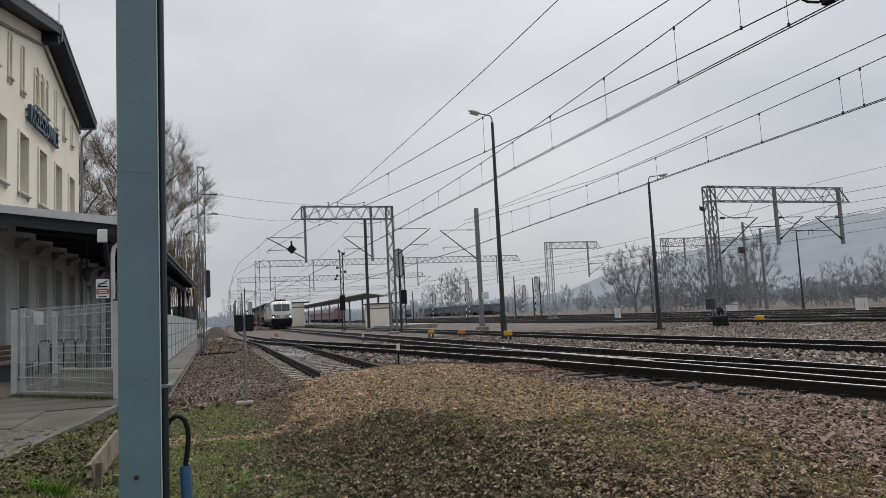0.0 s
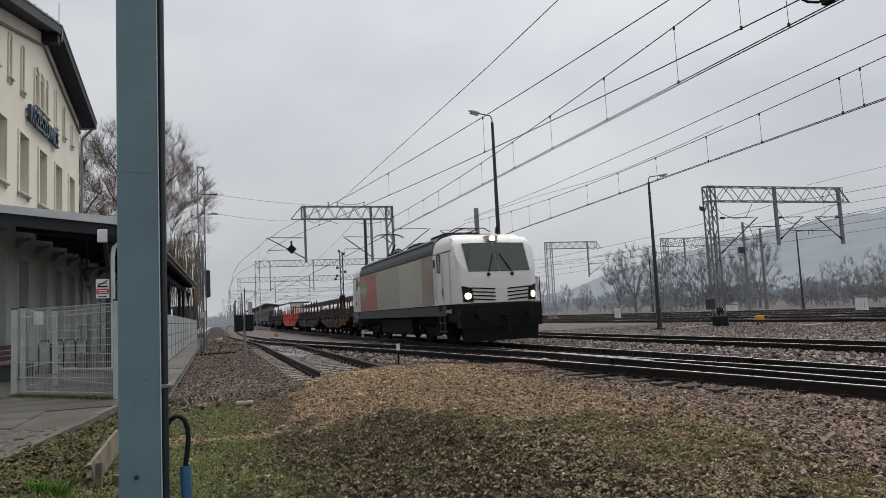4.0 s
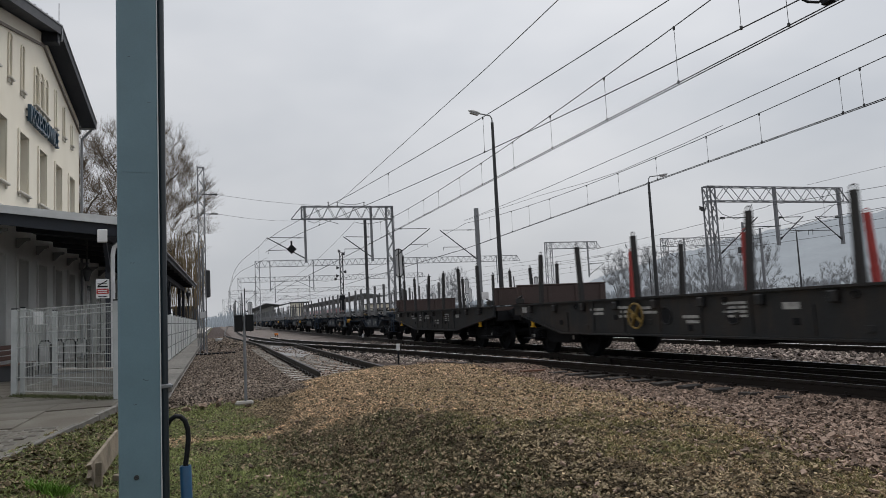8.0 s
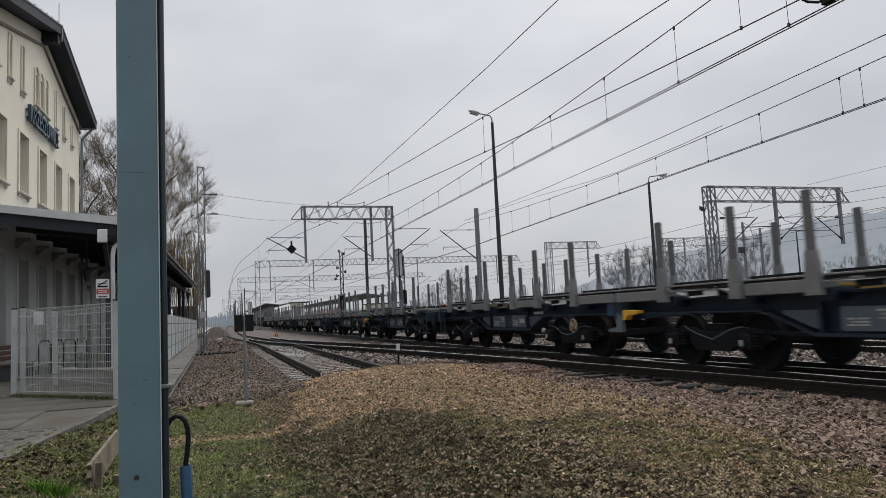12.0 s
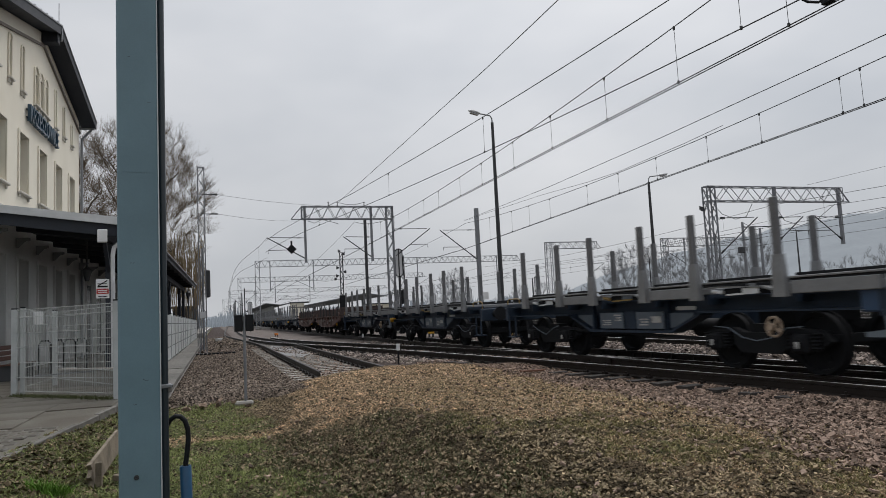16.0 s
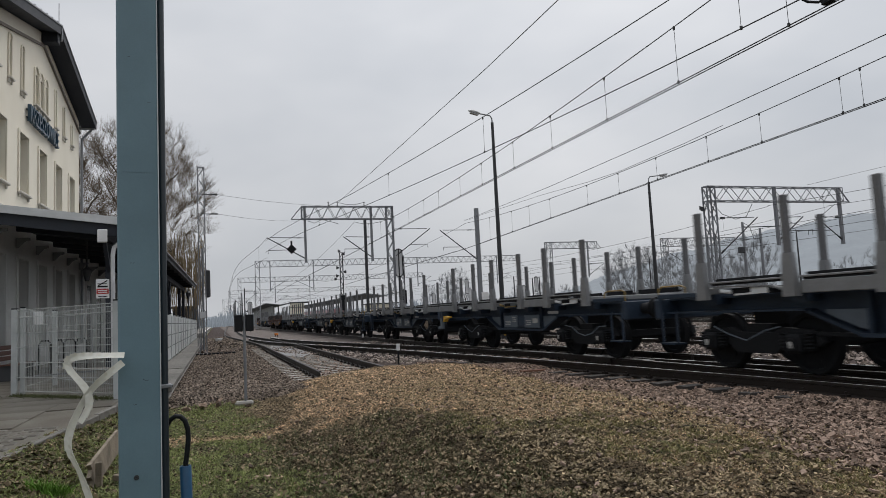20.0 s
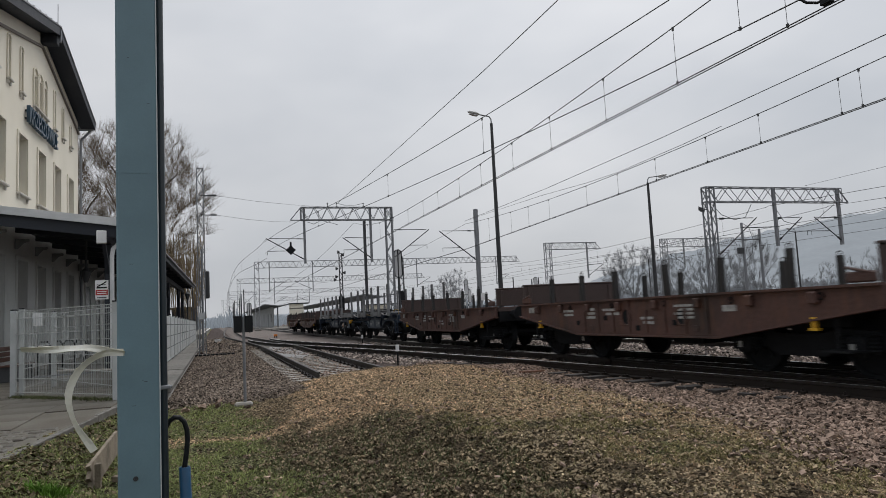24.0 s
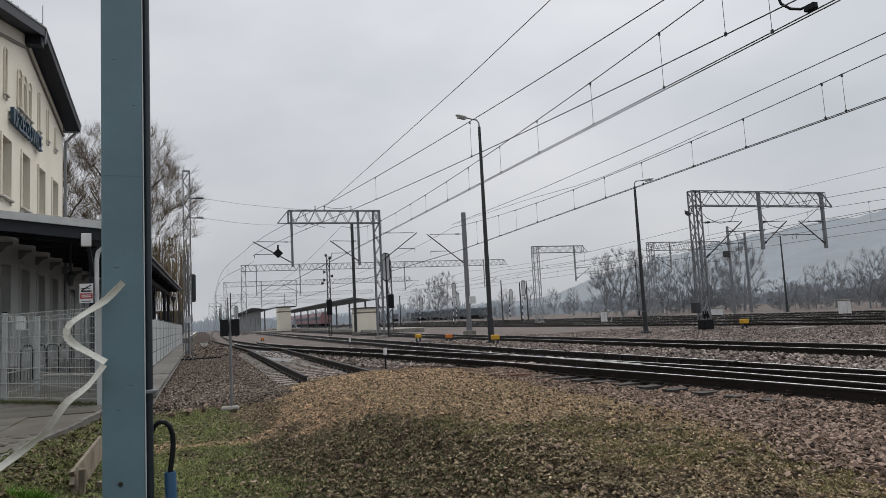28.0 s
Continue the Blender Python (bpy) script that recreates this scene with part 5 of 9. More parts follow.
def flat_wagon(L, body, board, stake_mat, stake_h, name_label, wheel_at=None, stakes=(), stake_far=None, odd=(), seed=1):
    """Heavy flat wagon: fishbelly side sills, end boards, removable stakes, two bogies."""
    t = thing("flat_wagon", name_label, "freight wagon", group="flat wagons of the train")
    h = L / 2 - 0.62
    c = 0.43 * h if L < 13 else 0.62 * h
    k = h if L < 13 else 0.92 * h
    rng = random.Random(seed)
    for q in (-1, 1):
        s = Shape()
        s.prism([(-h, 1.0), (-k, 0.995), (-c, 0.58), (c, 0.58), (k, 0.995), (h, 1.0), (h, 1.27), (-h, 1.27)], q * 1.40 - 0.03, q * 1.40 + 0.03, "x")
        s.prism([(-k, 0.995), (-c, 0.58), (c, 0.58), (k, 0.995), (k, 0.965), (c, 0.55), (-c, 0.55), (-k, 0.965)], q * 1.42 - 0.08, q * 1.42 + 0.08, "x")
        s.box(q * 1.42 - 0.08, q * 1.42 + 0.08, -h, h, 1.25, 1.285)
        part("side_sill", s, body, t)
    part("deck", Shape().box(-1.33, 1.33, -h, h, 1.14, 1.24), M_BOARD, t)
    part("underframe", Shape().box(-0.5, 0.5, -h, h, 0.75, 1.13).box(-1.3, 1.3, -h, -h + 0.12, 0.85, 1.13).box(-1.3, 1.3, h - 0.12, h, 0.85, 1.13), M_BOGIE, t)
    n = int(L / 1.35)
    for k in range(n):
        y = -h + 1.0 + (2 * h - 2) * k / (n - 1)
        for q in (-1, 1):
            part("stake_pocket", Shape().box(q * 1.47 - 0.05, q * 1.47 + 0.05, y - 0.07, y + 0.07, 1.05, 1.22, 0.02), body, t)
    for e in (-1, 1):
        eb = part("end_board", Shape().box(-1.36, 1.36, e * (h - 0.05) - 0.03, e * (h - 0.05) + 0.03, 1.29, 1.76, 0.012), board, t)
        part("board_rim", Shape().box(-1.37, 1.37, e * (h - 0.05) - 0.05, e * (h - 0.05) + 0.05, 1.762, 1.80, 0.01), board, eb)
        for x in (-1.2, -0.42, 0.42, 1.2):
            part("board_stiffener", Shape().box(x - 0.05, x + 0.05, e * (h - 0.05) - 0.065, e * (h - 0.05) + 0.065, 1.30, 1.74, 0.01), board, eb)
        part("board_catch", Shape().box(-1.43, -1.372, e * (h - 0.3) - 0.22, e * (h - 0.3) + 0.22, 1.30, 1.44, 0.02).tube((-1.42, e * (h - 0.15), 1.42), (-1.42, e * (h - 0.5), 1.50), 0.022, n=6), body, t)
        part("end_step", Shape().bar((-1.38, e * (h - 0.75), 1.0), (-1.38, e * (h - 0.75), 0.42), 0.04, 0.04).box(-1.46, -1.2, e * (h - 0.75) - 0.25, e * (h - 0.75) + 0.25, 0.40, 0.43), M_BOGIE, t)
        part("hinge_lug", Shape().box(-1.47, -1.40, e * (h - 1.05) - 0.04, e * (h - 1.05) + 0.04, 0.72, 0.87, 0.015).box(-1.47, -1.40, e * (h - 1.05) - 0.075, e * (h - 1.05) + 0.075, 0.69, 0.725), M_YELLOW, t, "yellow jacking lug")
        buffers(t, e * (L / 2 - 0.6), e)
    for k, y in enumerate(stakes):
        for q in (-1, 1):
            y0 = y if q < 0 else y + rng.uniform(-0.05, 0.05)
            hh = stake_h * rng.uniform(0.96, 1.0)
            s = Shape()
            s.prism([(-0.06, -0.05), (0.06, -0.05), (0.045, hh), (-0.045, hh)], -0.04, 0.04, "x")
            s.pipe([(0, -0.04, hh - 0.02), (0, -0.045, hh + 0.06), (0, 0, hh + 0.08), (0, 0.045, hh + 0.06), (0, 0.04, hh - 0.02)], 0.011, 5)
            tone = stake_far if (stake_far and q > 0) else stake_mat
            if (k, q) in odd:
                tone = M_STAKEBLACK
            part("stake", s, tone, t, m=pose(q * 1.33, y0, 1.28, rng.uniform(-2.5, 2.5), rng.uniform(-2.5, 2.5), 0))
    stencil(t, -1.436, [(0.6, 1.10, 0.6, 0.05, 2), (1.5, 1.12, 0.35, 0.05, 3), (-1.6, 1.12, 0.5, 0.04, 4), (2.4, 1.10, 0.5, 0.05, 2), (-0.5, 0.92, 0.4, 0.05, 2), (h - 0.75, 1.2, 0.28, 0.14, 1), (-2.6, 1.08, 0.3, 0.10, 1)])
    for k in range(8):
        y = -c + 0.25 + (2 * c - 0.5) * k / 7
        part("rib", Shape().box(-1.452, -1.431, y - 0.03, y + 0.03, 0.62, 1.04 if k % 2 else 1.24), body, t)
        part("tie_eye", Shape().box(-1.447, -1.431, y + 0.22, y + 0.34, 0.66 + 0.1 * (k % 3), 0.76 + 0.1 * (k % 3), 0.006), M_BOGIE if k % 2 else body, t)
    for k in range(6):
        y = -h + 0.9 + (2 * h - 1.8) * k / 5
        part("lashing_ring", Shape().pipe([(-1.45, y + 0.05 * math.cos(a), 1.15 + 0.05 * math.sin(a)) for a in [math.pi * i / 3 for i in range(7)]], 0.012, 4), M_BOGIE, t)
    for y in (-1.3, 0.35):
        # the sill is uncut; a dark disc paints the shade of each hole
        hole = Shape().tube((-1.437, y, 0.92), (-1.431, y, 0.92), 0.15, n=16)
        part("lightening_hole", hole, M_BOGIE, t)
        part("hole_rim", Shape().pipe([(-1.438, y + 0.155 * math.cos(a), 0.92 + 0.155 * math.sin(a)) for a in [2 * math.pi * i / 16 for i in range(17)]], 0.014, 5), body, t)
    if wheel_at is not None:
        handwheel(t, -1.50, wheel_at, 0.93, 0.235, M_REDW if body is M_REDW else M_YELLOWOLD, "worn red brake handwheel" if body is M_REDW else "worn yellow brake handwheel")
        if body is M_BROWN and wheel_at < 0:
            part("paint_scrawl", Shape().box(-1.437, -1.431, -0.75, -0.45, 0.82, 1.04), M_TEAL, t, "teal paint scrawl")
    for y in (-L / 2 + 2.3, L / 2 - 2.3):
        bogie(t, y, base=2.0, wm=WHEELSET)
        part("bolster_box", Shape().box(-1.1, 1.1, y - 0.9, y + 0.9, 0.72, 1.12), M_BOGIE, t)
    part("brake_gear", Shape().box(-0.8, 0.8, -1.0, -0.2, 0.4, 0.7).tube((0.4, 0.2, 0.55), (0.4, 1.6, 0.55), 0.2, n=10), M_BOGIE, t)
    return t


M_TEAL = mat("teal_scrawl_paint", (0.03, 0.22, 0.20), 0.6, var=0.3, scale=12, fine=60, bump=0, other=(0.09, 0.05, 0.04), amount=0.4)
M_SLATE = mat("slate_paint", (0.13, 0.16, 0.19), 0.5, var=0.2, scale=5, fine=40, bump=0.1)
M_YELLOWOLD = mat("worn_yellow_paint", (0.23, 0.15, 0.035), 0.6, var=0.2, scale=5, fine=40, bump=0.1)
WHEELSET = wheelset_mesh()

M_LOCOWHITE = mat("white_loco_paint", (0.66, 0.66, 0.64), 0.4, var=0.06, scale=1.2, fine=40, bump=0.03, other=(0.64, 0.63, 0.60), amount=0.35, soft=0.2)
M_LOCOGREY = mat("grey_loco_skirt", (0.055, 0.06, 0.066), 0.5, var=0.1, scale=2, fine=40, bump=0.05)
M_LOCORED = mat("red_loco_film", (0.42, 0.062, 0.042), 0.35, var=0.1, scale=2, fine=40, bump=0.02)
M_LOCOGREEN = mat("green_loco_film", (0.16, 0.30, 0.055), 0.35, var=0.08, scale=2, fine=40, bump=0.02)
# brown and sage mix the film's hue with pale grazing reflections
M_LOCOBROWN = mat("brown_film_with_reflection", (0.24, 0.19, 0.15), 0.35, var=0.12, scale=1.2, fine=20, bump=0.02, other=(0.33, 0.29, 0.23), amount=0.45, soft=0.2)
M_LOCOSAGE = mat("sage_film_with_reflection", (0.36, 0.385, 0.27), 0.35, var=0.12, scale=0.8, fine=20, bump=0.02, other=(0.46, 0.45, 0.39), amount=0.45, soft=0.2)
M_LOCOTAN = mat("tan_loco_film", (0.38, 0.36, 0.29), 0.35, var=0.08, scale=2, fine=40, bump=0.02)
M_LAMP = mat("headlamp_glass", (0.9, 0.85, 0.7), 0.2, bump=0, glow=(1.0, 0.80, 0.50, 3.0))
# pale mottled base colour paints the reflection in the cab door glass
M_CABGLASS = mat("cab_glass_with_reflection", (0.30, 0.33, 0.29), 0.1, var=0.35, scale=4, fine=12, bump=0, spec=0.5)
M_FAIRING = mat("dark_fairing_paint", (0.032, 0.036, 0.042), 0.45, var=0.15, scale=2, fine=40, bump=0.03)
M_SCREEN = mat("cab_windscreen", (0.05, 0.065, 0.06), 0.06, var=0.1, bump=0, spec=0.45)


def loco_section(y, wide, zt, z0):
    """One ring of the loco body, from the lower left edge over the roof to the lower right edge."""
    w = wide
    pts = [(-w, z0), (-w, min(3.20, zt - 0.02)), (-w + 0.04, min(3.44, zt - 0.01)), (-w + 0.13, min(3.66, zt)), (-w + 0.34, min(3.81, zt)), (-w + 0.70, min(3.90, zt)), (0, min(3.94, zt))]
    return [(x, y, z) for x, z in pts] + [(-x, y, z) for x, z in pts[-2::-1]]


def locomotive():
    t = thing("electric_locomotive", "white electric locomotive with red and green side film and lit headlamps", "locomotive")
    h = 8.85
    rings = [(-h - 0.01, 0.80, 2.25), (-h + 0.05, 1.13, 2.45), (-h + 0.155, 1.30, 2.66), (-h + 0.265, 1.39, 2.88), (-h + 0.39, 1.44, 3.13), (-h + 0.495, 1.465, 3.34), (-h + 0.63, 1.48, 3.52), (-h + 0.85, 1.49, 3.68), (-h + 1.2, 1.49, 3.80), (-h + 2.2, 1.495, 3.90)]
    s = Shape()
    seq = rings + [(-y, w, z) for y, w, z in rings[::-1]]
    for y, w, zt in seq:
        s.v += loco_section(y, w, zt, 1.42)
    n = 13
    for j in range(len(seq) - 1):
        for i in range(n - 1):
            s.f.append((j * n + i, j * n + i + 1, (j + 1) * n + i + 1, (j + 1) * n + i))
    s.f.append(tuple(range(n)))
    s.f.append(tuple(range((len(seq) - 1) * n, len(seq) * n)))
    s.s = [0] * len(s.f)
    part("body", s, M_LOCOWHITE, t, "white painted body", smooth=True)
    # skirt with step recesses and buffer beams
    sk = Shape().box(-1.46, 1.46, -h + 1.42, h - 1.42, 1.03, 1.415, 0.02)
    part("skirt", sk, M_LOCOGREY, t, "dark grey skirt")
    for e in (-1, 1):
        f = part("buffer_beam", Shape().prism([(e * (h - 1.41), 1.41), (e * (h - 0.02), 1.41), (e * (h + 0.07), 1.36), (e * (h + 0.02), 0.62), (e * (h - 0.50), 0.62), (e * (h - 0.54), 0.84), (e * (h - 1.25), 0.84), (e * (h - 1.41), 1.02)], -1.42, 1.42, "x"), M_LOCOGREY if e > 0 else M_BOGIE, t, "dark buffer beam")
        for q in (-1, 1):
            for z in (1.10, 0.76):
                # flat black plates stand for the shade inside the step recesses
                part("step_recess", Shape().box(q * 1.425 - 0.006, q * 1.425 + 0.006, e * (h - 0.25) - 0.17, e * (h - 0.25) + 0.17, z - 0.12, z + 0.12), M_BLACK, f)
        buffers(t, e * (h + 0.05), e)
        if e < 0:
            part("snowplough", Shape().prism([(-h + 0.30, 0.62), (-h + 0.02, 0.62), (-h + 0.10, 0.18), (-h + 0.30, 0.18)], -1.3, 1.3, "x"), M_BOGIE, t, "black snowplough plate")
        # windscreen on the sloping face, with a central bar and wipers
        y0, y1 = e * (h - 0.02), e * (h - 0.34)
        for q in (-1, 1):
            p = [(q * 0.02, e * (h - 0.06), 2.44), (q * 1.10, e * (h - 0.08), 2.44), (q * 1.12, e * (h - 0.54), 3.40), (q * 0.02, e * (h - 0.54), 3.42)]
            off = [(x, y + e * 0.05, z + 0.025) for x, y, z in p]
            part("windscreen", Shape().add(p + off, [(0, 1, 2, 3), (4, 7, 6, 5), (0, 4, 5, 1), (1, 5, 6, 2), (2, 6, 7, 3), (0, 3, 7, 4)]), M_SCREEN, t, "grey-green windscreen")
            part("wiper", Shape().bar((q * 0.12, e * (h - 0.27), 3.05), (q * 0.42, e * (h + 0.04), 2.40), 0.03, 0.03).tube((q * 0.42, e * (h - 0.05), 2.34), (q * 0.42, e * (h + 0.06), 2.34), 0.055, n=8), M_BLACK, t)
            lamp = part("headlamp_housing", Shape().prism([(-0.17, 1.47), (0.17, 1.47), (0.21, 2.0), (-0.13, 1.92)], -0.05, 0.05, "y"), M_BLACK, t, m=pose(q * 1.13, e * (h - 0.08), 0, 0, 0, -e * q * 32) @ Matrix.Diagonal((q, 1, 1, 1)))
            part("headlamp", Shape().tube((0, e * 0.052, 1.66), (0, e * 0.075, 1.66), 0.11, n=16), M_LAMP if e < 0 else M_FASCIA, lamp, "round lit headlamp" if e < 0 else "")
            gr = Shape()
            for k in range(4):
                gr.bar((q * 0.22, e * (h + 0.015), 1.50 + k * 0.12), (q * 0.80, e * (h + 0.015), 1.54 + k * 0.12), 0.045, 0.04)
                gr.bar((q * 0.80, e * (h + 0.015), 1.54 + k * 0.12), (q * 1.02, e * (h - 0.03), 1.555 + k * 0.12), 0.045, 0.04)
            part("grille", gr, M_BLACK, t)
        top = part("top_lamp_housing", Shape().box(-0.2, 0.2, min(e * (h - 0.95), e * (h - 0.52)), max(e * (h - 0.95), e * (h - 0.52)), 3.48, 3.70, 0.02), M_LOCOTAN, t)
        part("top_lamp", Shape().tube((0, e * (h - 0.52), 3.59), (0, e * (h - 0.49), 3.59), 0.095, n=14), M_LAMP if e < 0 else M_FASCIA, top, "round lit top headlamp" if e < 0 else "")
    for q in (-1, 1):
        x = q * 1.497
        for e in (-1, 1):
            # cab door with a tall window, handrails and foot steps
            d = part("cab_door", Shape().box(x - 0.008, x + 0.008, e * (h - 1.86) - 0.275, e * (h - 1.86) + 0.275, 1.62, 3.19, 0.006), M_LOCOWHITE, t)
            part("door_window", Shape().box(x + q * 0.006 - 0.006, x + q * 0.006 + 0.006, e * (h - 1.86) - 0.15, e * (h - 1.86) + 0.15, 2.58, 3.13), M_CABGLASS, d)
            part("window_seal", Shape().pipe([(x + q * 0.012, e * (h - 1.86) + a, b) for a, b in ((-0.17, 2.60), (-0.13, 2.55), (0.13, 2.55), (0.17, 2.60), (0.17, 3.11), (0.13, 3.16), (-0.13, 3.16), (-0.17, 3.11), (-0.17, 2.60))], 0.022, 5), M_BLACK, d)
            part("handrail", Shape().pipe([(x + q * 0.06, e * (h - 1.86) - 0.34, 1.60), (x + q * 0.06, e * (h - 1.86) - 0.34, 2.75)], 0.018, 6).pipe([(x + q * 0.06, e * (h - 1.86) + 0.34, 1.60), (x + q * 0.06, e * (h - 1.86) + 0.34, 2.75)], 0.014, 6), M_FASCIA, t)
            part("mirror_flap", Shape().box(x - 0.03, x + 0.03, e * (h - 2.38) - 0.07, e * (h - 2.38) + 0.07, 2.75, 3.05, 0.02), M_BLACK, t)
            st = Shape()
            for z in (0.50, 0.80, 1.05):
                st.box(q * 1.40 - 0.08, q * 1.40 + 0.08, e * (h - 1.9) - 0.24, e * (h - 1.9) + 0.24, z - 0.02, z + 0.02)
            st.bar((q * 1.44, e * (h - 1.9) - 0.25, 0.45), (q * 1.44, e * (h - 1.9) - 0.25, 1.1), 0.04, 0.04).bar((q * 1.44, e * (h - 1.9) + 0.25, 0.45), (q * 1.44, e * (h - 1.9) + 0.25, 1.1), 0.04, 0.04)
            part("cab_steps", st, M_LOCOGREY, t)
            part("body_groove", Shape().box(x - 0.004, x + 0.004, e * (h - 0.81) - 0.05, e * (h - 0.81) + 0.05, 1.43, 3.19), M_FASCIA, t)
            part("body_groove", Shape().box(x - 0.003, x + 0.003, e * (h - 2.25) - 0.06, e * (h - 2.25) + 0.06, 1.44, 3.0), M_FASCIA, t)
            part("door_handle", Shape().box(x - 0.03, x + 0.03, e * (h - 1.55) - 0.03, e * (h - 1.55) + 0.03, 1.72, 1.98, 0.008), M_BLACK, t)
            part("cab_seam", Shape().box(x - 0.004, x + 0.004, e * (h - 1.50) - 0.05, e * (h - 1.50) + 0.05, 1.44, 2.9), M_FASCIA, t)
            part("roof_seam", Shape().box(x - 0.006, x + 0.006, min(e * (h - 0.62), e * (h - 2.5)), max(e * (h - 0.62), e * (h - 2.5)), 3.195, 3.225), M_LOCOGREY, t)
            # black plate drawn as the shade of a step recess in the skirt
            part("skirt_window", Shape().box(q * 1.462 - 0.004, q * 1.462 + 0.004, e * (h - 2.0) - 0.17, e * (h - 2.0) + 0.17, 1.2, 1.42), M_BLACK, t)
            part("data_plate", Shape().box(q * 1.463 - 0.003, q * 1.463 + 0.003, e * (h - 1.25) - 0.2, e * (h - 1.25) + 0.12, 1.14, 1.24).tube((q * 1.46, e * (h - 0.95), 1.19), (q * 1.466, e * (h - 0.95), 1.19), 0.085, n=12), M_MARK, t)
        # side film: red field with a green disc, paler fields between
        part("red_field", Shape().box(x - 0.0035, x + 0.0035, 2.6, 6.3, 1.44, 3.2), M_LOCORED, t, "red film field")
        part("red_field", Shape().box(x - 0.0035, x + 0.0035, -6.3, -4.9, 1.44, 3.2), M_LOCOBROWN, t, "brownish film field")
        part("green_field", Shape().box(x - 0.0035, x + 0.0035, -4.88, -1.6, 1.44, 3.2), M_LOCOSAGE, t, "pale sage film field")
        part("tan_field", Shape().box(x - 0.0035, x + 0.0035, -1.58, 2.58, 1.44, 3.2), M_LOCOTAN, t, "pale tan film field")
        disc = Shape().prism([(5.45 + 0.78 * math.cos(a), 2.47 + 0.62 * math.sin(a)) for a in [2 * math.pi * i / 32 for i in range(32)]], x + q * 0.0037, x + q * 0.0075, "x")
        dp = part("green_disc", disc, M_LOCOGREEN, t, "green oval emblem")
        part("band", Shape().box(x + q * 0.008 - 0.001, x + q * 0.008 + 0.003, 4.66, 6.24, 2.34, 2.60), M_LOCOTAN, dp)
        bars = Shape()
        for k, z in enumerate((2.86, 2.74, 2.26, 2.12)):
            bars.box(x + q * 0.008 - 0.001, x + q * 0.008 + 0.003, 5.0, 5.9 + 0.1 * (k % 2), z - 0.02, z + 0.02)
        part("writing_bar", bars, M_MARK, dp)
    # roof equipment
    part("roof_fairing", Shape().prism([(-1.505, 3.22), (1.505, 3.22), (1.475, 3.46), (1.39, 3.69), (1.2, 3.87), (0.8, 3.99), (-0.8, 3.99), (-1.2, 3.87), (-1.39, 3.69), (-1.475, 3.46)], -6.32, 6.32, "y"), M_FAIRING, t, "dark roof fairing")
    for q in (-1, 1):
        part("roof_rail", Shape().bar((q * 1.50, -6.2, 3.30), (q * 1.50, 6.2, 3.30), 0.03, 0.05).bar((q * 1.40, -6.2, 3.72), (q * 1.40, 6.2, 3.72), 0.04, 0.05), M_LOCOGREY, t)
    for y in (-4.6, -1.2, 2.6):
        part("roof_box", Shape().box(-0.7, 0.7, y - 0.9, y + 0.9, 3.992, 4.15, 0.04), M_BLACK, t)
    for e, up in ((-1, False), (1, True)):
        y = e * 5.4
        p = Shape().box(-0.5, 0.5, y - 0.7, y + 0.7, 3.95, 4.0)
        for q in (-1, 1):
            for k in (-0.6, 0.6):
                p.tube((q * 0.4, y + k, 3.86), (q * 0.4, y + k, 3.96), 0.05, n=8)
        if up:
            p.tube((0, y + 0.5, 4.02), (0, y - 1.0, 4.72), 0.05, n=6)
            for q in (-0.35, 0.35):
                p.tube((0, y - 1.0, 4.72), (q, y + 0.25, 5.36), 0.025, n=6)
            head = [(-0.8, 5.24), (-0.62, 5.38), (-0.4, 5.42), (0.4, 5.42), (0.62, 5.38), (0.8, 5.24)]
            p.pipe([(a, y + 0.35, b) for a, b in head], 0.02, 6).pipe([(a, y + 0.1, b) for a, b in head], 0.02, 6)
        else:
            p.tube((0, y - 0.9, 4.04), (0, y + 0.9, 4.12), 0.04, n=6).tube((-0.4, y + 0.9, 4.12), (-0.3, y - 0.9, 4.18), 0.025, n=6).tube((0.4, y + 0.9, 4.12), (0.3, y - 0.9, 4.18), 0.025, n=6)
            p.pipe([(-0.8, y - 0.9, 4.06), (-0.55, y - 0.9, 4.2), (0.55, y - 0.9, 4.2), (0.8, y - 0.9, 4.06)], 0.02, 6)
        part("pantograph", p, M_DARKSTEEL, t, "raised pantograph" if up else "folded pantograph", smooth=True)
    part("horn", Shape().tube((0.5, -7.6, 3.85), (0.5, -7.6, 4.05), 0.06, n=8), M_BLACK, t)
    part("antenna", Shape().tube((0, 7.4, 3.84), (0, 7.4, 4.1), 0.05, n=8), M_BLACK, t)
    wm = wheelset_mesh(0.61)
    bogie(t, -4.75, base=2.6, r=0.61, wm=wm)
    bogie(t, 4.75, base=2.6, r=0.61, wm=wm)
    part("battery_box", Shape().box(-1.3, 1.3, -2.6, 2.6, 0.32, 1.02, 0.05), M_BOGIE, t)
    for y in (-4.75, 4.75):
        part("bogie_cover", Shape().box(-1.0, 1.0, y - 2.3, y + 2.3, 0.75, 1.02), M_BOGIE, t)
    return t


LOW_STAKES, LONG_STAKES = (-3.6, -2.2, -0.82, 0.82, 2.15, 3.55), (-5.4, -3.5, -1.6, 1.3, 3.4, 5.35)


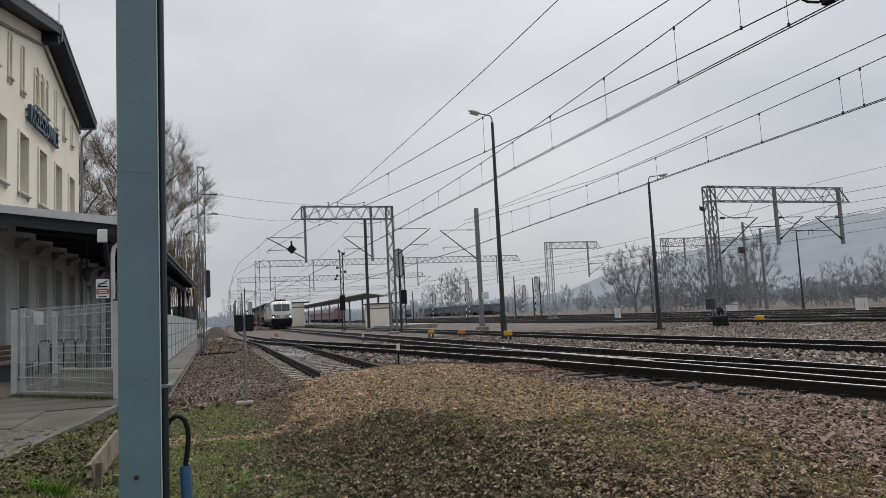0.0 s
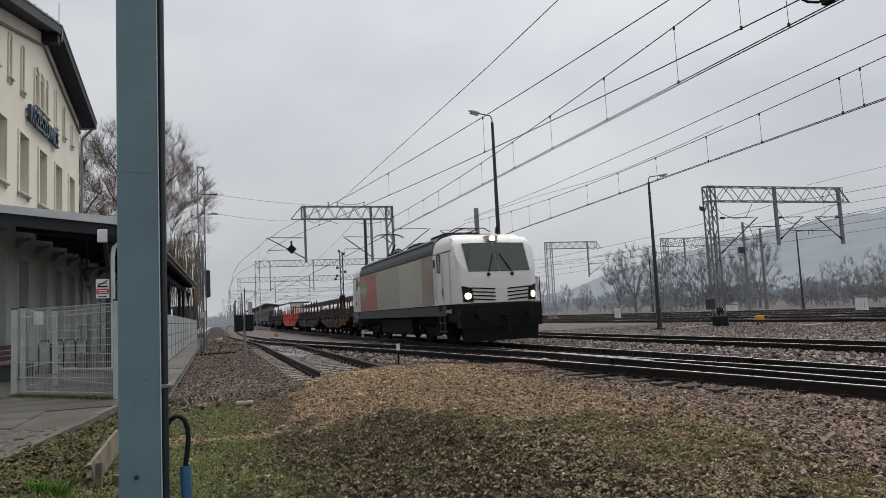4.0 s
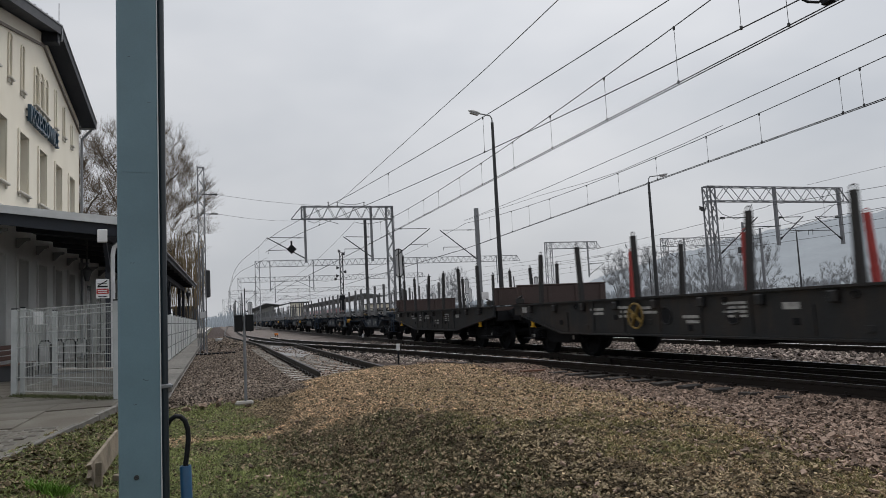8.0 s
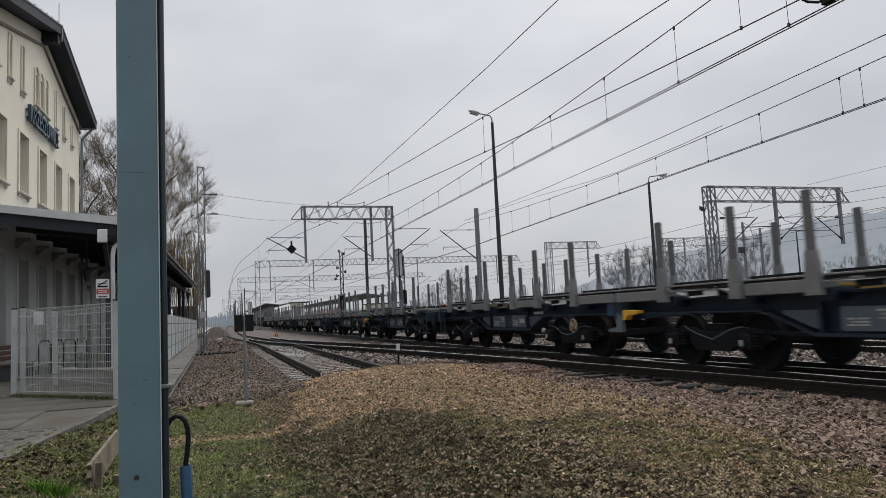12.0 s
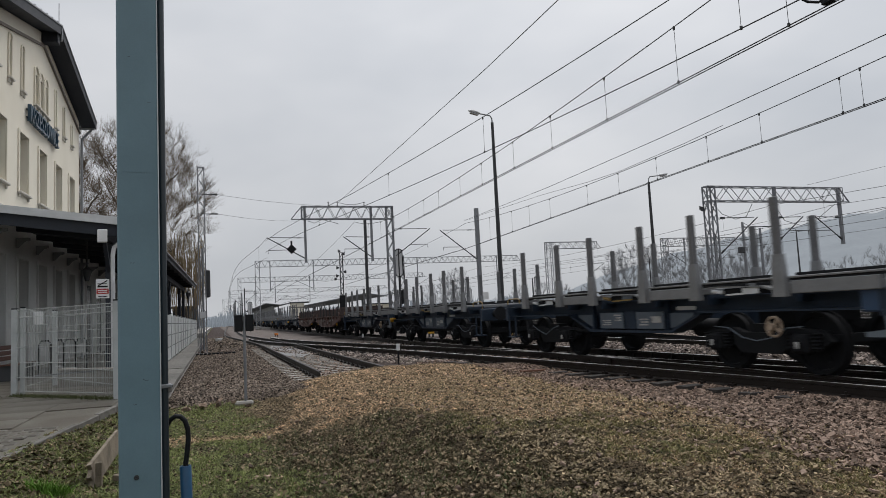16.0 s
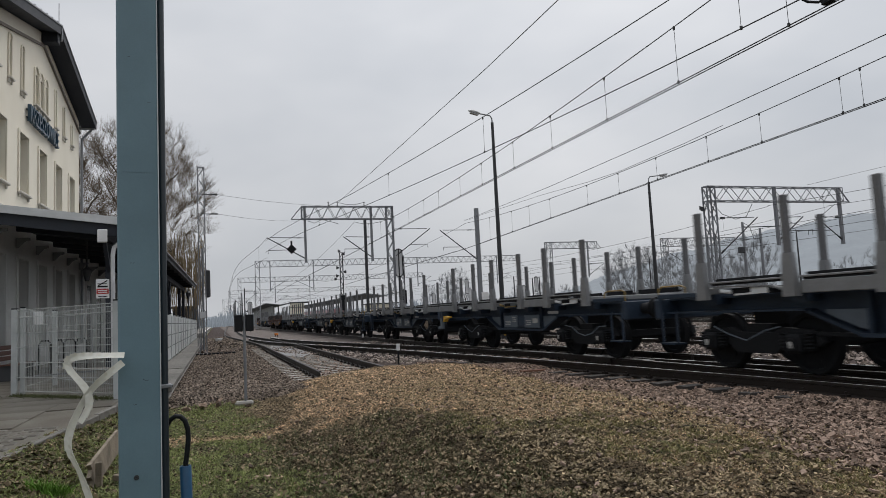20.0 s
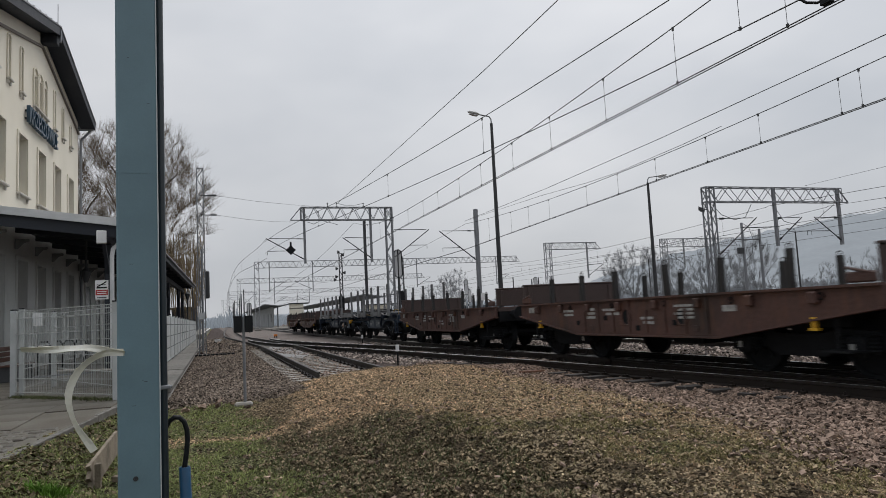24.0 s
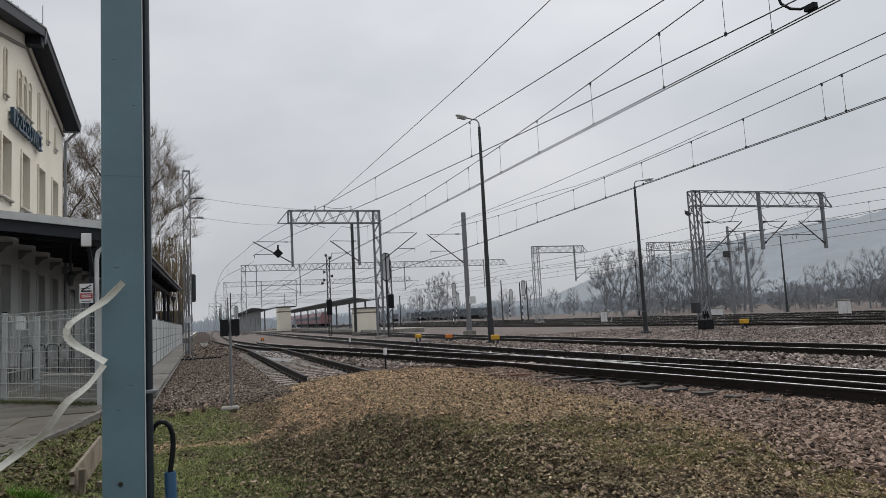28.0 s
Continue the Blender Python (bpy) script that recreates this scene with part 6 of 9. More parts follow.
def build_train():
    """The vehicles in order, each with the distance of its middle behind the datum."""
    cars = []
    loco = locomotive()
    cars.append((loco, 108.1))
    w = flat_wagon(11.4, M_BROWN, M_BOARD, M_STAKEBLACK, 0.58, "rusty brown flat wagon with low stakes and end boards", -1.7, stakes=LOW_STAKES)
    w["label"] = "rusty brown flat wagon coupled behind the locomotive"
    brown = w
    cars.append((w, 123.5))
    black = flat_wagon(14.7, M_BLACKW, M_BOARD, M_STAKEBLACK, 1.24, "black flat wagon with tall dark stakes and end boards", 1.2, stakes=LONG_STAKES, stake_far=M_STAKERED, odd=((1, 1), (4, 1)), seed=2)
    cars.append((black, 136.7))
    red = flat_wagon(15.1, M_REDW, M_REDW, M_STAKERED, 1.25, "bright red flat wagon with red stakes and end boards", -0.7, stakes=LONG_STAKES, odd=((1, -1), (3, 1)), seed=3)
    cars.append((red, 151.6))
    cars.append((copy_thing(black, pose(0, 0, 0)), 166.8))
    w = flat_wagon(12.2, M_BLACKW, M_BOARD, M_STAKEBLACK, 1.30, "short black flat wagon with thin dark stakes", None, stakes=(-4.2, -2.5, -0.8, 0.9, 2.6, 4.2), seed=4)
    cars.append((w, 180.45))
    a, b = stake_unit(12.05, 1), stake_unit(12.05, -1)
    first = [a, b]
    def stakes_run(*middles):
        for k, c in enumerate(middles):
            src = first[k % 2]
            use = src if not src.get("used") else copy_thing(src, pose(0, 0, 0))
            if use is src:
                src["used"] = 1
            cars.append((use, c - (0.15, -0.15)[k % 2]))
    stakes_run(192.3, 204.57, 216.91, 228.5, 241.4, 253.03, 265.68, 277.27, 289.92, 301.51, 313.84, 325.43, 338.43, 349.98)
    plain = flat_wagon(11.4, M_BROWN, M_BOARD, M_STAKEBLACK, 0.58, "rusty brown flat wagon with low stakes and end boards", None, stakes=LOW_STAKES, seed=5)
    cars.append((plain, 361.3))
    cars.append((copy_thing(plain, pose(0, 0, 0)), 373.0))
    stakes_run(384.67, 396.97, 409.17, 420.87, 433.5, 445.15, 457.8, 469.4)
    for u in (481.28, 493.15):
        cars.append((copy_thing(plain, pose(0, 0, 0)), u))
    stakes_run(504.75, 516.4)
    cars.append((copy_thing(plain, pose(0, 0, 0)), 528.2))
    last = flat_wagon(11.4, M_BROWN, M_BOARD, M_STAKEBLACK, 0.58, "rusty brown last flat wagon with a yellow handwheel", 1.7, stakes=LOW_STAKES, seed=6)
    cars.append((last, 540.2))
    for c, u in cars:
        if "used" in c:
            del c["used"]
        if c["label"].endswith("behind the locomotive") and u > 200:
            c["label"] = "rusty brown flat wagon with low stakes and end boards"
    return cars


M_STAKEBLACK = mat("black_stake", (0.013, 0.012, 0.012), 0.6, var=0.3, scale=3, fine=30, bump=0.1)
M_STAKERED = mat("red_stake", (0.36, 0.035, 0.030), 0.6, var=0.2, scale=3, fine=30, bump=0.1)
TRAIN = build_train()


def train_pose(u, t):
    y = u - SPEED * t
    return pose(main_x(y), y, 0, 0, 0, -math.degrees(math.atan(main_x(y + 0.5) - main_x(y - 0.5))))


def spin_wheels(car, u):
    """Turns the wheelsets from the time the wagon is near enough to see until it has passed."""
    t0, t1 = max(0.0, (u - 75) / SPEED), min(28.0, (u + 8) / SPEED)
    if t1 < 0.2:
        return
    k0, k1 = int(t0 * FPS), int(t1 * FPS)
    for w in car.children_recursive:
        if w.name.startswith("wheelset"):
            p = w.matrix_basis.translation.copy()
            r = p.z
            rows = [(0, pose(*p))] if k0 > 0 else []
            for k in range(k0, k1 + 1):
                rows.append((k / FPS, pose(*p, math.degrees(SPEED * (k - k0) / FPS / r) % 360.0)))
            if k1 < 28 * FPS:
                rows.append((28.0, rows[-1][1]))
            walk(w, rows)


def motions():
    times = [0, 0.1] + [0.5 * k for k in range(1, 56)] + [27.9, 28.0]
    for car, u in TRAIN:
        walk(car, [(t, train_pose(u, t)) for t in times])
        spin_wheels(car, u)
    tape_flutter()


# ---- the blue post beside the camera ----
M_CONDUIT = mat("dark_conduit", (0.022, 0.032, 0.040), 0.35, var=0.15, bump=0.05)


def blue_post():
    t = thing("steel_post", "blue-grey painted square steel post with a black conduit", "post", pose(-0.365, 3.80, -0.5, 0, 0, 6.5))
    part("shaft", Shape().box(-0.098, 0.094, -0.095, 0.095, 0, 5.5, 0.008), M_BLUEPOST, t, smooth=False)
    # pale strip puts the post's edge highlight into colour
    part("paint_edge", Shape().box(0.0905, 0.0955, -0.0975, -0.0925, 0.02, 5.5, 0.001), M_FASCIA, t, "pale strip painted as the highlight along the edge")
    rr = random.Random(3)
    for k in range(9):
        x, z, w = rr.uniform(-0.08, 0.07), rr.uniform(1.2, 4.6), rr.uniform(0.004, 0.02)
        part("scratch", Shape().box(x, x + w, -0.0962, -0.0948, z, z + rr.uniform(0.001, 0.003)), M_CONDUIT, t)
    part("weld_seam", Shape().box(-0.0985, 0.0945, -0.0962, -0.094, 2.455, 2.461), M_BLUEPOST, t)
    for z in (0.96,):
        part("bolt", Shape().lathe([(0.012, 0), (0.012, 0.006), (0.006, 0.007), (0.005, 0.003)], 10, axis="x"), M_DARKSTEEL, t, m=pose(-0.02, -0.094, z + 0.0, 0, 0, -90))
    part("conduit", Shape().tube((0.113, -0.05, 0.2), (0.113, -0.05, 5.5), 0.018, n=12), M_CONDUIT, t, "dark plastic conduit", smooth=True)
    for z in (1.38, 4.4):
        part("conduit_clamp", Shape().box(0.093, 0.145, -0.078, -0.022, z - 0.01, z + 0.01, 0.004).tube((0.143, -0.05, z), (0.152, -0.05, z), 0.009, n=6), M_GALV, t, "small metal clamp")
    part("cable", Shape().pipe([(0.118, -0.02, 1.175), (0.138, -0.025, 1.207), (0.162, -0.03, 1.224), (0.186, -0.034, 1.220), (0.207, -0.033, 1.197), (0.220, -0.03, 1.155), (0.222, -0.03, 1.105), (0.217, -0.03, 1.05), (0.210, -0.03, 1.0), (0.205, -0.03, 0.95), (0.206, -0.03, 0.84)], 0.0125, 10), M_BLACK, t, "black bent cable", smooth=True)
    part("sleeve", Shape().lathe([(0.028, 0.0), (0.028, 0.97), (0.0255, 0.975), (0.0225, 0.975), (0.0225, 0.90)], 14), M_BLUEPIPE, t, "blue plastic cable sleeve", smooth=True, m=pose(0.232, -0.03, 0, 0, -1.5, 0))
    part("base_plate", Shape().box(-0.2, 0.2, -0.2, 0.2, 0, 0.02), M_GALV, t)


blue_post()


# ---- walkway, fence and platform ----
M_BENCH = mat("brown_bench_wood", (0.10, 0.045, 0.03), 0.6, var=0.2, scale=3, fine=40, bump=0.2)


M_KERB = mat("stained_kerb", (0.115, 0.108, 0.098), 0.8, var=0.4, scale=5, fine=40, bump=0.4, other=(0.075, 0.072, 0.062), amount=0.45, pick=0.2)


def walkway():
    """Wet concrete slabs by the building, and rougher setts towards the camera."""
    p = thing("walkway", "wet grey concrete slab walkway beside the station", "pavement", kind="structure")
    part("bed", Shape().prism([(-14, 4.0), (-2.65, 4.0), (-2.25, 8.5), (-1.50, 13.9), (-1.50, 70), (-14, 70)], -0.5, -0.142, "z"), M_WETPAVE, p)
    slab = Shape().box(-0.498, 0.498, -0.498, 0.498, -0.06, 0, 0.004).mesh("paving_slab", M_WETPAVE)
    rr = random.Random(5)
    for j in range(20):
        for i in range(9):
            x, y = -2.2 - i, 11.6 + j
            if x > -1.55 - 0.13 * max(0, 14.0 - y) - 0.5:
                continue
            part("paving_slab", slab, None, p, m=pose(x, y, -0.12 + rr.uniform(-0.003, 0.003), rr.uniform(-0.15, 0.15), rr.uniform(-0.15, 0.15)))
    sett = Shape().box(-0.095, 0.095, -0.095, 0.095, -0.06, 0, 0.014).mesh("sett", M_WETPAVE)
    for j in range(14):
        for i in range(16):
            x, y = -2.28 - i * 0.205 + (j % 2) * 0.1, 8.2 + j * 0.205
            if x > -1.62 - 0.13 * max(0, 14.0 - y) - 0.12 or x < -4.4:
                continue
            part("sett", sett, None, p, m=pose(x, y, -0.125 + rr.uniform(-0.012, 0.012), rr.uniform(-2, 2), rr.uniform(-2, 2), rr.uniform(-2, 2)))
    kerb = Shape().box(-0.04, 0.04, -0.49, 0.49, -0.25, 0, 0.008).mesh("kerb_stone", M_KERB)
    for k in range(6):
        y = 8.6 + k * 0.985
        x = -1.57 - 0.125 * (13.7 - y)
        part("kerb_stone", kerb, None, p, m=pose(x, y, -0.132 + rr.uniform(-0.012, 0.012), 0, 0, -7.1))


walkway()


M_BARS = mat("dull_grey_bars", (0.39, 0.41, 0.40), 0.5, var=0.1, scale=3, fine=60, bump=0)


def mesh_panel(parent, p, q, z0, z1, step=0.055, rows=(0.06, 0.45, 0.85, 1.25, 1.62)):
    """A welded bar panel: thin uprights and paired cross wires."""
    p, q = Vector((*p, 0)), Vector((*q, 0))
    d = (q - p)
    n = int(d.length / step)
    s = Shape()
    for i in range(1, n):
        o = p + d * (i / n)
        s.bar((o.x, o.y, z0 + 0.04), (o.x, o.y, z1), 0.0058, 0.0058)
    part("bar_mesh", s, M_BARS, parent)["kind"] = "stuff"
    part("top_wire", Shape().bar(p + Vector((0, 0, z1)), q + Vector((0, 0, z1)), 0.016, 0.016), M_BARS, parent)
    nrm = Vector((-d.y, d.x, 0)).normalized() * 0.012
    for r in rows:
        for k in (-1, 1):
            part("cross_wire", Shape().bar((p + nrm * k) + Vector((0, 0, z0 + r)), (q + nrm * k) + Vector((0, 0, z0 + r)), 0.010, 0.012), M_BARS, parent)


def fence_post(parent, x, y, z0, z1, w=0.08):
    o = part("fence_post", Shape().box(x - w / 2, x + w / 2, y - w / 2, y + w / 2, z0, z1, 0.006), M_FENCE, parent)
    part("post_cap", Shape().box(x - w / 2 - 0.004, x + w / 2 + 0.004, y - w / 2 - 0.004, y + w / 2 + 0.004, z1 + 0.001, z1 + 0.025, 0.006), M_BLACK, o)


def gate_fence():
    t = thing("panel_fence", "pale grey welded bar fence between square posts", "fence")
    a, b = (-4.02, 16.7), (-1.76, 14.25)
    fence_post(t, *a, -0.15, 1.68, 0.11)
    fence_post(t, *b, -0.15, 1.70, 0.11)
    mesh_panel(t, a, b, -0.1, 1.66, rows=(0.08, 0.36, 0.66, 0.98, 1.28, 1.60))
    g = thing("fence_gate", "pale grey bar gate standing half open behind the fence", "gate")
    c, e = (-3.73, 19.06), (-2.0, 15.6)
    fence_post(g, -3.85, 16.62, -0.12, 1.70, 0.09)
    fence_post(g, *c, -0.12, 1.68, 0.10)
    mesh_panel(g, (-3.85, 16.68), c, -0.05, 1.64, step=0.22, rows=(0.1, 0.5, 0.95, 1.4, 1.58))
    mesh_panel(g, c, e, -0.05, 1.64, step=0.20, rows=(0.1, 0.38, 0.72, 1.05, 1.35, 1.58))
    part("sign_plate", Shape().box(-3.72, -3.55, 16.98, 16.995, 1.34, 1.62, 0.002), M_WHITE, g, "blank white notice plate")
    part("drop_bar", Shape().bar((-3.7, 16.9, 0.25), (-2.6, 17.3, 0.25), 0.03, 0.03), M_GALV, g)


gate_fence()


M_PALEWALL = mat("pale_weathered_concrete", (0.36, 0.35, 0.33), 0.85, var=0.25, scale=1.5, fine=30, bump=0.3, other=(0.24, 0.235, 0.21), amount=0.4)


def platform():
    p = thing("platform_edge", "low concrete platform with a worn pale edge slab", "platform", kind="structure")
    part("retaining_wall", Shape().box(-1.62, -0.90, 14.75, 62, -0.6, -0.12, 0.02), M_PALEWALL, p)
    slab = Shape().box(-0.42, 0.42, -0.98, 0.98, -0.11, 0, 0.012).mesh("edge_slab", M_KERB)
    rr = random.Random(8)
    for k in range(24):
        part("edge_slab", slab, None, p, m=pose(-1.26, 15.7 + k * 1.98, -0.01 + rr.uniform(-0.008, 0.008), 0, 0, rr.uniform(-0.2, 0.2)))
    f = thing("platform_fence", "pale panel fence along the platform with rows of small slots", "fence")
    rr = random.Random(2)
    for k in range(20):
        y0 = 14.3 + k * 2.45
        fence_post(f, -1.52, y0, -0.1, 1.62 - 0.004 * k, 0.07)
        pn = part("fence_panel", Shape().box(-1.53, -1.505, y0 + 0.045, y0 + 2.405, 0.03, 1.56 - 0.004 * k, 0.004), M_FENCE, f)
        for z in (0.45, 0.85, 1.25):
            s = Shape()
            for i in range(9):
                s.box(-1.504, -1.500, y0 + 0.15 + i * 0.25, y0 + 0.29 + i * 0.25, z, z + 0.025)
            part("slot_row", s, M_DARKSTEEL, pn)
    # farther platform with a low wall and lamp posts
    q = thing("far_platform", "distant low platform with a pale edge and misty lamps", "platform", kind="structure")
    part("deck", Shape().box(-5.0, -1.1, 70, 190, -0.5, 0.32, 0.03), M_CONCRETE, q)
    part("edge_band", Shape().box(-1.2, -1.04, 70, 190, 0.325, 0.36), M_WHITE, q)
    part("shelter", Shape().box(-4.6, -3.0, 84, 110, 0.33, 3.1, 0.05).box(-4.9, -2.4, 83, 111, 3.105, 3.3, 0.03), M_DARKSTEEL, q)
    for k in range(7):
        street_lamp("misty platform lamp post far along the line", -2.0 - 0.2 * k, 72 + k * 12, 0.3, 4.6, 0, arm=0.6)


platform()


def left_clutter():
    # mast between platform and gravel, with a signal behind it
    m = lattice_mast("slender galvanised lattice mast beside the platform", -0.55, 34.6, -0.3, 9.0, 0.30, 0.026)
    for z in (7.69, 6.74):
        s = Shape().bar((0, 0, z), (0.75, 0.1, z), 0.04, 0.04)
        insulator(s, (0.45, 0.06, z + 0.02), (0.75, 0.1, z + 0.02))
        part("insulator_arm", s, M_DARKSTEEL, m)
    part("number_plate", Shape().box(-0.13, 0.13, -0.26, -0.245, 1.75, 2.05, 0.004), M_FASCIA, m, "blank white plate")
    sg = thing("signal", "tall thin railway signal with a long dark backed head", "signal", pose(-0.60, 39.5, -0.3), group="signals")
    part("post", Shape().tube((0, 0, 0), (0, 0, 5.6), 0.06, n=10), M_GALV, sg, smooth=True)
    part("signal_head", Shape().box(0.12, 0.38, -0.12, 0.12, 2.9, 4.4, 0.06), M_DARKSTEEL, sg)
    part("ladder", Shape().bar((-0.12, 0.1, 0), (-0.12, 0.1, 5), 0.03, 0.03).bar((-0.3, 0.1, 0), (-0.3, 0.1, 5), 0.03, 0.03), M_GALV, sg)
    # back-turned black board on a thin post at the end of the stub track
    b = thing("stop_board", "black track board seen from behind on a thin grey post", "sign board", pose(0.53, 13.95, -0.42, 0, 0, -3), group="")
    part("post", Shape().tube((0, 0, 0), (0, 0, 1.72), 0.028, n=10), M_GALV, b, smooth=True)
    part("board", Shape().box(-0.185, -0.028, -0.05, -0.01, 1.42, 1.74, 0.008), M_BLACK, b)
    part("board", Shape().box(0.025, 0.175, -0.05, -0.01, 1.42, 1.74, 0.008), M_BLACK, b)
    part("back_strap", Shape().box(-0.05, 0.05, -0.012, 0.012, 1.5, 1.62), M_BLACK, b)
    part("foot_slab", Shape().box(-0.2, 0.14, -0.16, 0.14, 0.0, 0.09, 0.03), M_CONCRETE, b)
    # warning sign and lamp box on the canopy's first column
    w = thing("warning_sign", "white and red warning sign with a black barrier symbol", "sign", pose(-3.0, 21.42, 0.06, 0, 0, 8))
    part("plate", Shape().box(-0.17, 0.17, -0.02, 0.0, 1.98, 2.52, 0.004), M_WHITE, w)
    part("red_field", Shape().box(-0.155, 0.155, -0.026, -0.0215, 2.10, 2.25), M_RED, w)
    part("symbol", Shape().bar((-0.12, -0.025, 2.33), (0.12, -0.025, 2.48), 0.008, 0.03).bar((-0.13, -0.025, 2.31), (0.13, -0.025, 2.31), 0.008, 0.04).bar((-0.13, -0.025, 2.39), (0.10, -0.025, 2.39), 0.008, 0.02), M_BLACK, w)
    for k, z in enumerate((2.20, 2.15)):
        part("writing_bar", Shape().box(-0.12, 0.12, -0.030, -0.0265, z - 0.012, z + 0.012), M_WHITE, w)
    part("writing_bar", Shape().box(-0.12, 0.12, -0.026, -0.0215, 2.02, 2.04), M_BLACK, w)
    x = thing("lamp_box", "square pale lamp box on the canopy column", "lamp", pose(-3.0, 21.4, -0.1, 0, 0, 8))
    part("housing", Shape().box(-0.13, 0.13, -0.12, 0.06, 3.72, 4.08, 0.015), M_WHITE, x)
    # lanterns hanging under the canopy
    for xx, yy in ((-4.2, 26.5), (-1.62, 47.0)):
        l = thing("lantern", "old dark platform lantern", "lantern", pose(xx, yy, -0.1), group="lanterns")
        part("cage", Shape().lathe([(0.06, 2.95), (0.16, 3.3), (0.18, 3.32), (0.05, 3.45), (0.02, 3.55)], 8), M_DARKSTEEL, l)
        part("post", Shape().tube((0, 0, 0 if yy > 40 else 3.5), (0, 0, 2.98 if yy > 40 else 4.4), 0.04, n=8), M_DARKSTEEL, l)
    # bench by the wall
    n = thing("bench", "brown wooden bench against the station wall", "bench", pose(-5.35, 22.6, -0.12, 0, 0, -1.2))
    for k in range(3):
        part("seat_slat", Shape().box(-0.2 + k * 0.15, -0.07 + k * 0.15, -0.9, 0.9, 0.42, 0.46, 0.008), M_BENCH, n)
        part("back_slat", Shape().box(-0.27, -0.23, -0.9, 0.9, 0.55 + k * 0.15, 0.67 + k * 0.15, 0.008), M_BENCH, n)
    for y in (-0.7, 0.7):
        part("leg", Shape().box(-0.26, 0.22, y - 0.04, y + 0.04, 0.0, 0.415, 0.008).box(-0.31, -0.275, y - 0.04, y + 0.04, 0.42, 1.0), M_DARKSTEEL, n)
    for k in range(4):
        st = thing("bicycle_stand", "black bicycle stand with a small white label by the station wall", "bicycle stand", pose(-5.05 + 0.25 * k, 24.4 + 0.55 * k, -0.12), group="bicycle stands")
        part("hoop", Shape().pipe([(-0.16, 0, 0), (-0.16, 0, 0.9), (-0.10, 0, 1.02), (0.10, 0, 1.02), (0.16, 0, 0.9), (0.16, 0, 0)], 0.03, 6), M_BLACK, st)
        part("label_plate", Shape().box(-0.10, 0.10, -0.045, -0.031, 0.55, 0.85, 0.003), M_WHITE, st, "white label plate")
    # weathered boards stuck in the grass by the walkway
    d = thing("wooden_board", "weathered pale board standing on edge in the grass", "board", pose(-1.21, 8.7, -0.42, 0, 0, -1.0), group="boards")
    part("plank", Shape().prism([(-0.80, 0.0), (-0.74, 0.10), (-0.83, 0.15), (-0.70, 0.20), (-0.76, 0.26), (1.15, 0.27), (1.15, 0.02)], -0.02, 0.02, "x"), M_WOOD, d, m=pose(0, 0, 0, 2, -6, 0))
    part("stake", Shape().box(0.03, 0.09, -0.72, -0.66, -0.1, 0.24, 0.006), M_WOOD, d)
    d = thing("wooden_board", "broken pale board lying in the grass", "board", pose(-0.85, 8.0, -0.42, 0, 0, 40), group="boards")
    part("plank", Shape().box(-0.03, 0.03, -0.3, 0.3, 0.0, 0.06, 0.006), M_WOOD, d)


left_clutter()


# ---- posts, boxes and signals beside the tracks ----
def box_on_legs(x, y, z, s=1.0, m=None):
    t = thing("point_machine_box", "small orange equipment box on two dark legs", "equipment box", pose(x, y, z), group="orange boxes")
    part("lid", Shape().box(-0.26 * s, 0.26 * s, -0.2 * s, 0.2 * s, 0.24 * s + 0.06, 0.50 * s + 0.1, 0.02), m or M_YELLOW, t)
    for q in (-1, 1):
        part("leg", Shape().box(q * 0.17 * s - 0.04, q * 0.17 * s + 0.04, -0.04, 0.04, -0.1, 0.24 * s + 0.06), M_DARKSTEEL, t)


def tall_signal(x, y, z, h, head, label, ladder=True, striped=True, yaw=0):
    t = thing("signal", label, "signal", pose(x, y, z, 0, 0, yaw), group="signals")
    if striped:
        n = 8
        for k in range(n):
            part("mast_band", Shape().tube((0, 0, h * 0.62 * k / n), (0, 0, h * 0.62 * (k + 1) / n), 0.07, n=8), M_WHITE if k % 2 else M_BLACK, t)
        s = Shape().pipe([(0, 0, h * 0.62), (0.25, 0, h * 0.66), (0.32, 0, h * 0.70), (0.3, 0, h)], 0.05, 6)
        part("bracket", s, M_GALV, t)
        ox = 0.3
    else:
        part("post", Shape().tube((0, 0, 0), (0, 0, h), 0.07, n=8), M_DARKSTEEL, t)
        ox = 0.0
    w = 0.27
    pts = [(ox + w * math.cos(a), -0.06, h - w + (w * math.sin(a) if math.sin(a) > 0 else -(head - 2 * w) + w * math.sin(a))) for a in [2 * math.pi * i / 20 for i in range(21)]]
    part("head_rim", Shape().pipe(pts, 0.032, 5), M_BLACK, t)
    part("signal_head", Shape().prism([(p[0], p[2]) for p in pts[:-1]], -0.05, 0.08, "y"), M_FASCIA, t, "pale oval signal back")
    return t


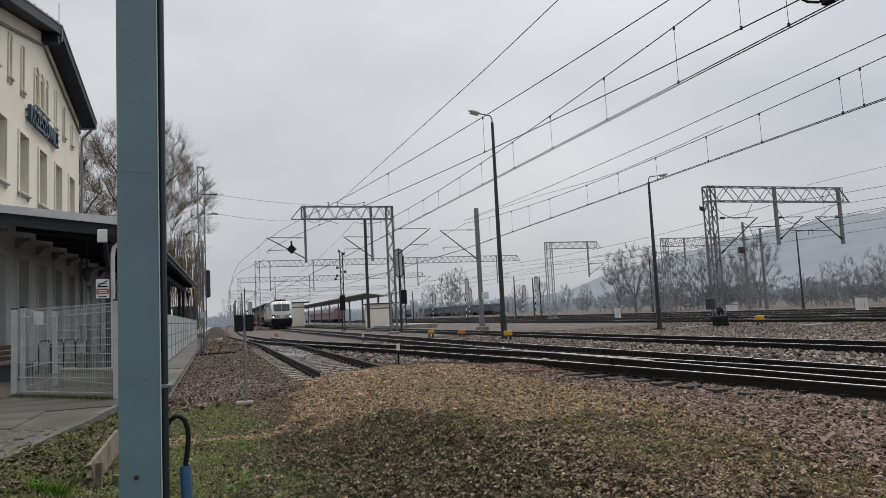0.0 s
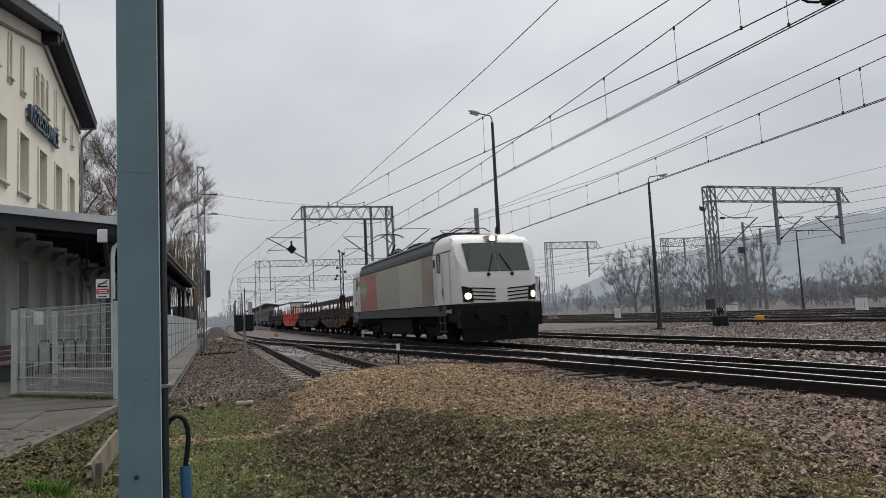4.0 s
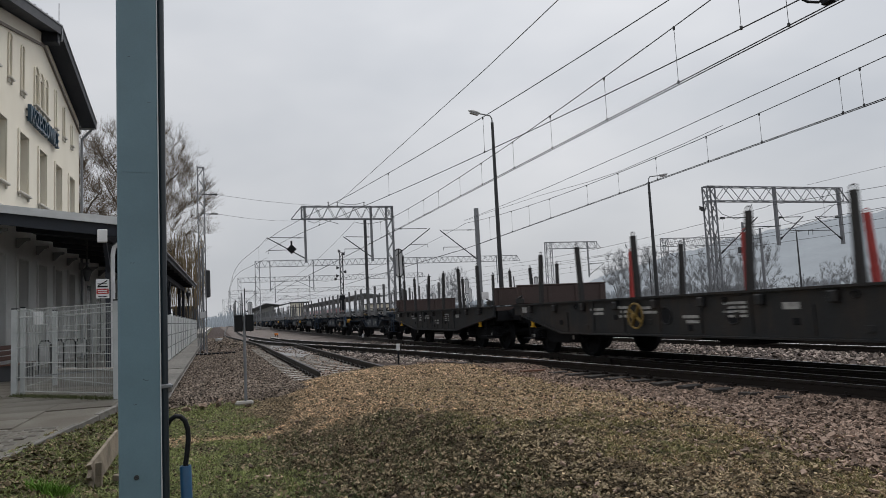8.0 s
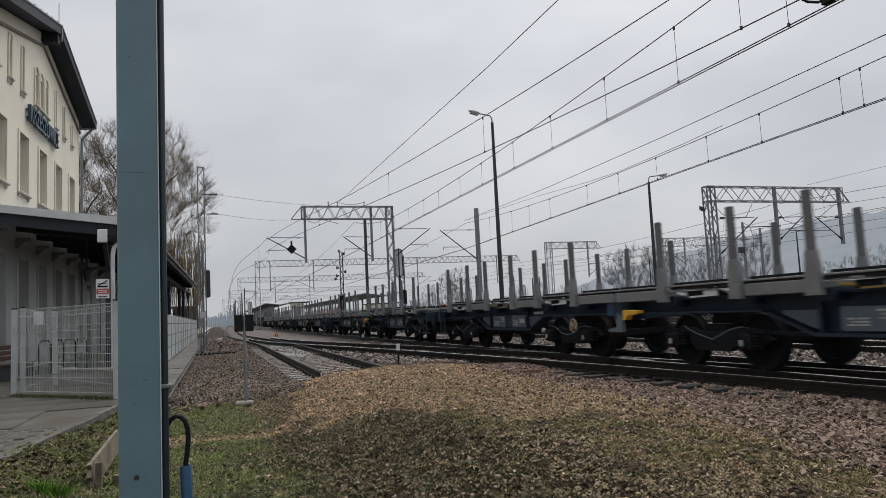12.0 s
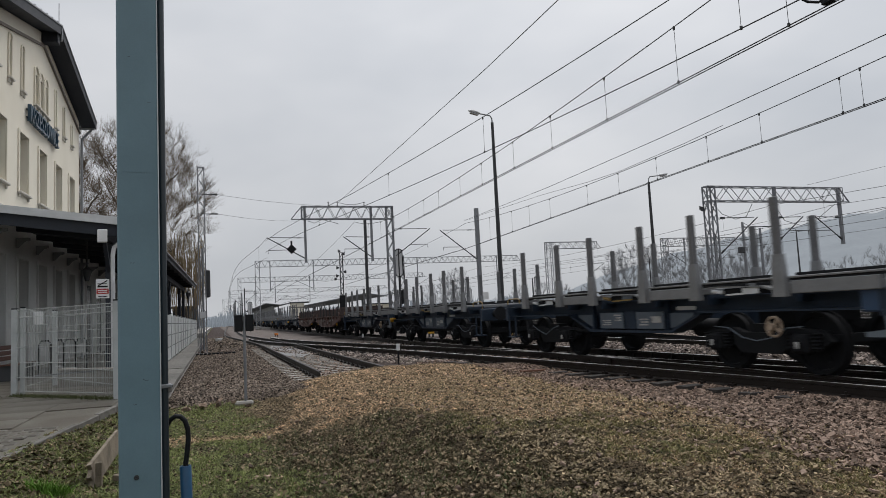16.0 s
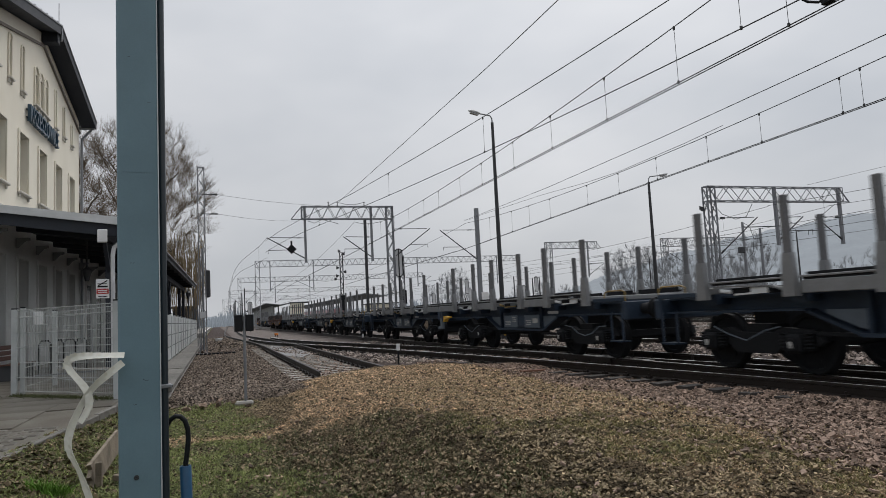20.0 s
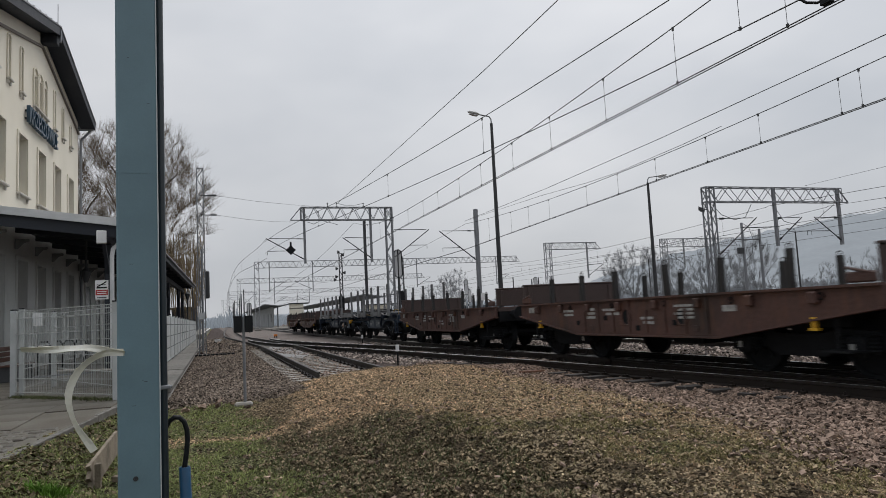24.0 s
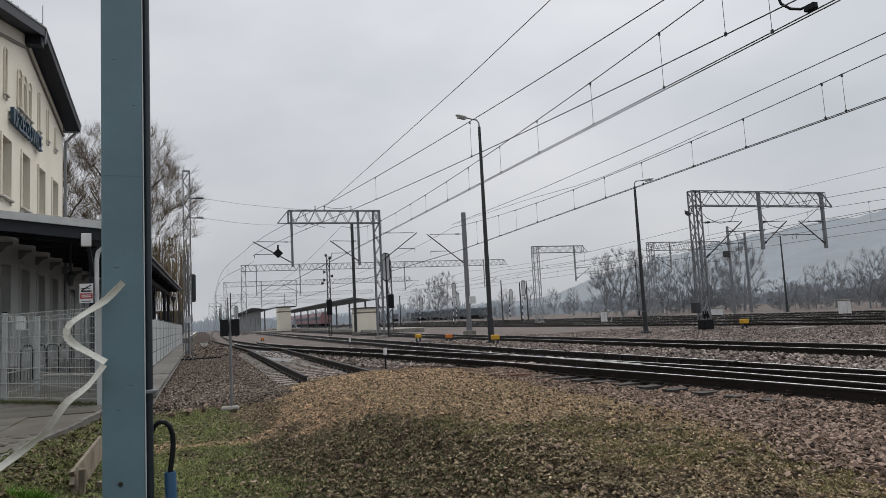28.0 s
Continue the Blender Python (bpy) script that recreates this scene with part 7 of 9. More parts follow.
def yard_items():
    box_on_legs(11.0, 35.6, -0.14, 0.6)
    box_on_legs(11.6, 32.4, -0.14, 0.6, m=M_ORANGE)
    box_on_legs(11.75, 27.0, -0.14, 0.6)
    box_on_legs(27.6, 29.8, -0.30, 0.75)
    box_on_legs(4.93, 60.9, -0.28, 0.55, m=M_ORANGE)
    # concrete catenary post beside the third track, with its arms
    p = thing("catenary_post", "grey steel catenary post beside the third track", "catenary post", pose(17.2, 43.8, -0.2), group="catenary posts")
    part("post", Shape().prism([(-0.16, -0.16), (0.16, -0.16), (0.16, 0.16), (-0.16, 0.16)], 0, 1.0, "z").box(-0.13, 0.13, -0.13, 0.13, 1.0, 8.4, 0.02), M_GALV, p)
    part("foundation", Shape().box(-0.35, 0.35, -0.35, 0.35, -0.3, 0.3, 0.04), M_CONCRETE, p)
    part("plate", Shape().box(0.0, 0.5, -0.2, -0.18, 2.1, 2.6, 0.01), M_WHITE, p, "blank white plate")
    cantilever(p, (-0.15, 0, 4.9), (-0.15, 0, 6.9), (-2.7, 0, 6.9), 0.5)
    # posts and signals before and behind the first gantry
    q = thing("catenary_post", "slim dark post near the gantry", "catenary post", pose(12.2, 57.0, -0.1), group="catenary posts")
    part("post", Shape().box(-0.11, 0.11, -0.11, 0.11, 0, 9.5, 0.02), M_DARKSTEEL, q)
    part("foundation", Shape().box(-0.3, 0.3, -0.3, 0.3, -0.3, 0.25, 0.03), M_CONCRETE, q)
    t = thing("horn_mast", "dark lattice mast with loudspeakers near its top", "mast", pose(11.3, 64.0, -0.1), group="lattice masts")
    part("column", lattice(Shape(), (0, 0, 0), (0, 0, 7.3), 0.26, 0.22, 14, 0.03, side=(1, 0, 0)), M_DARKSTEEL, t)
    for zz, q in ((7.45, -0.1), (7.2, 0.2), (5.9, -0.5), (5.5, 0.4), (5.15, -0.6), (4.85, -0.9)):
        part("loudspeaker", Shape().lathe([(0.06, 0), (0.1, 0.06), (0.17, 0.22), (0.15, 0.22)], 10, axis="x"), M_DARKSTEEL, t, m=pose(0.0 + q * 0.5, 0, zz, 0, 0, 180 if q < 0 else 0))
    part("box", Shape().box(-0.3, 0.2, -0.3, -0.1, 1.9, 3.3, 0.02), M_BLACK, t)
    s = tall_signal(12.27, 46.6, -0.1, 5.85, 1.95, "tall railway signal with a long pale back beside the gantry", striped=False)
    k = thing("catenary_post", "dark post with a black box near the gantry", "catenary post", pose(17.0, 63.5, -0.15), group="catenary posts")
    part("post", lattice(Shape(), (0, 0, 0), (0, 0, 6.8), 0.4, 0.3, 12, 0.03, side=(1, 0, 0)), M_DARKSTEEL, k)
    part("box", Shape().box(-0.28, 0.28, -0.4, -0.2, 2.3, 3.6, 0.02), M_BLACK, k)
    part("foundation", Shape().box(-0.5, 0.5, -0.4, 0.4, -0.2, 0.3, 0.04), M_CONCRETE, k)
    for x, y, h in ((36.0, 98.0, 6.3), (44.0, 95.0, 4.9), (44.2, 91.0, 6.0), (41.0, 110.0, 5.2), (37.0, 118.0, 5.0)):
        tall_signal(x, y, -0.3, h, 2.2, "misty railway signal on a striped mast", yaw=-15)
    for x, y, h in ((45.5, 101.0, 6.6), (48.5, 98.0, 6.3), (42.5, 88.0, 5.6), (34.5, 122.0, 5.5), (30.0, 120.0, 5.0)):
        z = thing("catenary_post", "thin misty post in the yard", "catenary post", pose(x, y, -0.3), group="catenary posts")
        part("post", Shape().tube((0, 0, 0), (0, 0, h), 0.12, 0.09, n=8), M_DARKSTEEL, z)
    # two taller poles with looped cables to the right of the tall gantry
    for x, y, h in ((58.5, 64.5, 10.2), (60.5, 64.0, 9.4), (55.0, 66.5, 8.6)):
        z = thing("catenary_post", "tall grey post with drooping cables behind the gantry", "catenary post", pose(x, y, -0.3), group="catenary posts")
        part("post", Shape().tube((0, 0, 0), (0, 0, h), 0.2, 0.14, n=8), M_GALV, z)
        if x > 58 and x < 60:
            part("cable_loop", Shape().pipe([(0, 0, h), (1.0, 0, h - 0.5), (1.5, 0, h - 2.0), (1.2, 0, h - 3.6), (0.2, 0, h - 4.4)], 0.03, 5), M_WIRE, z)
            part("switch_gear", Shape().box(-0.8, -0.1, -0.2, 0.2, h - 3.6, h - 2.9, 0.04), M_DARKSTEEL, z)
            part("cross_arm", Shape().bar((0, 0, h - 0.6), (5.5, 0, h - 0.5), 0.1, 0.1), M_DARKSTEEL, z)
    # cabinets
    for x, y, w, h, lab in ((46.6, 39.8, 0.62, 1.25, "white relay cabinet with a pale lid in the yard"), (52.0, 60.0, 1.1, 0.95, "small white cabinet in the yard"), (40.0, 63.0, 0.5, 1.2, "small white post cabinet")):
        c = thing("relay_cabinet", lab, "cabinet", pose(x, y, -0.4, 0, 0, -20), group="cabinets")
        part("body", Shape().box(-w / 2, w / 2, -0.35, 0.35, 0, h - 0.1, 0.03), M_WHITE, c)
        part("lid", Shape().box(-w / 2 - 0.06, w / 2 + 0.06, -0.42, 0.42, h - 0.095, h, 0.03), M_CONCRETE, c)
        part("door_seam", Shape().box(-0.01, 0.01, -0.356, -0.351, 0.1, h - 0.2), M_GALV, c)
    c = thing("battery_trunk", "black trunk box at the foot of the gantry tower", "trunk box", pose(26.15, 31.1, -0.32))
    part("body", Shape().box(-0.32, 0.32, -0.3, 0.3, 0, 0.56, 0.04), M_BLACK, c)
    part("coil", Shape().pipe([(0.07 * k, 0.05 * (k % 2), 0.64 + 0.35 * (k % 2)) for k in range(-2, 5)], 0.05, 6), M_BLACK, c)
    # small white track markers
    for x, y, h in ((4.72, 18.4, 0.42), (6.95, 34.0, 0.34)):
        c = thing("track_marker", "short white-topped track marker post", "track marker", pose(x, y, -0.22), group="track markers")
        part("post", Shape().box(-0.02, 0.02, -0.02, 0.02, 0, h, 0.004), M_BLACK, c)
        part("head", Shape().box(-0.045, 0.045, -0.03, 0.03, h, h + 0.18, 0.008), M_WHITE, c)
    c = thing("cover_slab", "rusty brown cover plate lying in the gravel", "cover plate", pose(5.35, 14.6, -0.17, 0, 0, -52))
    part("plate", Shape().box(-0.55, 0.55, -0.13, 0.13, 0, 0.06, 0.01), M_BOARD, c)
    for x, y in ((24.6, 31.5), (27.5, 26.0)):
        c = thing("cable_cover", "pale concrete cable cover in the yard gravel", "cable cover", pose(x, y, -0.36, 0, 0, 4), group="cable covers")
        part("lid", Shape().box(-1.1, 1.1, -0.2, 0.2, 0, 0.1, 0.02), M_CONCRETE, c)
    c = thing("track_tray", "small white tray box beside the far gravel", "box", pose(0.22, 58.2, -0.28))
    part("tray", Shape().prism([(-0.2, 0.0), (0.2, 0.0), (0.27, 0.22), (-0.27, 0.22)], -0.25, 0.25, "y"), M_WHITE, c)
    part("rim", Shape().box(-0.3, 0.3, -0.28, 0.28, 0.221, 0.25), M_FASCIA, c)
    tall_signal(4.4, 95.0, -0.2, 4.0, 1.75, "small pale signal back before the misty platforms", striped=False)
    # low concrete wall behind the fence
    c = thing("low_wall", "low stained concrete wall behind the bar fence", "wall", pose(-2.85, 18.2, -0.14, 0, 0, -43))
    part("wall", Shape().box(-0.95, 0.95, -0.08, 0.08, 0, 0.36, 0.02), M_CONCRETE, c)
    part("coping", Shape().box(-0.98, 0.98, -0.11, 0.11, 0.362, 0.42, 0.015), M_CONCRETE, c)
    # diamond board hung from the gantry arm
    c = thing("diamond_board", "black diamond board hung on the gantry arm", "sign board", pose(4.85, 45.9, 5.8))
    part("plate", Shape().prism([(-0.33, 0), (0, -0.33), (0.33, 0), (0, 0.33)], -0.02, 0.02, "y"), M_BLACK, c)
    part("hanger", Shape().box(-0.06, 0.06, -0.015, 0.015, 0.3, 0.55), M_BLACK, c)


yard_items()


def drain_row():
    """A row of dark rubber blocks lying across the gravel by the lattice mast."""
    t = thing("rubber_block_row", "row of dark rubber blocks across the gravel", "rubber blocks", pose(-1.0, 34.2, -0.28))
    blk = Shape().box(-0.07, 0.07, -0.12, 0.12, 0, 0.10, 0.02).mesh("block", M_BLACK)
    for k in range(11):
        part("block", blk, None, t, m=pose(0.18 * k, 0.1 * (k % 2), 0.0, 0, 0, 4 * (k % 3)))


drain_row()


# ---- trees, hill and distance ----
def crown_tree(label, seed, h, m, twig_mat, wide=0.36, low=0.22, n=420, fine=7, strands=0, stems=0, group="bare trees", bush=False, name="tree"):
    """A bare tree: limbs reach in turn for points spread through an uneven crown, and end in fine twigs."""
    rng = random.Random(seed)
    t = thing(name, label, "bush" if bush else "tree", m, group)
    wood, twigs, shoots = Shape(), Shape(), Shape()
    top, base = h, h * low
    nodes, rads, tips = [], [], []

    def limb(p, q, r0, r1, into, sides, sag=0.0):
        k = 4
        side = Vector((rng.uniform(-1, 1), rng.uniform(-1, 1), rng.uniform(-0.3, 0.5))) * (q - p).length * (0.05 if twig_mat is M_FARTWIG else 0.10)
        pts, rr = [], []
        for i in range(k + 1):
            f = i / k
            pts.append(p.lerp(q, f) + side * math.sin(f * math.pi) + Vector((0, 0, 1)) * ((q - p).length * 0.10 * math.sin(f * math.pi) - sag * f * f))
            rr.append(r0 + (r1 - r0) * f)
        into.pipe(pts, rr, sides)
        for i in range(1, k + 1):
            nodes.append(pts[i])
            rads.append(rr[i])
        return pts

    if bush or stems:
        for k in range(stems or 7):
            a = rng.uniform(0, 6.28)
            o = Vector((0.5 * math.cos(a), 0.5 * math.sin(a), -0.2))
            limb(o, o * 1.6 + Vector((0, 0, h * rng.uniform(0.3, 0.6))), 0.009 * h, 0.004 * h, wood, 5)
    else:
        limb(Vector((0, 0, -0.3)), Vector((rng.uniform(-0.3, 0.3), rng.uniform(-0.3, 0.3), base + 0.08 * h)), h * 0.017, h * 0.011, wood, 8)
        for k in range(8):
            a = 2 * math.pi * (k + rng.random() * 0.7) / 8
            rr = wide * h * rng.uniform(0.3, 0.6)
            limb(nodes[-1 - (k % 2)] if k == 0 else nodes[3 - k % 2], Vector((rr * math.cos(a), rr * math.sin(a), base + (top - base) * rng.uniform(0.35, 0.72))), h * 0.0065, h * 0.0025, wood, 6)
    goals = []
    while len(goals) < n:
        v = Vector((rng.uniform(-1, 1), rng.uniform(-1, 1), rng.uniform(-1, 1)))
        if 0.25 < v.length < 1.0 and noise.noise((v.x * 2.2 + seed, v.y * 2.2, v.z * 2.2)) > -0.28:
            goals.append(Vector((v.x * wide * h, v.y * wide * h, (base + top) / 2 + v.z * (top - base) / 2)))
    hub = Vector((0, 0, base + 0.1 * h))
    goals.sort(key=lambda g: (g - hub).length)
    for g in goals:
        arr = np.array(nodes)
        d = np.linalg.norm(arr - np.array(g), axis=1) + 0.35 * np.linalg.norm(arr - np.array(hub), axis=1)
        i = int(np.argmin(d))
        r = max(TWIG * 1.2, rads[i] * 0.55)
        limb(nodes[i], g, r, max(TWIG, r * 0.45), wood if r > 0.05 else twigs, 5 if r > 0.05 else 3)
        tips.append((g, (g - nodes[i]).normalized() if (g - nodes[i]).length > 0.01 else Vector((0, 0, 1))))
    far = twig_mat is M_FARTWIG
    tw = TWIG * (1.15 if far else 1.0)
    for i in range(len(nodes)):
        if rads[i] > 0.09 or nodes[i].z < base:
            continue
        out = nodes[i] - hub
        out = out.normalized() if out.length > 0.1 else Vector((0, 0, 1))
        for k in range(fine if rads[i] < 0.04 else 2):
            d = (out * 0.9 + Vector((rng.uniform(-0.8, 0.8), rng.uniform(-0.8, 0.8), rng.uniform(-0.4, 0.9) + (0.5 if far else 0)))).normalized()
            ln = h * (rng.uniform(0.04, 0.10) if far else rng.uniform(0.03, 0.075))
            mid = nodes[i] + d * ln * 0.5
            d2 = (d + Vector((rng.uniform(-0.4, 0.4), rng.uniform(-0.4, 0.4), rng.uniform(-0.1, 0.5)))).normalized()
            twigs.pipe([nodes[i], mid, mid + d2 * ln * 0.6], [tw, tw * 0.7, tw * 0.25], 3)
            d3 = (d + Vector((rng.uniform(-0.9, 0.9), rng.uniform(-0.9, 0.9), rng.uniform(-0.2, 0.6)))).normalized()
            twigs.pipe([mid, mid + d3 * ln * 0.45], [tw * 0.6, tw * 0.2], 3)
    for k in range(strands):
        # long hanging shoots below the side of the crown
        a = rng.gauss(-0.2, 0.5)
        rr = wide * h * rng.uniform(0.35, 0.85)
        q = [Vector((rr * math.cos(a), rr * math.sin(a), h * rng.uniform(0.30, 0.50)))]
        ln = h * rng.uniform(0.08, 0.26)
        for s in range(4):
            q.append(q[-1] + Vector((rng.uniform(-0.1, 0.1), rng.uniform(-0.1, 0.1), -ln / 4)))
        shoots.pipe(q, 0.019, 3)
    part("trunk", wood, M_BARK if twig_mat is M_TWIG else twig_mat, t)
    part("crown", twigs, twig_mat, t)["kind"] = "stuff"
    if strands:
        part("shoot_curtain", shoots, M_SHOOT, t, "long tan hanging shoots")["kind"] = "stuff"
    return t


M_SHOOT = mat("tan_shoots", (0.24, 0.185, 0.115), 0.9, var=0.2, scale=2, fine=30, bump=0, spec=0.1)
TWIG = 0.0078


def build_trees():
    crown_tree("large bare tree with hanging shoots behind the station", 11, 18.8, pose(-5.7, 62.0, -0.3), M_TWIG, wide=0.32, low=0.24, n=680, fine=4, strands=330)
    crown_tree("bare tree with dense fine twigs behind the station", 12, 18.5, pose(-11.6, 60.0, -0.3, 0, 0, 40), M_TWIG, wide=0.30, low=0.24, n=420, fine=4)
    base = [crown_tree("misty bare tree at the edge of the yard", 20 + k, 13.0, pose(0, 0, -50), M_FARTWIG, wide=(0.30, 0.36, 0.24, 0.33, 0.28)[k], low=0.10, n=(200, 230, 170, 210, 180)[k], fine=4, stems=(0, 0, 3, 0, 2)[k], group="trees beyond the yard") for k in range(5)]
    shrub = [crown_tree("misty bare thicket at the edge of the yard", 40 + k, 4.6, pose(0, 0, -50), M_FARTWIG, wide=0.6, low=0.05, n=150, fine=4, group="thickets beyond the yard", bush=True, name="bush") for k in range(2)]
    rng = random.Random(4)
    # azimuth from the track direction in degrees, distance, height
    spots = [(32.7, 118, 10.2), (33.9, 122, 11.6), (35.6, 120, 11.2), (37.0, 126, 10.0), (38.1, 116, 8.6), (39.6, 112, 9.2), (40.6, 118, 8.4), (41.9, 104, 9.0), (42.9, 108, 10.6), (47.6, 96, 5.4), (49.0, 94, 5.6), (51.1, 84, 6.2), (52.9, 86, 6.8), (18.8, 210, 13.5), (19.6, 214, 15.0), (17.2, 240, 11.0), (24.6, 190, 8.0), (26.4, 180, 8.5), (28.4, 160, 6.5), (30.0, 150, 6.0)]
    used = set()
    for k, (az, r, h) in enumerate(spots):
        src = base[k % 5]
        m = pose(r * math.sin(radians(az)), r * math.cos(radians(az)), -0.4, 0, 0, rng.uniform(0, 360))
        if k % 5 not in used:
            used.add(k % 5)
            src.matrix_basis, src.scale = m, (h / 13,) * 3
        else:
            c = copy_thing(src, m)
            c.scale = (h / 13,) * 3
    used = set()
    for k in range(66):
        az = 14 + 40 * (k + rng.random()) / 38 if k < 38 else 35 + 20 * (k - 38 + rng.random()) / 28
        r = rng.uniform(100, 135) * (1.5 if az < 30 else (0.85 if az > 45 else 1.0))
        h = rng.uniform(1.8, 4.4)
        src = shrub[k % 2]
        m = pose(r * math.sin(radians(az)), r * math.cos(radians(az)), -0.4, 0, 0, rng.uniform(0, 360))
        if k % 2 not in used:
            used.add(k % 2)
            src.matrix_basis, src.scale = m, (h / 4.6,) * 3
        else:
            c = copy_thing(src, m)
            c.scale = (h / 4.6,) * 3


build_trees()

# hill and far woods carry distance haze as pale colour plus a glow
M_HILL = mat("haze_tinted_hill", (0.14, 0.15, 0.16), 1.0, var=0.16, scale=0.03, fine=0.25, bump=0.0, glow=(0.200, 0.222, 0.246, 0.80), spec=0.0)
M_FAROFF = mat("haze_tinted_tree_line", (0.15, 0.165, 0.18), 1.0, var=0.2, scale=0.05, fine=0.6, bump=0.0, glow=(0.20, 0.225, 0.255, 0.7), spec=0.0)


def hill():
    crest = [(-60, 0.9), (-20, 0.7), (0, 0.6), (10, 0.7), (20, 0.9), (26, 1.0), (29, 1.5), (31.5, 2.5), (34, 3.1), (37, 3.9), (40, 4.5), (43.5, 5.2), (46, 5.35), (49, 5.75), (55, 6.3), (65, 6.0), (80, 4.0), (110, 2.0)]
    s = Shape()
    az = steps(-60, 110, 0.25)
    rad = [(430, -0.05), (520, 0.3), (640, 0.62), (780, 0.9), (880, 1.0), (1000, 0.97)]
    for a in az:
        for r, f in rad:
            e = lerp_table(crest, a) * (0.96 + 0.05 * noise.noise((a * 0.5, 0, 3)))
            rough = 0.10 * noise.noise((a * 2.6, r * 0.02, 1)) + 0.05 * noise.noise((a * 9, r * 0.05, 5))
            z = r * math.tan(radians(max(0.0, e * f + (rough if f > 0 else 0)))) + (-3 if f < 0 else 0)
            s.v.append((r * math.sin(radians(a)), r * math.cos(radians(a)), z))
    k = len(rad)
    for j in range(len(az) - 1):
        for i in range(k - 1):
            s.f.append((j * k + i, (j + 1) * k + i, (j + 1) * k + i + 1, j * k + i + 1))
    s.s = [0] * len(s.f)
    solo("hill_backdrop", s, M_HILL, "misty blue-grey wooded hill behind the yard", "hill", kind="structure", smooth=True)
    # ragged line of far woods before the hill
    rng = random.Random(9)
    w = Shape()
    for n in range(900):
        a = rng.uniform(-12, 60)
        r = rng.uniform(230, 330)
        x, y = r * math.sin(radians(a)), r * math.cos(radians(a))
        h = rng.uniform(1.8, 4.2) * (1.5 if noise.noise((a * 0.35, 0, 0)) > 0.1 else 1.0)
        for q in range(7):
            dx, dy = rng.uniform(-1.6, 1.6), rng.uniform(-1.6, 1.6)
            w.pipe([(x + dx * 0.3, y + dy * 0.3, -0.6), (x + dx, y + dy, h * rng.uniform(0.6, 0.85)), (x + dx * 1.5, y + dy * 1.5, h)], [0.35, 0.22, 0.03], 3)
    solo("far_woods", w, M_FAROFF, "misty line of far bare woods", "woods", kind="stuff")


hill()


# platform roof and wall colours are lightened to stand in for haze
M_MISTROOF = mat("haze_tinted_roof", (0.15, 0.162, 0.175), 0.8, var=0.12, scale=0.4, fine=6, bump=0)
M_MISTWALL = mat("haze_tinted_wall", (0.27, 0.28, 0.285), 0.85, var=0.1, scale=0.4, fine=6, bump=0)


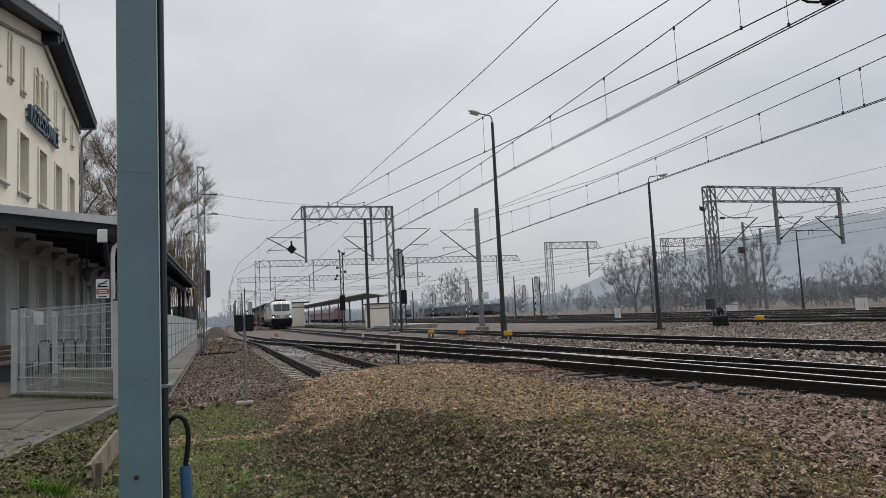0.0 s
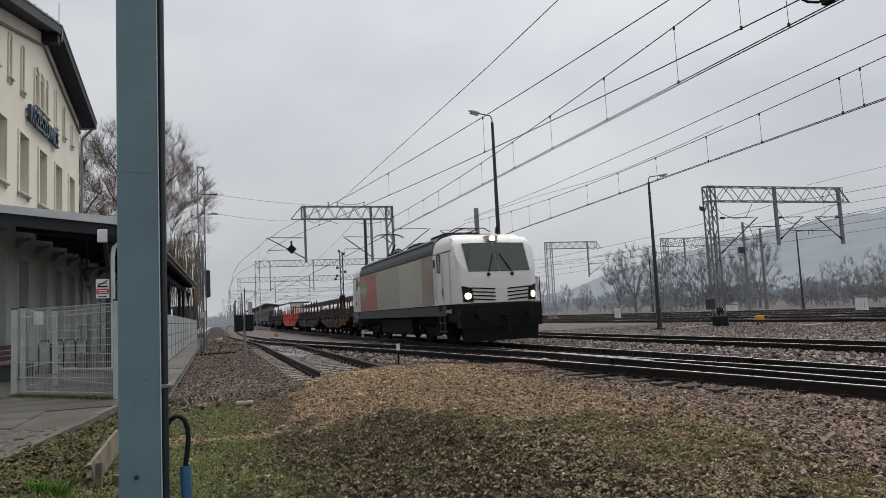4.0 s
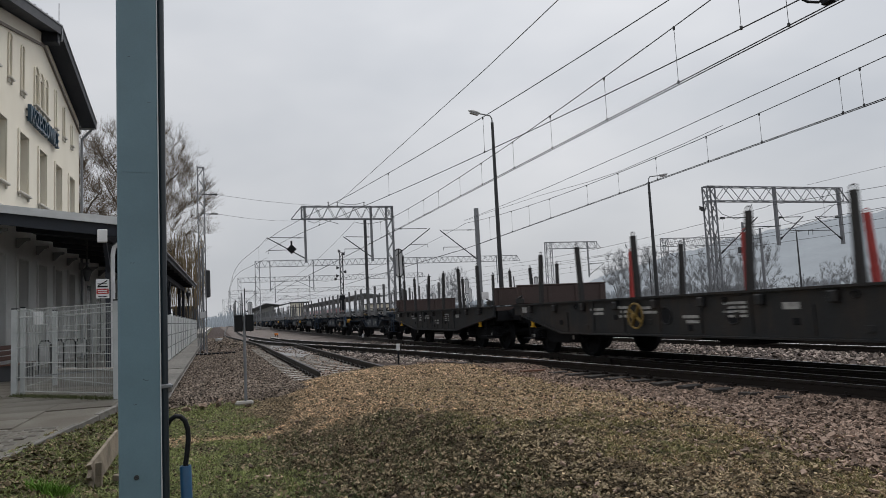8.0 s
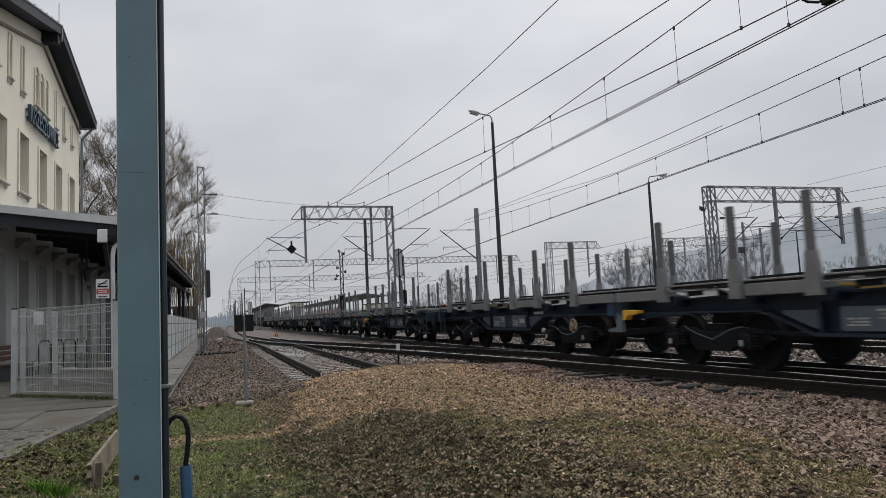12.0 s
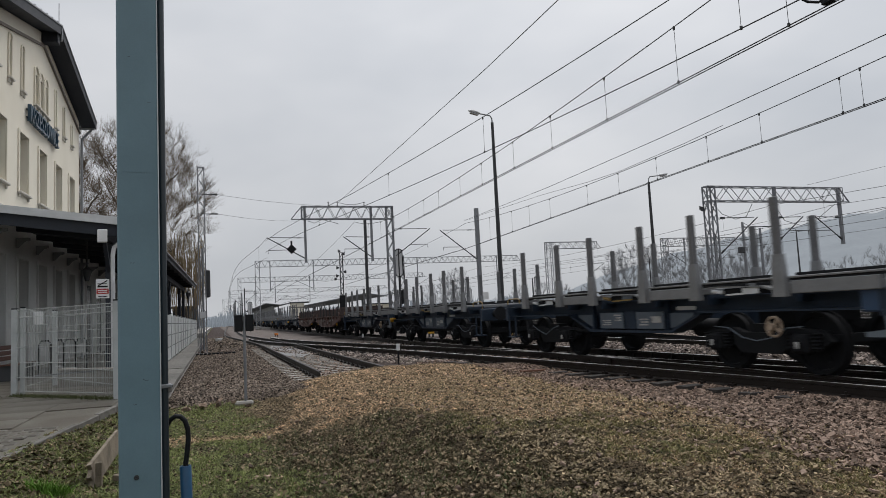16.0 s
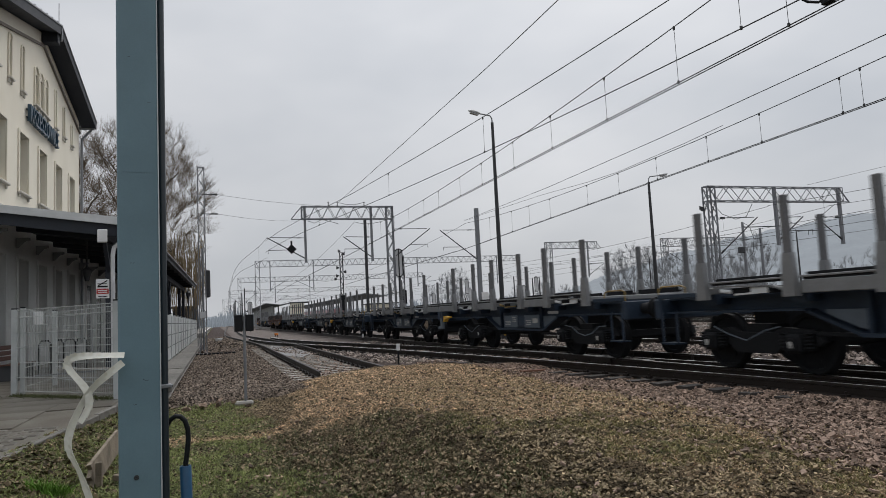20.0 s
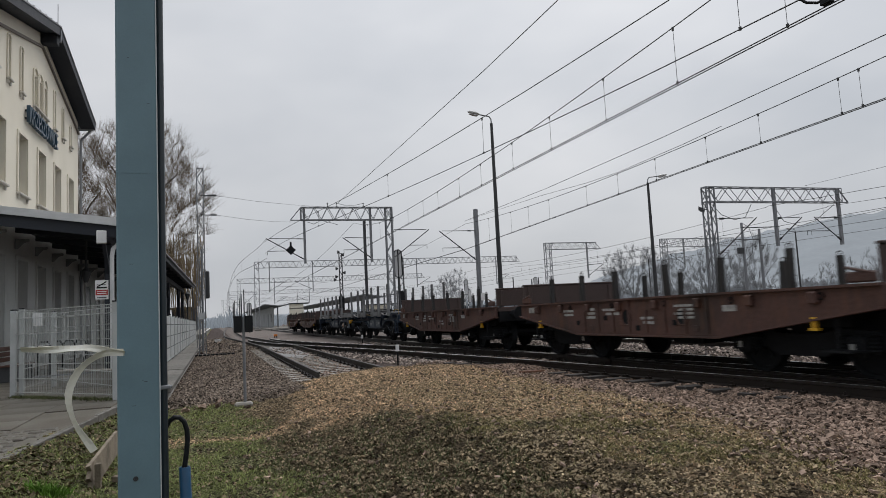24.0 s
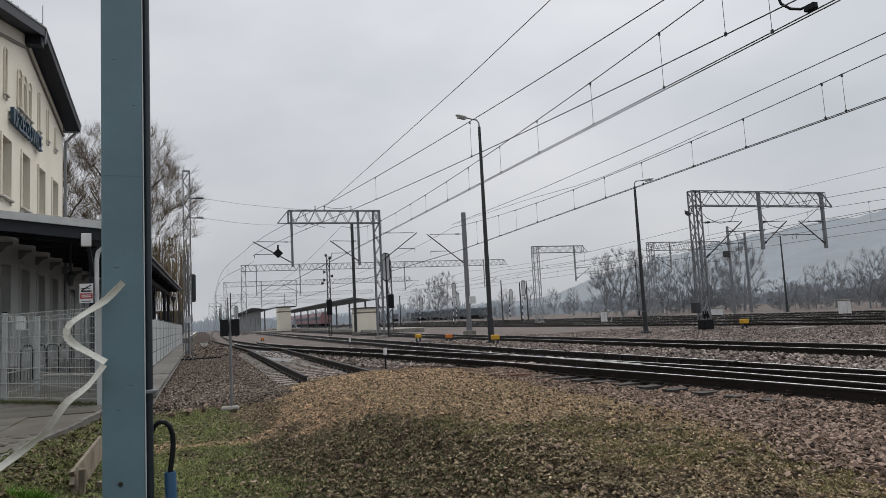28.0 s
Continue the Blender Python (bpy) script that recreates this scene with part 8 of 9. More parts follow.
def far_buildings():
    for x, y, w, d, h, lab in ((13.2, 119.0, 2.1, 2.6, 4.2, "pale platform stair house with a flat overhanging roof"), (16.9, 74.0, 2.3, 2.6, 2.6, "pale platform kiosk with a flat overhanging roof")):
        k = thing("platform_kiosk", lab, "kiosk", pose(x, y, -0.1, 0, 0, 0), group="platform kiosks")
        part("wall", Shape().box(-w / 2, w / 2, -d / 2, d / 2, 0, h * 0.76, 0.02), M_PLASTER, k)
        part("band", Shape().box(-w / 2 - 0.01, w / 2 + 0.01, -d / 2 - 0.01, d / 2 + 0.01, h * 0.765, h * 0.80), M_MOULD, k)
        part("upper_wall", Shape().box(-w / 2, w / 2, -d / 2, d / 2, h * 0.805, h * 0.955, 0.02), M_PLASTER, k)
        part("roof", Shape().box(-w / 2 - 0.25, w / 2 + 0.9, -d / 2 - 0.25, d / 2 + 0.25, h * 0.957, h, 0.02), M_DARKSTEEL, k)
    for x, y0, y1, zt, wd in ((10.6, 122, 210, 4.1, 4.6), (18.6, 78, 150, 3.7, 4.4)):
        c = thing("island_platform_canopy", "long dark platform roof on slim posts, misty", "canopy", pose(x, 0, 0), group="island platform canopies")
        part("roof", Shape().prism([(-wd / 2, zt), (0, zt - 0.35), (wd / 2, zt), (wd / 2, zt + 0.12), (0, zt - 0.22), (-wd / 2, zt + 0.12)], y0, y1, "y"), M_MISTROOF, c)
        for k in range(8):
            y = y0 + 3 + (y1 - y0 - 6) * k / 7
            part("post", Shape().box(-0.1, 0.1, y - 0.1, y + 0.1, 0.1, zt - 0.2), M_MISTROOF, c)
        if y0 > 100:
            wall = part("shelter_wall", Shape().box(-0.9, -0.7, y0 + 2.5, y1 - 20, 0.13, zt - 0.32), M_MISTWALL, c, "misty grey shelter wall under the roof")
            for a in (5, 12, 24, 38):
                part("shelter_window", Shape().box(-0.93, -0.905, y0 + a, y0 + a + 2.2, 1.1 if a != 12 else 0.14, 2.6), M_MISTROOF, wall)
        part("platform", Shape().box(-wd / 2 - 0.3, wd / 2 + 0.3, y0 - 12, y1 + 20, -0.5, 0.12, 0.03), M_CONCRETE, c)
    # parked passenger train and a row of open wagons in the far yard
    # coach red is washed out to include the haze of its distance
    M_PINK = mat("haze_tinted_red_paint", (0.28, 0.15, 0.16), 0.5, var=0.1, scale=0.5, fine=10, bump=0)
    for k in range(4):
        t = thing("passenger_coach", "parked red passenger coach with a dark window band", "passenger coach", pose(31.0, 192.0 + k * 21.5, -0.2), group="parked coaches")
        part("body", Shape().prism([(-1.4, 0.9), (1.4, 0.9), (1.42, 2.9), (1.1, 3.6), (0, 3.8), (-1.1, 3.6), (-1.42, 2.9)], -10.3, 10.3, "y"), M_PINK, t)
        part("window_band", Shape().box(-1.45, -1.425, -9.6, 9.6, 2.0, 2.75), M_GLASS, t)
        part("roof", Shape().prism([(-1.0, 3.66), (1.0, 3.66), (0.8, 3.95), (-0.8, 3.95)], -9.8, 9.8, "y"), M_GALV, t)
        part("underframe", Shape().box(-1.2, 1.2, -9.5, 9.5, 0.2, 0.88), M_BOGIE, t)
    # blue-grey wagon colour with distance haze mixed in
    M_MISTBLUE = mat("haze_tinted_wagon", (0.10, 0.125, 0.145), 0.8, var=0.2, scale=0.5, fine=8, bump=0)
    for k in range(7):
        t = thing("open_wagon", "dark open freight wagon parked in the misty yard", "freight wagon", pose(68.0, 168.0 + k * 16.0, -0.3), group="parked open wagons")
        part("body", Shape().box(-1.4, 1.4, -6.3, 6.3, 1.15, 3.0, 0.04), M_MISTBLUE, t)
        for q in range(7):
            part("rib", Shape().box(-1.48, -1.405, -6.1 + q * 2.02, -5.95 + q * 2.02, 1.15, 3.0), M_MISTBLUE, t)
        part("underframe", Shape().box(-1.2, 1.2, -5.8, 5.8, 0.2, 1.14), M_BOGIE, t)
    for k in range(9):
        z = thing("catenary_post", "misty post along the far line", "catenary post", pose(5.5 + 0.3 * (k % 3), 140 + k * 22, -0.3), group="catenary posts")
        part("post", Shape().tube((0, 0, 0), (0, 0, 8.0), 0.14, 0.1, n=6), M_DARKSTEEL, z)
        cantilever(z, (0, 0, 5.2), (0, 0, 7.4), (-2.6 if k % 2 else 2.6, 0, 7.3), 0.5)
    r = thing("signal_light", "small pale red signal light far down the line", "signal", pose(6.3, 260, -0.3), group="signals")
    part("post", Shape().tube((0, 0, 0), (0, 0, 3.4), 0.08, n=6), M_DARKSTEEL, r)
    part("lens", Shape().lathe([(0.28, 0), (0.28, 0.1)], 10, axis="x"), M_REDLIGHT, r, "glowing red lens", m=pose(0, -0.1, 3.0, 0, 0, -90))


M_REDLIGHT = mat("red_signal_lens", (0.6, 0.05, 0.05), 0.4, bump=0, glow=(1.0, 0.45, 0.38, 1.2))
far_buildings()


# ---- loose stones, grass and litter ----
def stuff(name, verts, faces, material, label, category):
    me = bpy.data.meshes.new(name)
    me.from_pydata(verts.tolist(), [], faces.tolist())
    me.materials.append(material)
    return tagged(new(name, me), label, category, kind="stuff")


BLOCK_V = np.array([(x, y, z) for z in (-1, 1) for y in (-1, 1) for x in (-1, 1)], float)
BLOCK_F = np.array([(0, 2, 3), (0, 3, 1), (4, 5, 7), (4, 7, 6), (0, 1, 5), (0, 5, 4), (2, 6, 7), (2, 7, 3), (0, 4, 6), (0, 6, 2), (1, 3, 7), (1, 7, 5)])


def stones(name, label, places, size, seed, material=None):
    """Crushed stones: skewed blocks with chipped corners, tipped every way."""
    rng = np.random.default_rng(seed)
    n = len(places)
    p = np.array(places) + np.stack([np.zeros(n), np.zeros(n), rng.uniform(-0.5, 1.0, n) * size], 1)
    v = BLOCK_V[None] * (1 - rng.uniform(0.0, 0.62, (n, 8, 3)))
    v *= (size * rng.uniform(0.55, 1.5, (n, 1, 1))) * np.stack([rng.uniform(0.9, 1.45, n), rng.uniform(0.65, 1.0, n), rng.uniform(0.4, 0.8, n)], 1)[:, None, :]
    for i, j, top in ((1, 2, 0.6), (0, 2, 0.6), (0, 1, math.pi)):
        a = rng.uniform(-top, top, n)
        c, s = np.cos(a)[:, None], np.sin(a)[:, None]
        u, w = v[:, :, i] * c - v[:, :, j] * s, v[:, :, i] * s + v[:, :, j] * c
        v[:, :, i], v[:, :, j] = u, w
    v = v + p[:, None, :]
    f = BLOCK_F[None] + 8 * np.arange(n)[:, None, None]
    return stuff(name, v.reshape(-1, 3), f.reshape(-1, 3), material or M_STONE, label, "gravel")


def scatter(rng, n, x0, x1, y0, y1, height, ok, bias=1.6):
    out = []
    while len(out) < n:
        x, y = rng.uniform(x0, x1), y0 + (y1 - y0) * rng.random() ** bias
        if ok(x, y):
            out.append((x, y, height(x, y)))
    return out


def off_rails(x, y):
    return all(abs(abs(x - f(y)) - 0.7535) > 0.10 for f in (main_x, cross_x, third_x))


M_CLOD = mat("soil_clod", (0.23, 0.178, 0.115), 0.95, var=0.3, scale=1.2, fine=30, bump=0.3, island=0.85, spec=0.12)


def build_stones():
    rng = random.Random(21)
    near = scatter(rng, 88000, 4.4, 9.4, 2.0, 19, lambda x, y: max(ballast_z(x, y), ground_z(x, y) if x < toe_x(y) + 0.9 else -1) + 0.008, lambda x, y: rng.random() < ease(toe_x(y) - 1.1, toe_x(y) + 0.35, x + 0.45 * noise.noise((x, y, 4))) and off_rails(x, y) and (x < main_x(y) - 1.30 or rng.random() < 0.75))
    stones("ballast_stones", "loose reddish grey ballast stones beside the main line", near, 0.0225, 1)
    far = scatter(rng, 17000, 9.5, 18.5, 5.0, 34, lambda x, y: ballast_z(x, y) + 0.008, off_rails)
    stones("ballast_stones", "loose reddish grey ballast stones between the tracks", far, 0.034, 2, M_STONE2)
    yard = scatter(rng, 32000, 17.5, 34.0, 7.0, 40, lambda x, y: ballast_z(x, y) + 0.01, lambda x, y: abs(abs(x - 31.0) - 0.75) > 0.12)
    stones("yard_stones", "reddish brown loose stones over the yard ground", yard, 0.031, 8, M_STONE2)
    cr = scatter(rng, 6000, 2.0, 8.5, 14.5, 36, lambda x, y: ballast_z(x, y) + 0.008, lambda x, y: x > toe_x(y) and off_rails(x, y))
    stones("ballast_stones", "loose ballast stones round the crossover track", cr, 0.038, 5, M_STONE2)
    left = scatter(rng, 36000, -0.9, 2.1, 13.9, 36, lambda x, y: -0.285 + 0.085 * ease(0.9, 1.9, x + 2.95 - side_x(y)) - 0.25 * ease(14.7, 13.8, y) + 0.006, lambda x, y: abs(x - 2.2) > 0.09 and (x < 1.72 or abs((y - 16.0) / 0.62 - round((y - 16.0) / 0.62)) > 0.24) and ground_z(x, y) < -0.25 + 0.085 * ease(0.9, 1.9, x + 2.95 - side_x(y)))
    stones("gravel_stones", "loose reddish brown gravel beside the platform", left, 0.021, 3, M_GRAVEL)
    beyond = scatter(rng, 6000, -0.7, 2.1, 36, 70, lambda x, y: -0.285 + 0.085 * ease(0.9, 1.9, x + 2.95 - side_x(y)) + 0.006, lambda x, y: abs(abs(x - side_x(y)) - 0.7535) > 0.12 and abs(x - side_x(y)) > 0.7)
    stones("gravel_stones", "reddish brown gravel farther along the platform", beyond, 0.055, 12, M_GRAVEL)
    mid = scatter(rng, 3500, 2.3, 3.6, 16.8, 34, lambda x, y: -0.205, lambda x, y: True)
    stones("gravel_stones", "wet dark gravel between the stub track's rails", mid, 0.026, 4)
    few = scatter(rng, 900, 0.3, 6.4, 3.0, 13.5, lambda x, y: ground_z(x, y) + 0.004, lambda x, y: x < toe_x(y) and rng.random() < 0.3 + 0.7 * ease(3.5, 6, x))
    crumbs = scatter(rng, 30000, -2.2, 6.6, 2.4, 15.4, lambda x, y: ground_z(x, y) + 0.003, lambda x, y: x < toe_x(y) + 0.2 and x > -1.7 - 0.125 * (13.7 - y) and rng.random() < 0.35 + 0.65 * ease(0.2, 1.2, x))
    stones("soil_crumbs", "crumbs and clods of brown soil on the hump", crumbs, 0.014, 11, M_CLOD)
    edge = [(0.30 + 0.14 * k + rng.uniform(-0.05, 0.05) - 0.1 * (k % 2), 13.9 + rng.uniform(-0.35, 0.25), ground_z(0.3 + 0.14 * k, 13.9) + 0.03) for k in range(-6, 3)]
    stones("broken_stones", "pale broken stones at the foot of the board", edge, 0.055, 9)
    stones("scattered_stones", "pale stones scattered over the earth hump", few, 0.022, 6)


build_stones()


def blades(name, label, places, h, w, seed, material, lean=0.6):
    rng = np.random.default_rng(seed)
    n = len(places)
    p = np.array(places)
    a = rng.uniform(0, 2 * np.pi, n)
    hh = h * rng.uniform(0.45, 1.5, n)
    ww = w * rng.uniform(0.6, 1.5, n)
    side = np.stack([np.cos(a), np.sin(a), np.zeros(n)], 1) * ww[:, None]
    b = rng.uniform(0, 2 * np.pi, n)
    tip = np.stack([np.cos(b) * lean * hh * rng.uniform(0.1, 1.4, n), np.sin(b) * lean * hh * rng.uniform(0.1, 1.4, n), hh], 1)
    mid = tip * np.array([0.35, 0.35, 0.55])
    v = np.stack([p - side, p + side, p + mid + side * 0.8, p + mid - side * 0.8, p + tip], 1)
    k = 5 * np.arange(n)[:, None]
    q = np.concatenate([k + np.array([[0, 1, 2]]), k + np.array([[0, 2, 3]]), k + np.array([[3, 2, 4]])], 0)
    return stuff(name, v.reshape(-1, 3), q, material, label, "grass")


def leaves(name, label, places, size, seed, material):
    """Dead leaves: folded scraps lying at odd tilts."""
    rng = np.random.default_rng(seed)
    n = len(places)
    p = np.array(places)
    sz = size * rng.uniform(0.5, 1.5, n)
    a = rng.uniform(0, 2 * np.pi, n)
    u = np.stack([np.cos(a), np.sin(a), rng.uniform(-0.6, 0.6, n)], 1) * sz[:, None]
    w = np.stack([-np.sin(a), np.cos(a), rng.uniform(-0.9, 0.9, n)], 1) * (sz * rng.uniform(0.35, 0.7, n))[:, None]
    lift = np.stack([np.zeros(n), np.zeros(n), sz * rng.uniform(-0.3, 0.6, n)], 1)
    v = np.stack([p - u, p - w + lift, p + u, p + w + lift], 1)
    k = 4 * np.arange(n)[:, None]
    q = np.concatenate([k + np.array([[0, 1, 2]]), k + np.array([[0, 2, 3]])], 0)
    return stuff(name, v.reshape(-1, 3), q, material, label, "dead leaves")


def fallen_sticks():
    """Dead sticks and a short plank lying on the hump."""
    for x, y, a, n in ((5.35, 6.35, 25, 0.42), (5.0, 5.35, 78, 0.5), (4.6, 6.0, -30, 0.3), (5.6, 8.4, 60, 0.3)):
        z = ground_z(x, y)
        t = solo("stick", Shape().pipe([(-n / 2, 0, 0.006), (-n / 5, 0.02, 0.016), (n / 6, -0.01, 0.012), (n / 2, 0.03, 0.010)], 0.008, 5), M_BARK, "thin dead stick lying on the earth hump", "stick", m=pose(x, y, z, 0, 0, a), group="sticks on the hump")
    z = max(ground_z(6.35, 13.4), ballast_z(6.35, 13.4))
    solo("plank", Shape().box(-0.3, 0.3, -0.06, 0.06, 0, 0.05, 0.006), M_RUSTPLANK, "short rusty brown plank lying at the ballast's edge", "plank", m=pose(6.35, 13.4, z, 0, 2, 12))


M_RUSTPLANK = mat("rusty_plank", (0.16, 0.075, 0.045), 0.85, var=0.3, scale=4, fine=40, bump=0.3)
fallen_sticks()


def build_grass():
    rng = random.Random(31)
    gz = lambda x, y: ground_z(x, y) - 0.004
    up = lambda x, y: ground_z(x, y) + 0.008
    bank = lambda x, y: x > -1.7 - 0.125 * (13.7 - y)
    tufty = lambda x, y: noise.noise((x * 3.1, y * 3.1, 3)) + 0.6 * noise.noise((x * 8, y * 8, 4)) > -0.15 + 0.3 * (rng.random() - 0.5)
    inside = lambda x, y: x < toe_x(y) + 0.25
    dry = scatter(rng, 62000, 0.0, 6.6, 2.2, 16.8, gz, lambda x, y: inside(x, y) and rng.random() < covers(x, y)[0] * 1.1 and tufty(x, y))
    blades("dry_grass", "short dry straw-coloured grass on the crest of the hump", dry, 0.026, 0.0024, 1, M_STRAW, 1.9)
    moss = scatter(rng, 30000, 2.4, 6.5, 2.2, 12.0, gz, lambda x, y: inside(x, y) and rng.random() < covers(x, y)[1] * 1.4 + covers(x, y)[3] + 0.12 and tufty(x, y))
    blades("mossy_grass", "short olive grass and moss on the hump", moss, 0.028, 0.0034, 2, M_OLIVE, 1.3)
    green = scatter(rng, 60000, -2.6, 1.9, 2.4, 15.0, gz, lambda x, y: bank(x, y) and rng.random() < covers(x, y)[1] ** 1.5 and noise.noise((x * 1.9, y * 1.9, 2)) > -0.25 + 0.2 * rng.random() and (x < 0.8 or rng.random() < 0.5))
    blades("green_grass", "short green grass in the hollow beside the post", green, 0.036, 0.0036, 3, M_BLADE, 1.1)
    flank = lambda x, y: min(covers(x, y)[1] + 0.35, covers(x, y)[2])
    shade = scatter(rng, 22000, -0.1, 2.7, 2.4, 11.5, gz, lambda x, y: rng.random() < 1.4 * flank(x, y) and tufty(x, y))
    blades("flank_grass", "dark green grass on the flank of the hump", shade, 0.040, 0.0042, 12, M_DEEP, 1.1)
    tuft = [(x, y, ground_z(x, y)) for x, y in [(-1.50 + rng.gauss(0, 0.09), 7.45 + rng.gauss(0, 0.07)) for _ in range(420)]]
    blades("grass_tuft", "bright green tuft of tall grass beside the walkway", tuft, 0.085, 0.005, 4, M_FRESH, 0.8)
    low = scatter(rng, 9000, -2.7, -0.4, 6.6, 13.0, gz, lambda x, y: bank(x, y) and rng.random() < 0.25 + 0.75 * ease(0.0, 0.35, noise.noise((x * 1.7, y * 1.7, 21))))
    leaves("low_weeds", "low broad-leaved green weeds on the bank by the walkway", [(x, y, z + 0.015) for x, y, z in low], 0.013, 14, M_WEED)
    foot = []
    for _ in range(1500):
        k, w = rng.random(), abs(rng.gauss(0, 0.10))
        foot.append((-4.02 + 2.26 * k - 0.7 * w, 16.7 - 2.45 * k - 0.7 * w, -0.121))
    blades("fence_weeds", "thin dark weeds and moss along the foot of the fence", foot, 0.05, 0.006, 15, M_DEEP, 1.2)
    mould = scatter(rng, 42000, -0.2, 4.2, 2.4, 11.6, up, lambda x, y: rng.random() < 0.05 + covers(x, y)[2] and tufty(x, y))
    leaves("leaf_litter", "brown dead leaves and clods on the flank of the hump", mould, 0.0155, 5, M_LITTER)
    wet = scatter(rng, 9000, -2.6, 1.2, 2.4, 14.4, up, lambda x, y: bank(x, y) and rng.random() < 0.05 + 0.95 * ease(-0.8, -1.5, x))
    leaves("leaf_litter", "dark wet leaves in the hollow by the walkway", wet, 0.032, 6, M_WETLEAF)
    loose = scatter(rng, 15000, 2.4, 6.6, 2.4, 13.6, up, lambda x, y: x < toe_x(y) + 0.1 and tufty(x, y))
    leaves("leaf_litter", "scraps of dry leaves and stalks on the hump", loose, 0.013, 7, M_DRYLEAF)


M_WEED = mat("weed_leaf", (0.130, 0.150, 0.062), 0.7, var=0.3, scale=3, fine=30, bump=0, island=0.6, spec=0.15)
M_DEEP = mat("deep_green_grass", (0.105, 0.118, 0.058), 0.85, var=0.25, scale=2, fine=30, bump=0, island=0.5, spec=0.12)
M_WETLEAF = mat("wet_leaves", (0.12, 0.094, 0.055), 0.6, var=0.35, scale=4, fine=30, bump=0, island=0.75, spec=0.12)
M_OLIVE = mat("olive_moss", (0.255, 0.225, 0.105), 0.9, var=0.3, scale=2, fine=30, bump=0, island=0.65, spec=0.12)
M_FRESH = mat("fresh_grass", (0.10, 0.20, 0.03), 0.8, var=0.2, scale=2, fine=30, bump=0, island=0.35, spec=0.12)
M_DRYLEAF = mat("dry_leaf_scraps", (0.44, 0.35, 0.22), 0.8, var=0.35, scale=4, fine=30, bump=0, island=0.7, spec=0.12)
M_LITTER = mat("dead_leaves", (0.235, 0.188, 0.120), 0.75, var=0.35, scale=4, fine=30, bump=0, island=0.65, spec=0.12)
build_grass()


# ---- loose barrier tape fluttering from the post: two tails of rigid strips ----
M_TAPE = mat("pale_plastic_tape", (0.68, 0.67, 0.60), 0.45, var=0.1, scale=6, fine=50, bump=0.05, other=(0.60, 0.55, 0.40), amount=0.3, soft=0.15)
LINKS, LINK = 17, 0.0547
TAPE_KEYS = {}


def tape_key(t, first, second):
    """Keeps, for one time, where each tail begins and the way each strip points."""
    shape = []
    for pts in (first, second):
        pts = [Vector((x, 3.64, z)) for x, z in pts]
        acc = [0.0]
        for a, b in zip(pts, pts[1:]):
            acc.append(acc[-1] + (b - a).length)
        ways = []
        line = [pts[0]]
        for i in range(1, LINKS + 1):
            s = acc[-1] * i / LINKS
            j = min(len(pts) - 2, max(k for k in range(len(acc)) if acc[k] <= s + 1e-9))
            p = pts[j] + (pts[j + 1] - pts[j]) * ((s - acc[j]) / max(1e-6, acc[j + 1] - acc[j]))
            line.append(p)
        # round the corners of the line
        for _ in range(2):
            line = [line[0]] + [(line[i - 1] + line[i] * 2 + line[i + 1]) / 4 for i in range(1, LINKS)] + [line[-1]]
        for i in range(LINKS):
            v = line[i + 1] - line[i]
            ways.append((v.normalized(), min(LINK, v.length)))
        shape.append((pts[0], ways))
    TAPE_KEYS[t] = shape


tape_key(0.0, [(-0.37, 1.05), (-0.37, 0.15)], [(-0.36, 1.05), (-0.36, 0.15)])
tape_key(18.5, [(-0.37, 1.05), (-0.37, 0.15)], [(-0.36, 1.05), (-0.36, 0.15)])
tape_key(19.0, [(-0.44, 0.89), (-0.45, 0.76), (-0.46, 0.60), (-0.46, 0.42)], [(-0.44, 0.85), (-0.45, 0.76), (-0.47, 0.60), (-0.46, 0.39)])
tape_key(19.5, [(-0.44, 0.92), (-0.53, 0.82), (-0.56, 0.64), (-0.57, 0.46)], [(-0.44, 0.91), (-0.55, 0.77), (-0.59, 0.62), (-0.59, 0.41)])
tape_key(20.0, [(-0.43, 1.05), (-0.66, 1.06), (-0.68, 1.03), (-0.57, 0.89), (-0.56, 0.82), (-0.60, 0.76)], [(-0.43, 1.01), (-0.57, 0.90), (-0.63, 0.78), (-0.67, 0.65), (-0.61, 0.54), (-0.57, 0.41)])
tape_key(20.5, [(-0.43, 1.09), (-0.56, 1.01), (-0.74, 0.99), (-0.85, 1.08), (-0.93, 1.24)], [(-0.43, 1.09), (-0.55, 1.07), (-0.66, 1.01), (-0.72, 1.15)])
tape_key(21.0, [(-0.35, 1.05), (-0.43, 1.13), (-0.51, 1.21), (-0.68, 1.31), (-0.80, 1.32), (-0.93, 1.31)], [(-0.35, 1.05), (-0.44, 1.08), (-0.50, 1.17), (-0.55, 1.20), (-0.67, 1.18)])
tape_key(21.5, [(-0.43, 1.11), (-0.62, 1.19), (-0.75, 1.17), (-0.83, 1.07), (-0.92, 1.01)], [(-0.43, 1.11), (-0.56, 1.14), (-0.70, 1.09), (-0.86, 1.05)])
tape_key(23.5, [(-0.34, 1.02), (-0.41, 1.01), (-0.44, 0.94), (-0.43, 0.78), (-0.34, 0.68), (-0.26, 0.74)], [(-0.41, 1.01), (-0.49, 0.95), (-0.54, 0.88), (-0.56, 0.79)])
tape_key(24.0, [(-0.43, 1.07), (-0.51, 1.08), (-0.61, 1.01), (-0.66, 0.89), (-0.63, 0.76), (-0.55, 0.63)], [(-0.43, 1.07), (-0.56, 1.10), (-0.71, 1.10), (-0.83, 1.11)])
